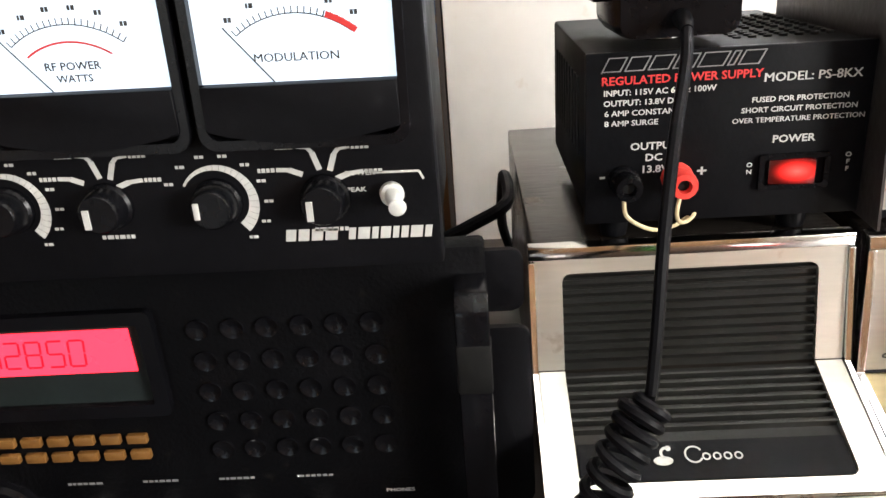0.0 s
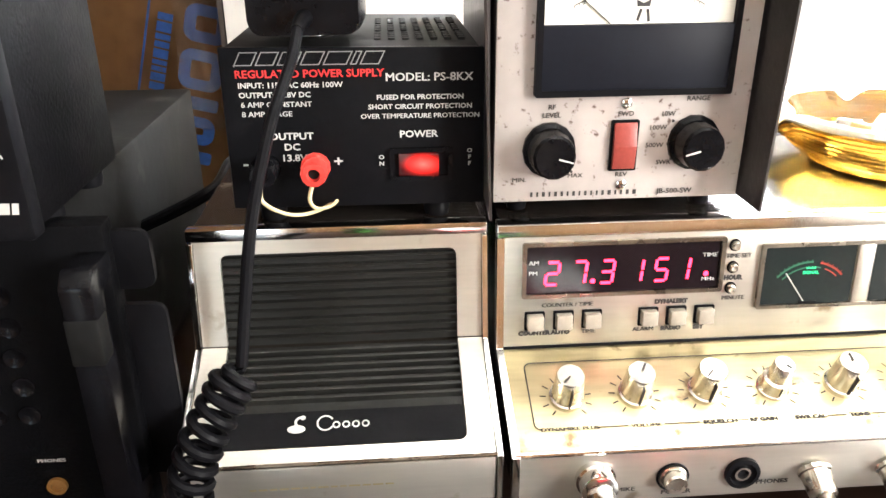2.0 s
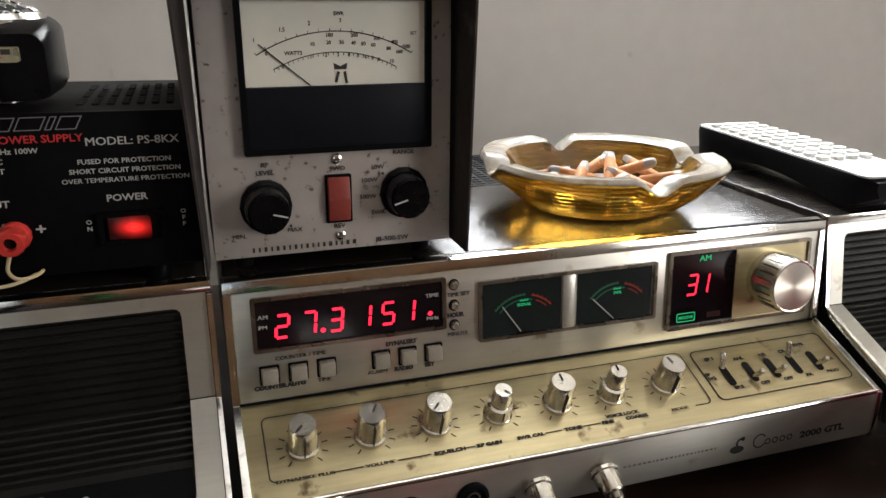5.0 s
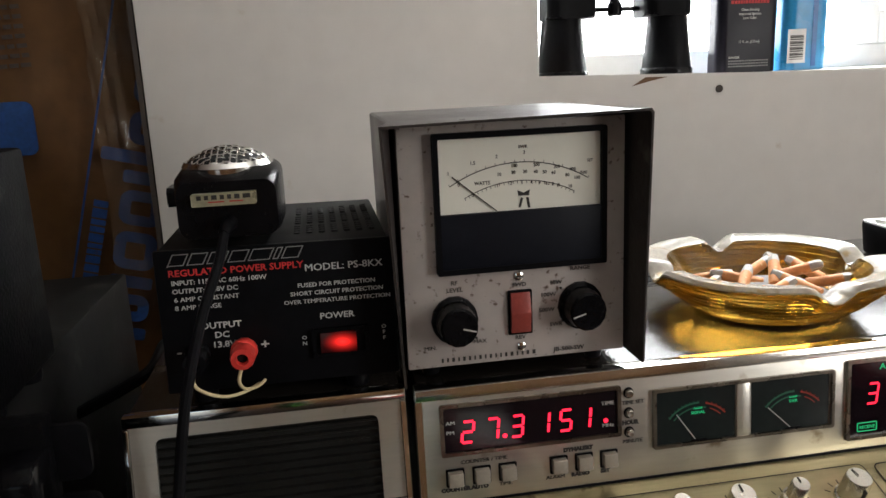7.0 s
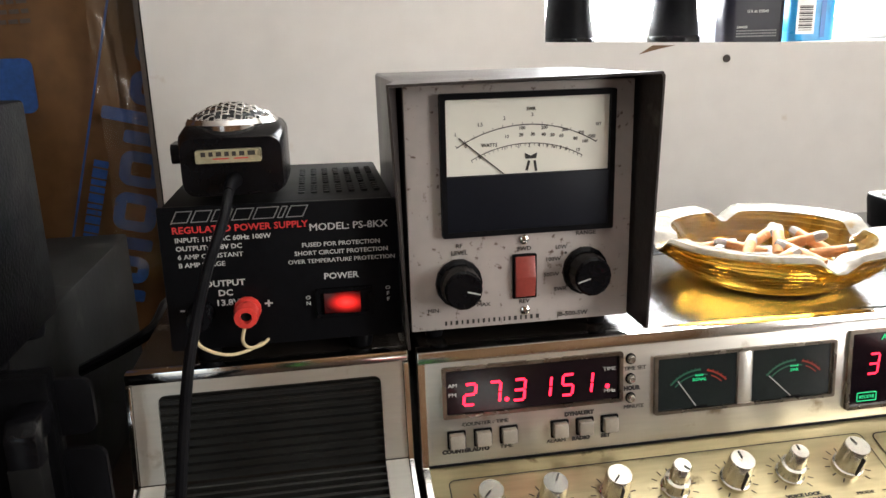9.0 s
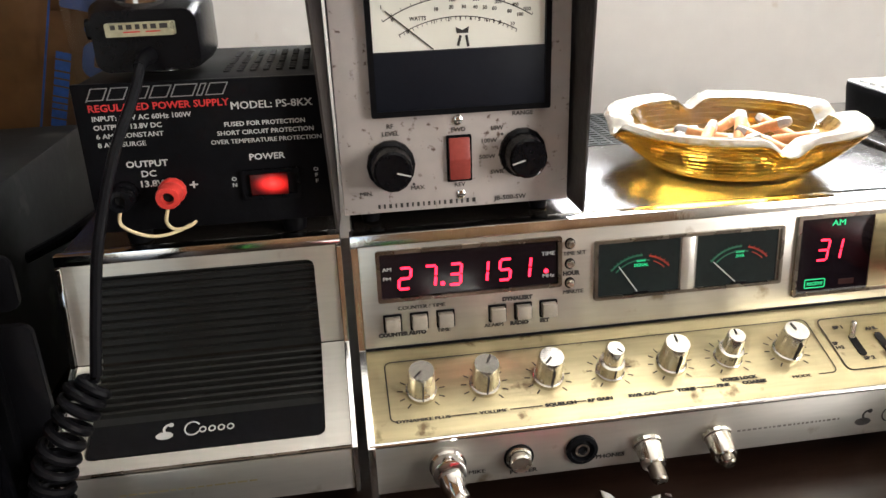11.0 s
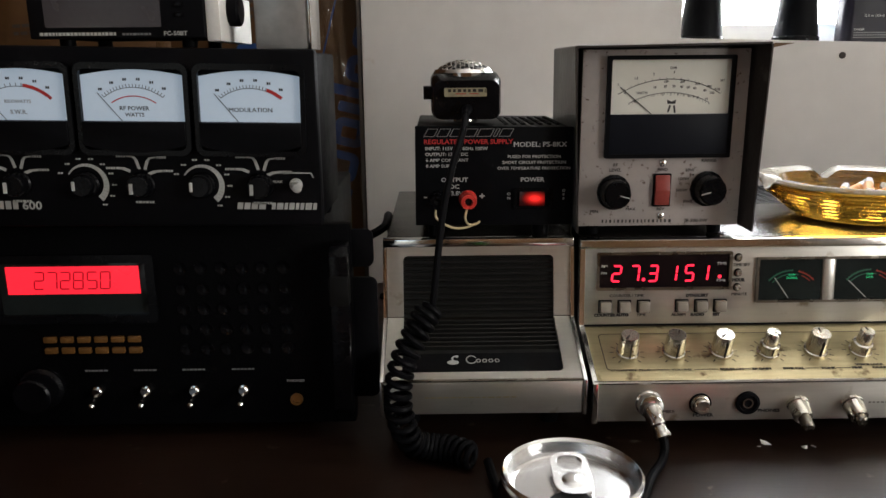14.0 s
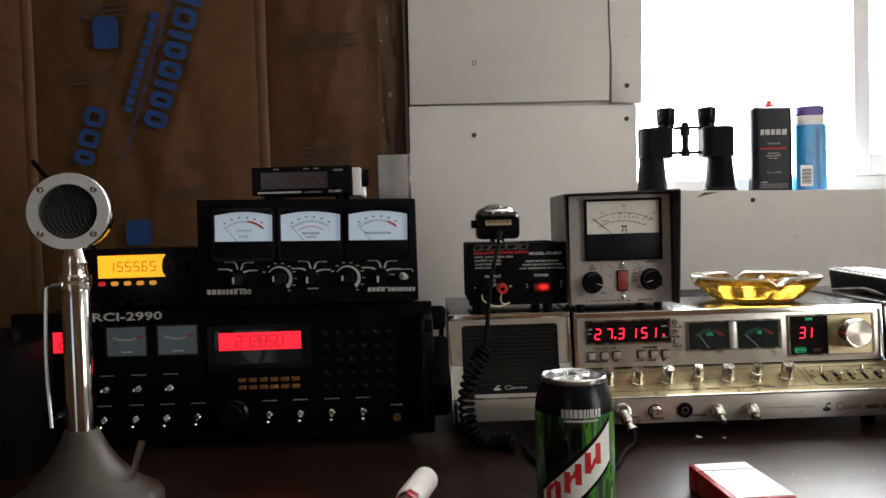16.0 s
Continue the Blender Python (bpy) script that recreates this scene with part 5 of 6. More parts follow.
def shape_vertex(v):
    r, a = math.hypot(v.co.x, v.co.y), math.degrees(math.atan2(v.co.y, v.co.x))
    if v.co.z > 0.014 and r > 0.052:
        for n_ in (88, 178, -92, -2):
            d = abs((a - n_ + 180) % 360 - 180)
            if d < 12:
                v.co.z -= (0.0085 * (v.co.z - 0.014) / 0.018) * math.cos(d / 12 * math.pi / 2) ** 2
    v.co *= 1 + 0.006 * noise.noise(Vector((v.co.x * 60, v.co.y * 60, v.co.z * 300)))
    if r > 0.05:
        k = 1 + 0.025 * math.cos(radians(4 * (a - 43)))
        v.co.x *= k
        v.co.y *= k


# pale from ash residue and from the window's reflection, painted into the rim colour
pale_glass = mat("ash_and_sheen_glass", (0.36, 0.33, 0.28), 0.16, var=0.2, scale=40, bump=0.3, spots=((0.28, 0.20, 0.10), 0.03, 70), trans=0.25)
part("bowl", cast_glass(lathe(B(), prof, 96)), amber, ASH)
part("rim", cast_glass(lathe(B(), [(0.0782, 0.0300), (0.0780, 0.0309), (0.0757, 0.0330), (0.0660, 0.0323), (0.0612, 0.0304), (0.0618, 0.0300)], 96, cap=False)), pale_glass, ASH, "pale glass rim, clouded by ash, with window sheen in its colour")
filt = mat("orange_filter_paper", (0.62, 0.27, 0.10), 0.6, var=0.2, scale=120, spots=((0.75, 0.55, 0.3), 0.05, 400))
papr = mat("singed_cigarette_paper", (0.40, 0.38, 0.35), 0.7, var=0.15, scale=120, spots=((0.06, 0.055, 0.05), 0.10, 160))
ash = mat("grey_ash", (0.30, 0.29, 0.28), 0.9, var=0.4, scale=200, bump=1.0)
butts = [(-0.036, 0.008, 35, 8, 0.020), (-0.018, -0.006, 50, 22, 0.024), (-0.008, 0.012, 150, 10, 0.022), (-0.002, -0.016, 15, 16, 0.021), (0.010, 0.004, 60, 26, 0.026), (0.018, -0.014, 120, 14, 0.022), (0.030, 0.010, -40, 22, 0.025), (0.040, -0.006, -25, 10, 0.021), (0.006, 0.026, 20, 18, 0.022), (-0.026, 0.026, -30, 12, 0.021), (0.026, 0.028, 75, 16, 0.023), (0.044, 0.016, 100, 12, 0.022)]
for i, (dx, dy, rz, rx, dz) in enumerate(butts):
    o = AC + AK * Vector((dx, dy, dz - 0.0065))
    bt = thing("cigarette_butt", (0, 0, 0), "stubbed cigarette butt with orange filter lying in the ashtray", "cigarette", "butts in the ashtray")
    L = 0.020 + 0.004 * (i % 3)
    part("filter", lathe(B(), [(0.0, 0), (0.0036, 0.0002), (0.0039, 0.0010), (0.0039, L), (0, L)], 16), filt, bt)
    part("paper_stub", lathe(B(), [(0.0038, L), (0.0037, L + 0.004), (0.0031, L + 0.007 + 0.001 * (i % 2)), (0.0015, L + 0.0085), (0, L + 0.008)], 16, wob=lambda j: 1 + 0.08 * math.sin(j * 2.1)), papr, bt)
    bt.matrix_basis = Matrix.Translation(o) @ Matrix.Rotation(radians(rz), 4, "Z") @ Matrix.Rotation(radians(90 - rx), 4, "Y") @ Matrix.Translation((0, 0, -L / 2))
bm = B()
for i in range(-10, 11):
    for j in range(-10, 11):
        x, y = i * 0.0042, j * 0.0042
        if math.hypot(x, y) < 0.043:
            bm.verts.new(AC + AK * Vector((x, y, 0.0085 + 0.006 * (1 - math.hypot(x, y) / 0.045) + 0.004 * noise.noise(Vector((x * 120, y * 120, 5))))))
bmesh.ops.convex_hull(bm, input=bm.verts)
solid("ash_heap", bm, ash, "heap of grey cigarette ash in the ashtray", "ash", "stuff")

# ---- remote control on the right speaker ----
RC = thing("remote_control", (0.466, 0.092, RT + 0.0026), "grey remote control with pale rubber buttons and black underside", "remote control")
bm = B()
prev = []
N = 16
for i in range(N + 1):
    t = i / N
    y = -0.088 + 0.176 * t
    hw = 0.0245 * (1 - 0.25 * max(0, (0.10 - t) / 0.10) ** 2 - 0.18 * max(0, (t - 0.93) / 0.07) ** 2)
    lo = 0.0005 + 0.0085 * math.sin(math.pi * min(1, max(0, (t - 0.14) / 0.80))) + 0.010 * max(0, (0.14 - t) / 0.14) ** 1.5
    hi = 0.0245 - 0.003 * (1 - t) - 0.002 * max(0, (0.06 - t) / 0.06)
    prev.append([bm.verts.new((u, y, v)) for u, v in ((-hw, hi - 0.004), (-hw * 0.97, hi), (hw * 0.97, hi), (hw, hi - 0.004), (hw * 0.86, lo), (-hw * 0.86, lo))])
for a, b in zip(prev, prev[1:]):
    for k in range(6):
        bm.faces.new((a[k], a[(k + 1) % 6], b[(k + 1) % 6], b[k]))
bm.faces.new(prev[0]), bm.faces.new(prev[-1][::-1])
base = RC.location.copy()
bm.transform(Matrix.Translation(base))
part("shell", bm, "black", RC)
pale = mat("pale_grey_plastic", (0.62, 0.62, 0.60), 0.42, var=0.08, scale=40)
bm = prism(B(), rrect(-0.0228, 0.0228, -0.084, 0.086, 0.005), 0.0, 0.0012, "z")
for v in bm.verts:
    v.co.z += 0.0213 + 0.003 * (v.co.y + 0.088) / 0.176
bm.transform(Matrix.Translation(base))
part("top_plate", bm, pale, RC, "pale silver-grey top plate")
rnd = random.Random(4)
for r in range(11):
    for c in range(4):
        y, x = -0.040 + r * 0.0112, -0.0160 + c * 0.0107
        zz = 0.0222 + 0.003 * (y + 0.088) / 0.176
        bm = prism(B(), rrect(x - 0.0040, x + 0.0040, y - 0.0034, y + 0.0034, 0.0028, 3), zz, zz + 0.0026, "z")
        bm.transform(Matrix.Translation(base))
        part("button", bm, pale, RC)
RC.matrix_basis = Matrix.Translation(base) @ Matrix.Rotation(radians(-3), 4, "Z") @ Matrix.Scale(1.14, 4)

# ---- black base-station transceiver with handles ----
SHACK = dict(sx=1.044, x=-0.3745, to_x=-0.393, to_z=-0.004)
placed(**SHACK)
RC2 = thing("black_base_radio", (-0.36, 0.08, DESK), "black base-station radio with lit red display and chrome toggles", "radio")
FY = -0.043
part("case", box(B(), -0.592, -0.168, -0.030, 0.26, 0.040, 0.186, 0.002), "dusty", RC2)
part("front_panel", box(B(), -0.602, -0.1375, FY, -0.0295, 0.036, 0.190, 0.0022), "black_paint", RC2)
F2 = front(FY)
feet(RC2, (-0.56, -0.190), (0.0, 0.22), DESK + 0.004, 0.0405, 0.011)
for x in (-0.1435, -0.588):
    h = part("handle", prism(B(), [(FY + 0.002, 0.178), (FY - 0.018, 0.178), (FY - 0.024, 0.172), (FY - 0.024, 0.058), (FY - 0.018, 0.052), (FY + 0.002, 0.052), (FY + 0.002, 0.062), (FY - 0.014, 0.064), (FY - 0.014, 0.166), (FY + 0.002, 0.168)], x - 0.0065, x + 0.0065, "x", 0.0015), "black_gloss", RC2, "flat black carrying handle")
    part("handle_end", box(B(), x - 0.0068, x + 0.0068, FY - 0.0248, FY - 0.0135, 0.136, 0.158, 0.0015), "dusty", h)
part("bracket", prism(B(), rrect(-0.1440, -0.1225, 0.1560, 0.1840, 0.005), -0.0350, -0.0315, "y", 0.0008), "black", RC2, "black rack ear")
part("bracket", prism(B(), rrect(-0.1440, -0.1205, 0.0540, 0.1480, 0.005), -0.0350, -0.0315, "y", 0.0008), "black", RC2, "black rack ear")
words(RC2, [("RCI-2990", -0.5130, 0.1795, 0.0092)], "needle", F2, stretch=1.52, w=0.0006)
dk = mat("dark_lit_meter", (0.035, 0.042, 0.046), 0.3, emit=(0.45, 0.58, 0.66), strength=0.045, bump=0)
for u0, u1 in ((-0.4990, -0.4520), (-0.4430, -0.3960)):
    mt = part("meter_frame", frame_ring(B(), u0, u1, 0.1365, 0.1735, 0.0020, 0, 0.0022), "black_gloss", RC2, m=F2)
    fc = part("meter_face", plate(B(), u0 + 0.0016, u1 - 0.0016, 0.1382, 0.1718, 0, 0.0008), dk, mt, "dimly lit grey meter face", m=F2)
    c = (u0 + u1) / 2
    bm = B()
    arc(bm, c, 0.1870, 0.0300, 243, 290, 0.0008, 0.0011), ticks(bm, c, 0.1870, 0.0300, 0.0325, 243, 290, 9, 0.0006, 0.0011), bars(bm, c - 0.006, c + 0.006, 0.1420, 0.0014, 4, 3, 0.0011)
    part("scale", bm, "needle", fc, m=F2)
    part("red_arc", arc(B(), c, 0.1870, 0.0305, 290, 303, 0.0022, 0.0011), "red_scale", fc, m=F2)
hood = part("display_hood", frame_ring(B(), -0.3860, -0.2720, 0.1190, 0.1700, 0.0060, -0.001, 0.0045, 0.003), "black_gloss", RC2, m=F2)
part("display_back", plate(B(), -0.3800, -0.2780, 0.1240, 0.1650, 0, 0.0006), "glass_dark", hood, m=F2)
lcd = part("display", plate(B(), -0.3745, -0.2835, 0.1405, 0.1610, 0.0006, 0.0014), "red_lcd", RC2, "glowing red backlit display", m=F2)
bm = B()
for ch, u in zip("272850", (-0.3560, -0.3470, -0.3380, -0.3290, -0.3195, -0.3105)):
    digits(bm, ch, u, 0.1445, 0.0125, 0.009, 0.10, 0.0010, 0.0018)
part("readout", bm, "lcd_ink", lcd, "dark red digits", F2)
l2 = part("channel_display", plate(B(), -0.5560, -0.5220, 0.1440, 0.1680, 0, 0.0012), "red_lcd", RC2, "small glowing red channel display", m=F2)
part("readout", digits(B(), "27", -0.549, 0.149, 0.0135, 0.012, 0.1, 0.0014, 0.0016), "lcd_ink", l2, m=F2)
for r in range(2):
    for c in range(6):
        u, v = -0.3545 + c * 0.0118, 0.1035 - r * 0.0085
        part("key", box(B(), u, u + 0.0088, v, v + 0.0045, 0, 0.0030, 0.0006), "orange_key", RC2, "small orange key", m=F2)
TOG = [(-0.499, 0.100), (-0.464, 0.100), (-0.429, 0.100)] + [(x, 0.065) for x in (-0.503, -0.468, -0.434, -0.400, -0.321, -0.2865, -0.2520, -0.2170)]
for x, z in TOG:
    k = part("toggle_switch", lathe(B(), [(0.0042, 0), (0.0042, 0.0030), (0.0030, 0.0034), (0.0030, 0.006), (0, 0.006)], 6, F2 @ Matrix.Translation((x, z, 0)), ), "chrome", RC2, "chrome toggle switch")
    part("lever", lathe(B(), [(0.0012, 0.005), (0.0022, 0.0150), (0.0024, 0.0165), (0.0014, 0.0180), (0, 0.0182)], 14, F2 @ Matrix.Translation((x, z, 0)) @ Matrix.Rotation(radians(22 if z < 0.09 else -4), 4, "X")), "chrome", k)
    tagged(part("switch_label", bars(B(), x - 0.008, x + 0.008, z + 0.0150, 0.0013, 6, int(-x * 1000)), "outline_ink", RC2, m=F2), kind="stuff")
k = part("clarifier_knob", lathe(B(), [(0.0160, 0), (0.0158, 0.004), (0.0135, 0.006), (0.0130, 0.018), (0.0118, 0.0195), (0, 0.0192)], 36, F2 @ Matrix.Translation((-0.3600, 0.0680, 0)), wob=lambda i: 1 + 0.02 * (i % 2)), "black_gloss", RC2)
for r in range(5):
    for c in range(6):
        u, v = -0.2550 + c * 0.0142 + (0.0 if r % 2 == 0 else 0.0006), 0.1585 - r * 0.0153
        part("speaker_hole", lathe(B(), [(0.0050, 0.0001), (0.0047, 0.0012), (0.0036, 0.0008), (0.0028, 0.0002), (0, 0.0001)], 16, F2 @ Matrix.Translation((u, v, 0))), "black_gloss", RC2)
words(RC2, [("PHONES", -0.1800, 0.0700, 0.0018)], "white_ink", F2, align="CENTER", stretch=1.3)
part("phones_jack", lathe(B(), [(0.0046, 0), (0.0045, 0.0020), (0.0028, 0.0022), (0.0026, 0.0003), (0, 0.0002)], 18, F2 @ Matrix.Translation((-0.1800, 0.0560, 0))), "orange_key", RC2)
cn = part("microphone_connector", lathe(B(), [(0.0090, 0), (0.0090, 0.006), (0.0080, 0.008), (0.0080, 0.022), (0.0055, 0.026), (0.0045, 0.034)], 26, F2 @ Matrix.Translation((-0.545, 0.075, 0))), "chrome", RC2)

# ---- triple meter console on top of it ----
placed(**CONSOLE)
AS = thing("meter_console", (-0.268, 0.02, 0.190), "black triple-meter console with white lit dials, on the black radio", "meter")
AY = -0.057
part("case", prism(B(), [(-0.392, 0.1945), (-0.154, 0.1925), (-0.154, 0.3050), (-0.391, 0.3105)], AY + 0.010, 0.048, "y", 0.002), "black_paint", AS)
part("front_panel", prism(B(), [(-0.394, 0.1930), (-0.152, 0.1910), (-0.1525, 0.3065), (-0.392, 0.3120)], AY, AY + 0.0105, "y", 0.0018), "black", AS)
A = front(AY) @ Matrix.Translation((-0.27, 0.25, 0)) @ Matrix.Rotation(radians(-1.1), 4, "Z") @ Matrix.Translation((0.27, -0.25, 0))
feet(AS, (-0.37, -0.165), (-0.015, 0.035), 0.1832, 0.1945, 0.007)
for idx, (u0, u1) in enumerate(((-0.3725, -0.3095), (-0.3005, -0.2355), (-0.2265, -0.1625))):
    c = (u0 + u1) / 2
    mt = part("meter", ring(B(), rrect(u0 - 0.003, u1 + 0.003, 0.2405, 0.2995, 0.006), rrect(u0, u1, 0.2440, 0.2955, 0.004), 0, 0.0065), "black_gloss", AS, "glossy black meter housing", m=A)
    lens = [(u0, 0.2625), (u1, 0.2625), (u1 + 0.0005, 0.2910)] + [(u1 - (u1 - u0) * i / 8, 0.2915 + 0.0038 * math.sin(math.pi * i / 8)) for i in range(9)] + [(u0 - 0.0005, 0.2910)]
    dl = part("dial", prism(B(), lens, 0, 0.0030, "z"), "dial", mt, "white meter dial lit from within", m=A)
    low = [(u0, 0.2622), (u0, 0.2490)] + [(u0 + (u1 - u0) * i / 10, 0.2470 - 0.0045 * math.sin(math.pi * i / 10)) for i in range(11)] + [(u1, 0.2490), (u1, 0.2622)]
    part("lower_cover", prism(B(), low[::-1], 0, 0.0075, "z", 0.0006), "black", mt, "smoked lower meter cover", m=A)
    bm = B()
    oz = 0.2540
    arc(bm, c, oz, 0.0300, 52, 128, 0.0004, 0.0032), ticks(bm, c, oz, 0.0300, 0.0322, 52, 128, 13 + 8 * (idx > 0), 0.0004, 0.0032)
    for q in range(6):
        a = radians(126 - q * 14)
        bars(bm, c + 0.0350 * math.cos(a) - 0.0012, c + 0.0350 * math.cos(a) + 0.0012, oz + 0.0345 * math.sin(a), 0.0016, 2, q, 0.0032)
    part("scale", bm, "black_ink", dl, m=A)
    if idx == 2:
        words(dl, [("MODULATION", c, 0.2690, 0.0028)], "black_ink", A, align="CENTER", stretch=1.05, w=0.0032)
    elif idx == 1:
        words(dl, [("RF POWER", c, 0.2695, 0.0026), ("WATTS", c, 0.2655, 0.0024)], "black_ink", A, align="CENTER", stretch=1.05, w=0.0032)
        part("red_scale", arc(B(), c, oz, 0.0245, 55, 125, 0.0007, 0.0032), "red_ink", dl, m=A)
    else:
        words(dl, [("S.W.R.", c, 0.2665, 0.0026), ("KILOWATTS", c, 0.2735, 0.0020)], "outline_ink", A, align="CENTER", stretch=1.05, w=0.0032)
    if idx != 1:
        part("red_band", arc(B(), c, oz, 0.0310, 50 if idx else 46, 70 if idx else 82, 0.0020, 0.0034), "red_ink", dl, m=A)
    part("pointer", stroke(B(), (c - 0.008, 0.2626), (c - 0.0225, 0.2805), 0.0005, 0.0036), "black_ink", dl, m=A)
for u, kind in ((-0.3480, "s"), (-0.3040, "r"), (-0.2680, "s"), (-0.2290, "r"), (-0.1910, "s")):
    m = A @ Matrix.Translation((u, 0.2205, 0))
    k = part("rotary_knob" if kind == "r" else "selector_knob", lathe(B(), [(0.0088, 0), (0.0087, 0.002), (0.0078, 0.003), (0.0072, 0.009), (0.0064, 0.0100), (0, 0.0099)], 36, m, wob=lambda i: 1 + 0.02 * (i % 2)), "black_gloss", AS)
    part("pointer_bar", box(B(), -0.0056, -0.0036, -0.0030, 0.0030, 0.0096, 0.0106, 0.0003) if kind == "r" else box(B(), -0.0050, -0.0028, -0.0050, 0.0020, 0.0099, 0.0106), "white_ink", k, m=m)
    bm = B()
    if kind == "r":
        for i in range(20):
            arc(bm, 0, 0, 0.0128, 150 - i * 10, 150.4 - (i + 1) * 10, 0.0009 + 0.00018 * i, 0.0004, 3)
        for i in range(9):
            a = radians(155 - i * 26)
            bars(bm, 0.0180 * math.cos(a) - 0.0016, 0.0180 * math.cos(a) + 0.0016, 0.0172 * math.sin(a) - 0.0005, 0.0011, 2, i, 0.0004)
    else:
        for pts in (((-0.001, 0.0105), (-0.003, 0.0168), (-0.0045, 0.0185), (-0.0090, 0.0190)), ((0.0025, 0.0100), (0.0045, 0.0160), (0.0060, 0.0177), (0.0100, 0.0183)), ((-0.0070, 0.0090), (-0.0115, 0.0108), (-0.0160, 0.0110)), ((0.0045, 0.0070), (0.0090, 0.0088), (0.0140, 0.0094))):
            for i in range(len(pts) - 1):
                stroke(bm, pts[i], pts[i + 1], 0.0020 - 0.0005 * i, 0.0004 + 0.00002 * i)
            e, sg = pts[-1], 1 if pts[-1][0] > 0 else -1
            bars(bm, e[0] + sg * 0.0035 - 0.0030, e[0] + sg * 0.0035 + 0.0030, e[1] - 0.0008, 0.0015, 4, 3, 0.0004)
        bars(bm, -0.005, 0.007, -0.0125, 0.0015, 6, 8, 0.0004)
    part("dial_marking", bm, "white_ink", AS, m=m)
tg = part("power_toggle", lathe(B(), [(0.0042, 0), (0.0042, 0.003), (0.0028, 0.0036), (0.0024, 0.0150), (0.0030, 0.0170), (0, 0.0180)], 18, A @ Matrix.Translation((-0.1680, 0.2215, 0)) @ Matrix.Rotation(radians(12), 4, "Y")), "needle", AS)
words(AS, [("POWER", -0.1835, 0.2285, 0.0016), ("PEAK", -0.1835, 0.2225, 0.0016)], "white_ink", A, stretch=1.3, w=0.0004)
part("marking", stroke(stroke(B(), (-0.1740, 0.2292), (-0.1580, 0.2292), 0.0008, 0.0004), (-0.1580, 0.2292), (-0.1565, 0.2262), 0.0008, 0.0004), "white_ink", AS, m=A)
tagged(part("maker_mark", bars(B(), -0.3830, -0.3500, 0.2032, 0.0055, 7, 12, 0.0004), "needle", AS, "pale maker's mark", A), kind="stuff")
words(AS, [("600", -0.3475, 0.2032, 0.0055)], "needle", A, stretch=1.1, w=0.0004)
tagged(part("series_mark", bars(bars(B(), -0.2070, -0.1885, 0.2045, 0.0045, 4, 5, 0.0004, 0.15), -0.1845, -0.1550, 0.2045, 0.0045, 8, 8, 0.0004, 0.15), "white_ink", AS, "white slanted series mark", A), kind="stuff")

# ---- frequency counter ----
FC = thing("frequency_counter", (-0.275, 0.0, 0.310), "small black frequency counter, switched off, on the meter console", "counter")
CY = -0.050
part("case", box(B(), -0.331, -0.2235, CY + 0.004, 0.045, 0.3155, 0.3455, 0.0015), "dusty", FC)
part("front_panel", box(B(), -0.3325, -0.2220, CY, CY + 0.005, 0.3145, 0.3465, 0.0012), "black", FC)
C = front(CY)
part("display", plate(B(), -0.3220, -0.2490, 0.3215, 0.3400, 0, 0.0006, 0.001), mat("dead_brown_display", (0.045, 0.030, 0.032), 0.25, bump=0), FC, "dark unlit display", m=C)
part("caption", bars(B(), -0.3260, -0.2780, 0.3165, 0.0020, 20, 6), "white_ink", FC, m=C)
part("caption", bars(B(), -0.2740, -0.2560, 0.3165, 0.0014, 8, 9), "outline_ink", FC, m=C)
words(FC, [("FC-50BT", -0.2480, 0.3163, 0.0026)], "white_ink", C, stretch=1.1)
for u, s in ((-0.3050, 2), (-0.2720, 3), (-0.2610, 4)):
    part("caption", bars(B(), u - 0.003, u + 0.003, 0.3428, 0.0016, 3, s), "outline_ink", FC, m=C)
words(FC, [("POWER", -0.2370, 0.3405, 0.0018)], "white_ink", C, align="CENTER", stretch=1.2)
for v in (0.3340, 0.3275):
    part("button", box(B(), -0.2400, -0.2340, v, v + 0.0030, 0, 0.0012, 0.0003), "black_gloss", FC, m=C)
part("side_bracket", box(B(), -0.2220, -0.2130, CY + 0.004, 0.040, 0.3125, 0.3440, 0.0008), "plaster_pale", FC, "pale metal side bracket")
part("bracket_knob", lathe(B(), [(0.0100, 0), (0.0100, 0.0060), (0.0085, 0.0075), (0, 0.0075)], 24, panel((-0.2128, -0.020, 0.3330), (0, 0, 1), (1, 0, 0)), wob=lambda i: 1 + 0.04 * (i % 2)), "black", FC)
feet(FC, (-0.318, -0.238), (-0.03, 0.03), 0.3090, 0.3157, 0.005)

# ---- amber-display mobile radio ----
placed(**SHACK)
YR = thing("mobile_radio", (-0.46, 0.0, 0.190), "black mobile radio with glowing amber display, on the black radio", "radio")
part("case", box(B(), -0.5320, -0.3990, -0.030, 0.09, 0.2020, 0.2600, 0.003), "black", YR)
part("front_panel", box(B(), -0.5350, -0.3960, -0.040, -0.0295, 0.2000, 0.2625, 0.004), "black_gloss", YR)
YF = front(-0.0400)
ylw = part("display", prism(B(), [(-0.5045, 0.2285), (-0.4310, 0.2285), (-0.4340, 0.2330), (-0.4350, 0.2410), (-0.4335, 0.2490), (-0.4300, 0.2545), (-0.5045, 0.2545)], 0, 0.0010, "z"), "yellow_lcd", YR, "glowing amber display", m=YF)
bm = B()
for ch, u in zip("155565", (-0.4930, -0.4835, -0.4745, -0.4655, -0.4565, -0.4475)):
    digits(bm, ch, u, 0.2360, 0.0105, 0.009, 0.08, 0.0009, 0.0014)
part("readout", bm, "amber_ink", ylw, m=YF)
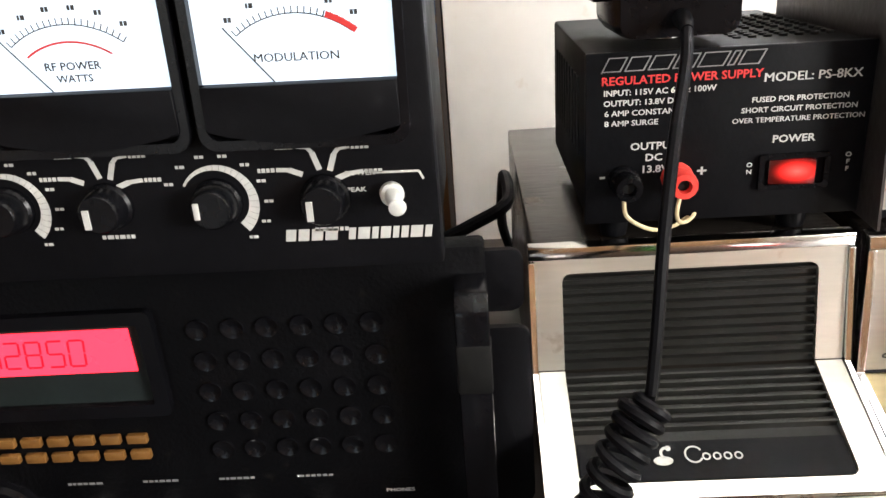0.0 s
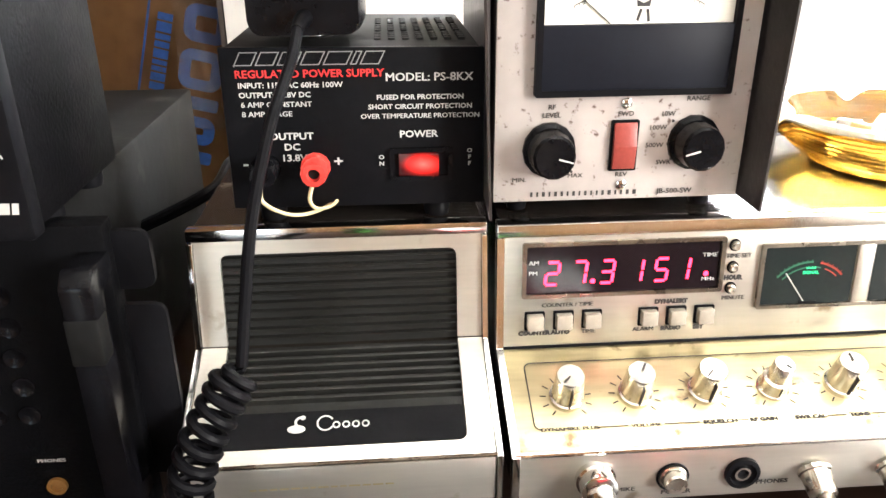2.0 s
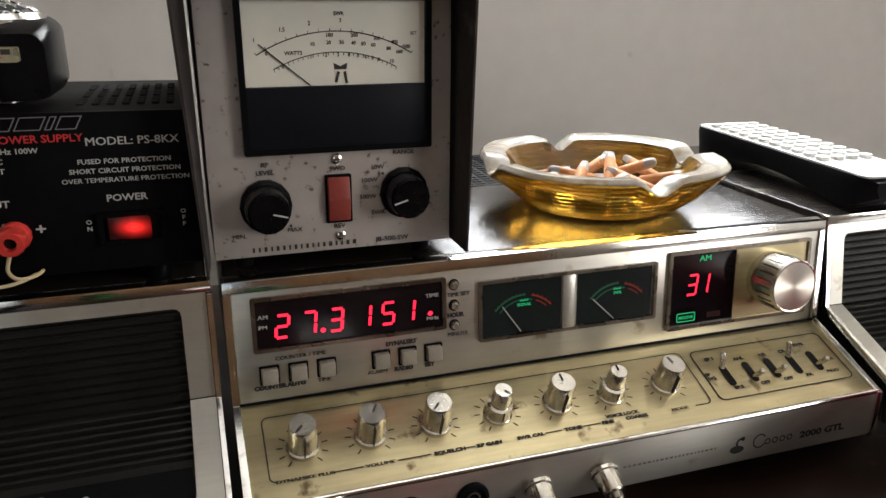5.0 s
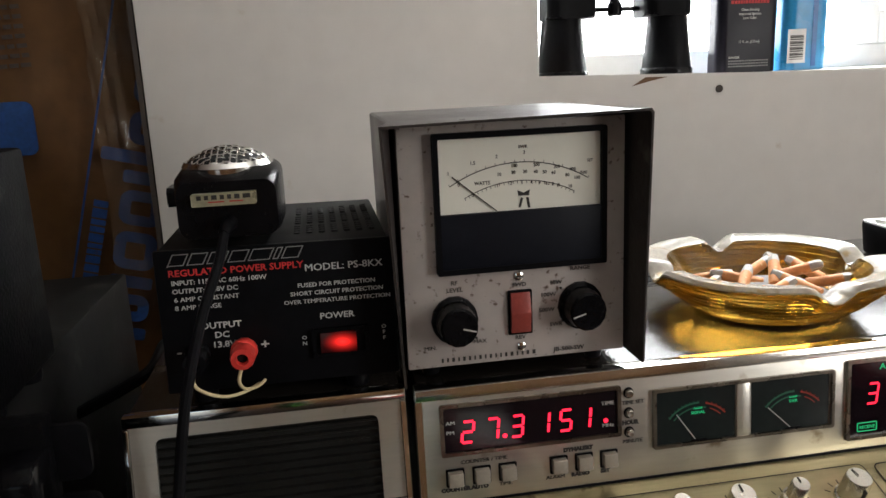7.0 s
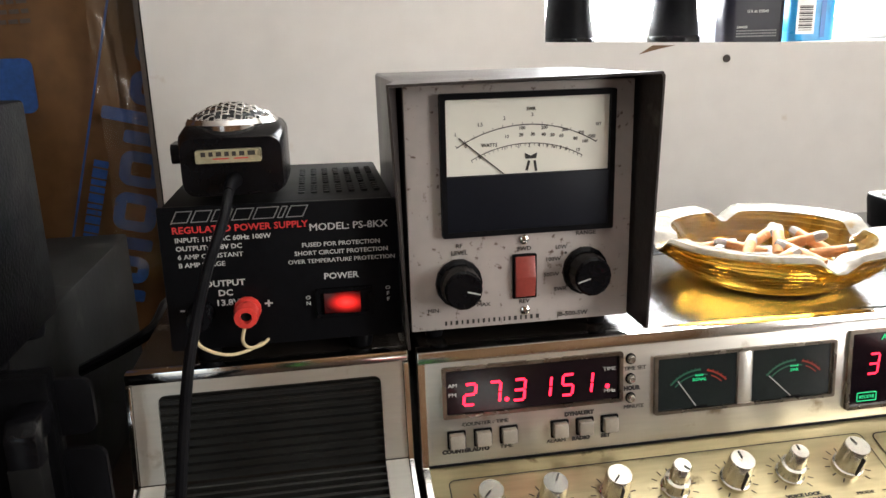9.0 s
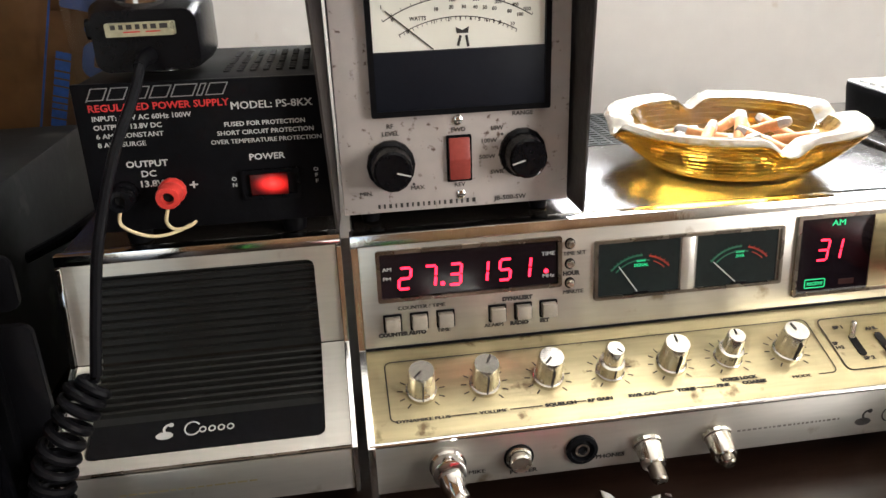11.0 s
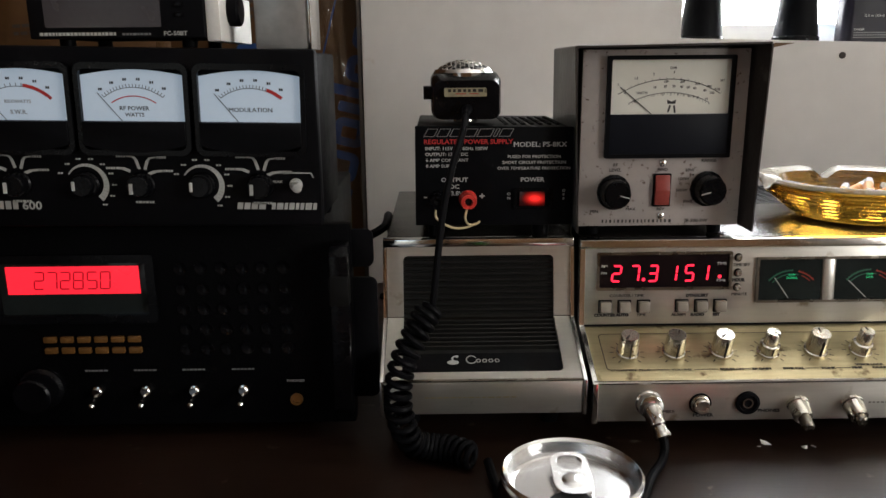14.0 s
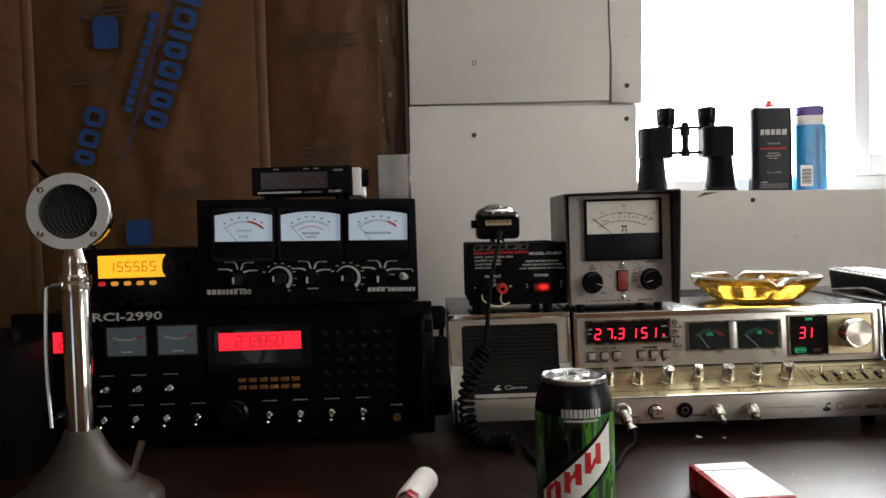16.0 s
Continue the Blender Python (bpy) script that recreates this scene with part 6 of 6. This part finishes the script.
for i, u in enumerate((-0.5010, -0.4870, -0.4730, -0.4590, -0.4450)):
    part("key", prism(B(), rrect(u - 0.0038, u + 0.0038, 0.2195, 0.2245, 0.0022), 0, 0.0020, "z"), "red_dim" if i == 0 else "orange_lit", YR, m=YF)
part("volume_knob", lathe(B(), [(0.0085, 0), (0.0080, 0.0120), (0.0070, 0.0130), (0, 0.013)], 24, YF @ Matrix.Translation((-0.4120, 0.2420, 0))), "black", YR)
feet(YR, (-0.515, -0.415), (0.0, 0.07), 0.1862, 0.2022, 0.006)

# ---- desk microphone ----
placed(1.05, -0.428, -0.446, -0.014, 1.0, 0.0, 0.0, 0.95)
DM = thing("desk_microphone", (-0.428, -0.28, DESK), "chrome lollipop desk microphone on a pewter bell base", "microphone")
pew = mat("pewter_paint", (0.058, 0.054, 0.043), 0.42, metal=0.35, var=0.15, scale=25, bump=0.15, spots=((0.06, 0.05, 0.04), 0.01, 40))
o = Vector((-0.428, -0.28, 0))
part("base", lathe(B(), [(0.061, DESK), (0.062, DESK + 0.004), (0.0615, 0.050), (0.0595, 0.054), (0.054, 0.0575), (0.046, 0.063), (0.038, 0.071), (0.028, 0.082), (0.020, 0.095), (0.015, 0.106), (0.013, 0.111), (0.0, 0.111)], 64, Matrix.Translation(o)), pew, DM, "bell-shaped pewter-grey base")
part("base_pad", lathe(B(), [(0.058, DESK + 0.0002), (0.060, DESK + 0.0015)], 48, Matrix.Translation(o)), "rubber", DM)
part("stem", lathe(B(), [(0.0108, 0.110), (0.0108, 0.2285), (0.0100, 0.230)], 32, Matrix.Translation(o)), "chrome_tube", DM, "chrome stem")
part("collar", lathe(B(), [(0.0100, 0.2290), (0.0125, 0.2300), (0.0128, 0.2345), (0.0122, 0.2350), (0.0128, 0.2360), (0.0126, 0.2410), (0.0100, 0.2420), (0.0092, 0.2500), (0.0100, 0.2520), (0.0085, 0.2580), (0.0070, 0.2640)], 32, Matrix.Translation(o)), "chrome", DM, "knurled chrome collar")
part("talk_bar", tube(B(), smooth_path([(-0.434, -0.291, 0.2350), (-0.4440, -0.291, 0.2330), (-0.4465, -0.291, 0.2250), (-0.4490, -0.290, 0.1700), (-0.4480, -0.288, 0.1150)], 8), 0.0017, 8), "chrome_tube", DM, "thin chrome push-to-talk bar")
part("lock_lever", tube(B(), [(-0.3880, -0.285, 0.0640), (-0.3840, -0.287, 0.0800), (-0.3770, -0.289, 0.1010)], 0.0022, 10, lambda t: 0.8 + 0.5 * t), "chrome", DM, "chrome lever on the base")
HEADM = panel((-0.4320, -0.272, 0.2950), (0.02, 0.04, 1), (0.06, -1, 0.04)) @ Matrix.Diagonal((0.90, 0.90, 1.0, 1))
part("head", lathe(B(), [(0.0, -0.024), (0.022, -0.023), (0.030, -0.019), (0.0345, -0.012), (0.0352, 0.000), (0.0368, 0.001), (0.0370, 0.005), (0.0358, 0.0065), (0.0260, 0.0075), (0.0255, 0.0050), (0.0250, 0.001)], 64, HEADM, cap=False), "chrome", DM, "round chrome microphone head")
part("face_ring", lathe(B(), [(0.0366, 0.0050), (0.0356, 0.0075), (0.0258, 0.0080), (0.0254, 0.0040)], 64, HEADM, cap=False), mat("dull_nickel", (0.55, 0.54, 0.52), 0.42, metal=0.7, var=0.08, scale=60), DM, "flat nickel face ring")
part("mesh_backing", lathe(B(), [(0.0256, 0.0015), (0, 0.0018)], 40, HEADM), "vent", DM)
bm = B()
for k in range(-11, 12):
    c = k * 0.0022
    h = math.sqrt(max(0.0, 0.0254 ** 2 - c * c))
    pts = []
    n = max(4, int(2 * h / 0.0011))
    for i in range(n + 1):
        s = -h + 2 * h * i / n
        pts.append(HEADM @ Vector((s, c + 0.0009 * (1 if i % 4 in (1, 2) else -1), 0.0042 + 0.0006 * (1 if i % 2 else -1))))
    tube(bm, pts, 0.00034, 4)
part("mesh_grille", bm, "steel_wire", DM, "woven wire grille")
for a in (42, 138, 222, 318):
    p = Vector((0.0308 * math.cos(radians(a)), 0.0308 * math.sin(radians(a)), 0.0078))
    k = part("screw", lathe(B(), [(0.0034, 0), (0.0032, 0.0010), (0.0020, 0.0016), (0, 0.0016)], 18, HEADM @ Matrix.Translation(p)), "chrome", DM)
    part("screw_slot", box(B(), -0.0026, 0.0026, -0.0003, 0.0003, 0.0014, 0.0018), "black_ink", k, m=HEADM @ Matrix.Translation(p) @ Matrix.Rotation(radians(a * 3), 4, "Z"))


# ---- drinks can ----
placed()
CN = thing("drinks_can", (-0.031, -0.290, DESK), "open green and black energy drink can with red slanted mark", "can")
o = Vector((-0.031, -0.290, DESK))
aluminium = mat("bare_aluminium", (0.80, 0.80, 0.80), 0.22, metal=1.0, var=0.06, scale=60, bump=0.1)


def can_print():
    m = mat("printed_can", (0.05, 0.16, 0.03), 0.3, metal=0.35, var=0.3, scale=25, bump=0)
    nt = m.node_tree
    n, link = nt.nodes, nt.links.new
    b = n["Principled BSDF"]
    tc, mp, ns, rp = n.new("ShaderNodeTexCoord"), n.new("ShaderNodeMapping"), n.new("ShaderNodeTexNoise"), n.new("ShaderNodeValToRGB")
    mp.inputs["Rotation"].default_value, mp.inputs["Scale"].default_value = (0.5, 0.2, 0.3), (3.0, 3.0, 0.55)
    ns.inputs["Scale"].default_value, ns.inputs["Detail"].default_value, ns.inputs["Roughness"].default_value = 26, 2.5, 0.45
    link(tc.outputs["Object"], mp.inputs[0]), link(mp.outputs[0], ns.inputs["Vector"]), link(ns.outputs[0], rp.inputs[0])
    e = rp.color_ramp.elements
    e[0].position, e[0].color = 0.44, (0.008, 0.012, 0.008, 1)
    e[1].position, e[1].color = 0.50, (0.02, 0.12, 0.025, 1)
    for p, c in ((0.56, (0.10, 0.30, 0.03, 1)), (0.60, (0.03, 0.10, 0.03, 1)), (0.66, (0.30, 0.45, 0.12, 1))):
        k = e.new(p)
        k.color = c
    rp.color_ramp.interpolation = "CONSTANT"
    link(rp.outputs[0], b.inputs["Base Color"])
    return m


part("print", lathe(B(), [(0.0245, 0.002), (0.0290, 0.006), (0.0328, 0.011), (0.0331, 0.013), (0.0331, 0.0975)], 72, Matrix.Translation(o), cap=False), can_print(), CN, "green and black printed wall")
part("shoulder", lathe(B(), [(0.0331, 0.0975), (0.0329, 0.1010), (0.0310, 0.1085), (0.0275, 0.1165), (0.0265, 0.1180)], 72, Matrix.Translation(o), cap=False), "black_gloss", CN, "black tapered shoulder")
part("lid", lathe(B(), [(0.0263, 0.1175), (0.0272, 0.1192), (0.0274, 0.1212), (0.0264, 0.1222), (0.0252, 0.1212), (0.0244, 0.1160), (0.0232, 0.1150), (0.0220, 0.1168), (0.0, 0.1170)], 64, Matrix.Translation(o), cap=False), aluminium, CN, "bare aluminium lid")
part("mouth", prism(B(), [(o.x - 0.002 + 0.0085 * math.cos(a / 10 * math.pi), o.y - 0.0125 + 0.0065 * math.sin(a / 10 * math.pi)) for a in range(20)], o.z + 0.1171, o.z + 0.1174, "z"), "vent", CN, "dark open mouth")
tabm = Matrix.Translation(o + Vector((0.0005, 0.002, 0.1185))) @ Matrix.Rotation(radians(8), 4, "X")
tb = part("pull_tab", ring(B(), rrect(-0.0075, 0.0075, -0.011, 0.0135, 0.006), rrect(-0.0052, 0.0052, 0.0030, 0.0115, 0.0040), 0, 0.0014), aluminium, CN, "aluminium pull tab", m=tabm)
part("rivet", lathe(B(), [(0.0046, 0), (0.0046, 0.0010), (0.0030, 0.0016), (0, 0.0014)], 20, tabm @ Matrix.Translation((0, -0.0035, 0.0004))), aluminium, CN)
part("tab_bridge", plate(B(), -0.0060, 0.0060, -0.0095, 0.0030, 0.0002, 0.0010, 0.003), aluminium, CN, m=tabm)


def wrap(bm, r, da=0.0):
    """Bend flat artwork (arc length, height) round the can; 0 faces the desk's user."""
    for v in bm.verts:
        a = v.co.x / 0.0331 - math.pi / 2 + da
        v.co = Vector((o.x + (r + v.co.z) * math.cos(a), o.y + (r + v.co.z) * math.sin(a), o.z + v.co.y))
    return bm


def band(u0, v0, u1, v1, h, n=16, w=0.0):
    bm = B()
    vs = [[bm.verts.new((u0 + (u1 - u0) * i / n, v0 + (v1 - v0) * i / n + k, w)) for k in (-h / 2, h / 2)] for i in range(n + 1)]
    for a, b in zip(vs, vs[1:]):
        bm.faces.new((a[0], b[0], b[1], a[1]))
    return bm


can_red = mat("can_red", (0.50, 0.02, 0.02), 0.3, bump=0)
can_white = mat("can_white", (0.72, 0.74, 0.70), 0.3, bump=0)
part("slanted_mark", wrap(band(-0.033, 0.027, 0.030, 0.078, 0.028), 0.0334, -0.1), can_white, CN, "slanted white mark with red strokes")
part("dark_edge", wrap(band(-0.034, 0.0270, 0.031, 0.0790, 0.0350), 0.03325, -0.1), "black", CN)
for i in range(3):
    bm = B()
    u = -0.022 + i * 0.017
    zc = 0.0385 + (u + 0.022) * 0.81
    for a, b in (((u - 0.0045, zc - 0.009), (u - 0.0045, zc + 0.006)), ((u + 0.0045, zc - 0.003), (u + 0.0045, zc + 0.0120)), ((u - 0.0045, zc + (0.006, 0.0, -0.006)[i]), (u + 0.0045, zc + (0.011, 0.006, 0.001)[i]))):
        stroke(bm, a, b, 0.0050, 0)
    part("red_letter", wrap(bm, 0.0336, -0.1), can_red, CN)
for i in range(3):
    bm = B()
    u = -0.027 + i * 0.0115
    zc = 0.062 + i * 0.0085
    stroke(bm, (u, zc - 0.006), (u, zc + 0.010), 0.0046, 0), stroke(bm, (u + 0.005, zc - 0.004), (u + 0.005, zc + 0.010), 0.0038, 0)
    part("dark_letter", wrap(bm, 0.03355, -0.1), "black", CN)
part("pale_caption", wrap(bars(bars(B(), -0.0165, 0.0165, 0.0965, 0.0060, 10, 3, 0.0), -0.0140, 0.0140, 0.0935, 0.0016, 14, 5, 0.0), 0.0334, 0.0), "needle", CN)
part("volume_mark", wrap(frame_ring(B(), 0.0330, 0.0400, 0.004, 0.018, 0.001, 0, 0.0002, 0.002), 0.0334, -0.1), can_white, CN)

CN.matrix_basis = Matrix.Translation((-0.0360, -0.327, DESK)) @ Matrix.Diagonal((0.935, 0.935, 1.075, 1))

# ---- cigarette pack, red carton, white lighter ----
red_card = mat("glossy_red_card", (0.36, 0.012, 0.014), 0.32, var=0.1, scale=30, bump=0.05)
white_card = mat("white_card", (0.78, 0.76, 0.74), 0.3, var=0.05, bump=0.03)
CP = thing("cigarette_pack", (0.1185, -0.270, DESK), "red and white cigarette pack lying on the desk", "cigarette pack")
c0 = Vector((0.1185, -0.270, DESK))
bm = box(B(), -0.0275, 0.0275, -0.046, 0.024, 0.0005, 0.0222, 0.0014)
bm.transform(Matrix.Translation(c0))
part("box", bm, red_card, CP)
bm = box(B(), -0.0277, 0.0277, 0.0243, 0.044, 0.0004, 0.0224, 0.0014)
bm.transform(Matrix.Translation(c0))
part("flip_lid", bm, red_card, CP)
for a, b in ((-0.0440, 0.0225), (0.0250, 0.0425)):
    bm = prism(B(), [(-0.0225, a), (0.0262, a), (0.0262, b), (-0.0225, b)], 0.0224, 0.0228, "z")
    bm.transform(Matrix.Translation(c0))
    part("white_print", bm, white_card, CP, "white printed face")
CP.matrix_basis = Matrix.Translation(c0) @ Matrix.Rotation(radians(3), 4, "Z")
placed(to_x=0.014)
RB = thing("red_carton", (0.447, -0.15, DESK), "glossy red cardboard box with dark diamond label", "box")
# darker copy of the red card: the carton's shade is in its colour
part("carton", prism(B(), [(0.404, -0.186), (0.458, -0.186), (0.458, -0.084), (0.404, -0.084)], DESK + 0.0004, 0.0985, "z", 0.0025), mat("shaded_red_card", (0.17, 0.008, 0.012), 0.35, var=0.12, scale=20, bump=0.05), RB)
DIA = panel((0.4038, 0, 0), (0, 0, 1), (-1, 0, 0))
part("label", prism(B(), [(0.100, 0.050), (0.140, 0.050), (0.172, 0.050), (0.172, 0.080), (0.140, 0.080), (0.100, 0.080)], 0, 0.0005, "z"), "black_gloss", RB, "dark label with gold strokes", m=DIA)
part("gold_mark", stroke(stroke(stroke(B(), (0.106, 0.055), (0.112, 0.075), 0.003, 0.0007), (0.112, 0.075), (0.120, 0.056), 0.003, 0.0007), (0.120, 0.056), (0.128, 0.076), 0.003, 0.0007), "orange_key", RB, m=DIA)
placed(to_x=-0.002, dy=-0.022)
LT = thing("white_lighter", (-0.160, -0.222, DESK), "white plastic pocket lighter lying on the desk", "lighter")
bm = lathe(B(), [(0.0, 0), (0.0100, 0.0005), (0.0122, 0.003), (0.0125, 0.060), (0.0110, 0.064), (0.0, 0.0645)], 28)
bm.transform(Matrix.Translation((-0.1545, -0.188, DESK + 0.0126)) @ Matrix.Rotation(radians(-14), 4, "Z") @ Matrix.Rotation(radians(90), 4, "X"))
part("barrel", bm, "plaster_pale", LT)
bm = lathe(B(), [(0.0105, 0.064), (0.0105, 0.076), (0.008, 0.080), (0, 0.080)], 24)
bm.transform(Matrix.Translation((-0.1545, -0.188, DESK + 0.0126)) @ Matrix.Rotation(radians(-14), 4, "Z") @ Matrix.Rotation(radians(90), 4, "X"))
part("metal_cap", bm, "chrome", LT)
bm = box(B(), -0.0050, 0.0050, -0.0125, -0.0060, 0.0645, 0.0760, 0.001)
bm.transform(Matrix.Translation((-0.1545, -0.188, DESK + 0.0126)) @ Matrix.Rotation(radians(-14), 4, "Z") @ Matrix.Rotation(radians(90), 4, "X") @ Matrix.Rotation(radians(150), 4, "Z"))
part("gas_lever", bm, red_card, LT, "red thumb lever")

# ---- window sill: binoculars, fuel tin, blue bottle ----
placed(0.966, 0.240, 0.236, 0.006, 1.0, 0.0, 0.009)
SZ = WZ0 - 0.0018
BN = thing("binoculars", (0.335, 0.45, SZ), "black binoculars standing on their objective ends on the sill", "binoculars")
for x, sgn in ((0.2740, -1), (0.3950, 1)):
    ox = x + sgn * 0.004
    tb = part("barrel", lathe(B(), [(0.0285, 0.0), (0.0290, 0.003), (0.0270, 0.020), (0.0235, 0.055), (0.0225, 0.066), (0.0220, 0.072)], 36, Matrix.Translation((ox, 0.450, SZ))), "black", BN, "tapered objective barrel")
    part("objective_rim", lathe(B(), [(0.0292, 0.0), (0.0298, 0.002), (0.0298, 0.008), (0.0285, 0.010)], 36, Matrix.Translation((ox, 0.450, SZ)), cap=False), "black_gloss", tb)
    inner = x - sgn * 0.014
    part("prism_housing", prism(B(), rrect(min(x + sgn * 0.026, inner - sgn * 0.018), max(x + sgn * 0.026, inner - sgn * 0.018), 0.424, 0.476, 0.014), SZ + 0.066, SZ + 0.120, "z", 0.003), "black", BN, "leather-grained prism housing")
    ex = 0.2980 if sgn < 0 else 0.3755
    ey = part("eyepiece", lathe(B(), [(0.0150, 0.118), (0.0150, 0.126), (0.0165, 0.128), (0.0178, 0.146), (0.0180, 0.154), (0.0160, 0.156), (0.0120, 0.152), (0, 0.150)], 30, Matrix.Translation((ex, 0.450, SZ))), "black_gloss", BN)
part("hinge", lathe(B(), [(0.0065, 0.068), (0.0085, 0.070), (0.0085, 0.080), (0.0060, 0.084), (0.0060, 0.105), (0.0090, 0.108), (0.0090, 0.122), (0.0065, 0.126), (0.0060, 0.130), (0, 0.130)], 24, Matrix.Translation((0.3340, 0.450, SZ))), "black_gloss", BN)
for z in (0.073, 0.118):
    part("bridge_arm", box(B(), 0.300, 0.370, 0.446, 0.454, SZ + z, SZ + z + 0.005, 0.0015), "black_gloss", BN)
ZT = thing("fuel_tin", (0.495, 0.45, SZ), "dark lighter-fluid tin with pale printing and red cap", "tin")
navy = mat("dark_navy_tin", (0.009, 0.008, 0.015), 0.38, spec=0.25, var=0.15, scale=30)
part("tin_body", prism(B(), rrect(0.4565, 0.5330, 0.434, 0.466, 0.010), SZ, SZ + 0.1500, "z", 0.0012), navy, ZT)
part("tin_top", prism(B(), rrect(0.4580, 0.5315, 0.4355, 0.4645, 0.009), SZ + 0.1500, SZ + 0.1530, "z", 0.001), aluminium, ZT)
part("red_cap", lathe(B(), [(0.0085, 0.1525), (0.0085, 0.1580), (0.0055, 0.1600), (0.0045, 0.1660), (0, 0.1665)], 22, Matrix.Translation((0.494, 0.450, SZ))), "red_post", ZT)
Z = front(0.4338)
part("maker_mark", bars(B(), 0.4700, 0.5190, SZ + 0.1020, 0.0100, 5, 3, 0.0002, 0.08), "white_ink", ZT, "pale maker's mark", Z)
part("caption", bars(B(), 0.4830, 0.5070, SZ + 0.0850, 0.0030, 7, 2, 0.0002), "outline_ink", ZT, m=Z)
part("caption", bars(B(), 0.4700, 0.5180, SZ + 0.0760, 0.0034, 13, 6, 0.0002), "red_ink", ZT, m=Z)
words(ZT, [("Clean Burning", 0.4945, SZ + 0.0680, 0.0028), ("Improved Ignition", 0.4945, SZ + 0.0635, 0.0028), ("Low Odor", 0.4945, SZ + 0.0590, 0.0028), ("12 fl. oz. (355ml)", 0.4945, SZ + 0.0330, 0.0028), ("DANGER", 0.4760, SZ + 0.0160, 0.0024)], "white_ink", Z, align="CENTER", w=0.0002)
for z in (0.0125, 0.0095, 0.0065):
    part("caption", bars(B(), 0.4690, 0.5200, SZ + z, 0.0015, 16, int(z * 9000), 0.0002), "outline_ink", ZT, m=Z)
BB = thing("blue_bottle", (0.572, 0.45, SZ), "bright blue plastic bottle with white neck and purple cap", "bottle")
sky_blue = mat("bright_blue_label", (0.03, 0.30, 0.62), 0.3, var=0.12, scale=20)
part("bottle", prism(B(), rrect(0.5430, 0.6000, 0.434, 0.470, 0.012), SZ, SZ + 0.1190, "z", 0.002), sky_blue, BB)
part("neck", prism(B(), rrect(0.5445, 0.5985, 0.436, 0.468, 0.012), SZ + 0.1190, SZ + 0.1360, "z", 0.002), "plaster_pale", BB)
part("cap", prism(B(), rrect(0.5450, 0.5980, 0.4365, 0.4675, 0.012), SZ + 0.1360, SZ + 0.1530, "z", 0.003), mat("purple_plastic", (0.11, 0.05, 0.32), 0.35), BB, "purple cap")
BL = front(0.4336)
lb = part("bar_code_label", plate(B(), 0.5445, 0.5680, SZ + 0.008, SZ + 0.046, 0, 0.0003), white_card, BB, m=BL)
for i in range(13):
    part("bar", plate(B(), 0.5475, 0.5650, SZ + 0.012 + i * 0.0022, SZ + 0.0128 + i * 0.0022 + 0.0005 * (i % 3), 0.0003, 0.0005), "black_ink", lb, m=BL)
part("blue_stripe", plate(B(), 0.5760, 0.5820, SZ + 0.004, SZ + 0.112, 0, 0.0003), mat("deep_blue_stripe", (0.02, 0.14, 0.42), 0.3), BB, m=BL)

# ---- odds and ends ----
placed(**SHACK)
BX = thing("black_box", (-0.60, -0.10, DESK), "black appliance with a grey printed label on the desk", "appliance")
part("housing", box(B(), -0.690, -0.5575, -0.130, 0.06, DESK + 0.0045, 0.1640, 0.004), "black", BX)
bm = B()
for i in range(9):
    bars(bm, -0.625, -0.572, 0.1300 - i * 0.0085, 0.0028, 7, i + 2)
part("printed_label", bm, "outline_ink", BX, m=front(-0.1302))
placed()
solid("power_cable", tube(B(), smooth_path([(-0.185, 0.10, 0.126), (-0.152, 0.10, 0.141), (-0.131, 0.105, 0.152), (-0.1305, 0.17, 0.148), (-0.1305, 0.26, 0.08), (-0.12, 0.28, 0.0262), (-0.15, 0.30, 0.0262)]), 0.0040, 10), "rubber", "thick black power cable behind the speaker", "cable")
solid("antenna_cable", tube(B(), smooth_path([(-0.80, 0.36, 0.40), (-0.70, 0.30, 0.30), (-0.63, 0.20, 0.22), (-0.605, 0.12, 0.14), (-0.60, 0.28, 0.06), (-0.60, 0.33, 0.0262)]), 0.0040, 10), "rubber", "black cable hanging behind the radios", "cable")
rnd = random.Random(11)
for x, y, s in ((0.158, -0.066, 0.0028), (0.182, -0.074, 0.0022), (0.325, -0.097, 0.0010), (0.150, -0.070, 0.0012), (0.190, -0.072, 0.0014), (-0.02, -0.085, 0.0012), (0.24, -0.13, 0.0011), (0.20, -0.20, 0.0012), (0.28, -0.20, 0.0010), (0.26, -0.26, 0.0013), (0.33, -0.22, 0.0011), (0.21, -0.16, 0.0009)):
    bm = B()
    for i in range(9):
        bm.verts.new((x + rnd.uniform(-s, s) * 1.5, y + rnd.uniform(-s, s) * 1.3, DESK + 0.0001 + rnd.uniform(0, s * 0.7)))
    bmesh.ops.convex_hull(bm, input=bm.verts)
    solid("crumb", bm, ash if s < 0.002 else "plaster_pale", "pale crumb of ash lying on the desk", "crumb", "", "crumbs on the desk", smooth=False)
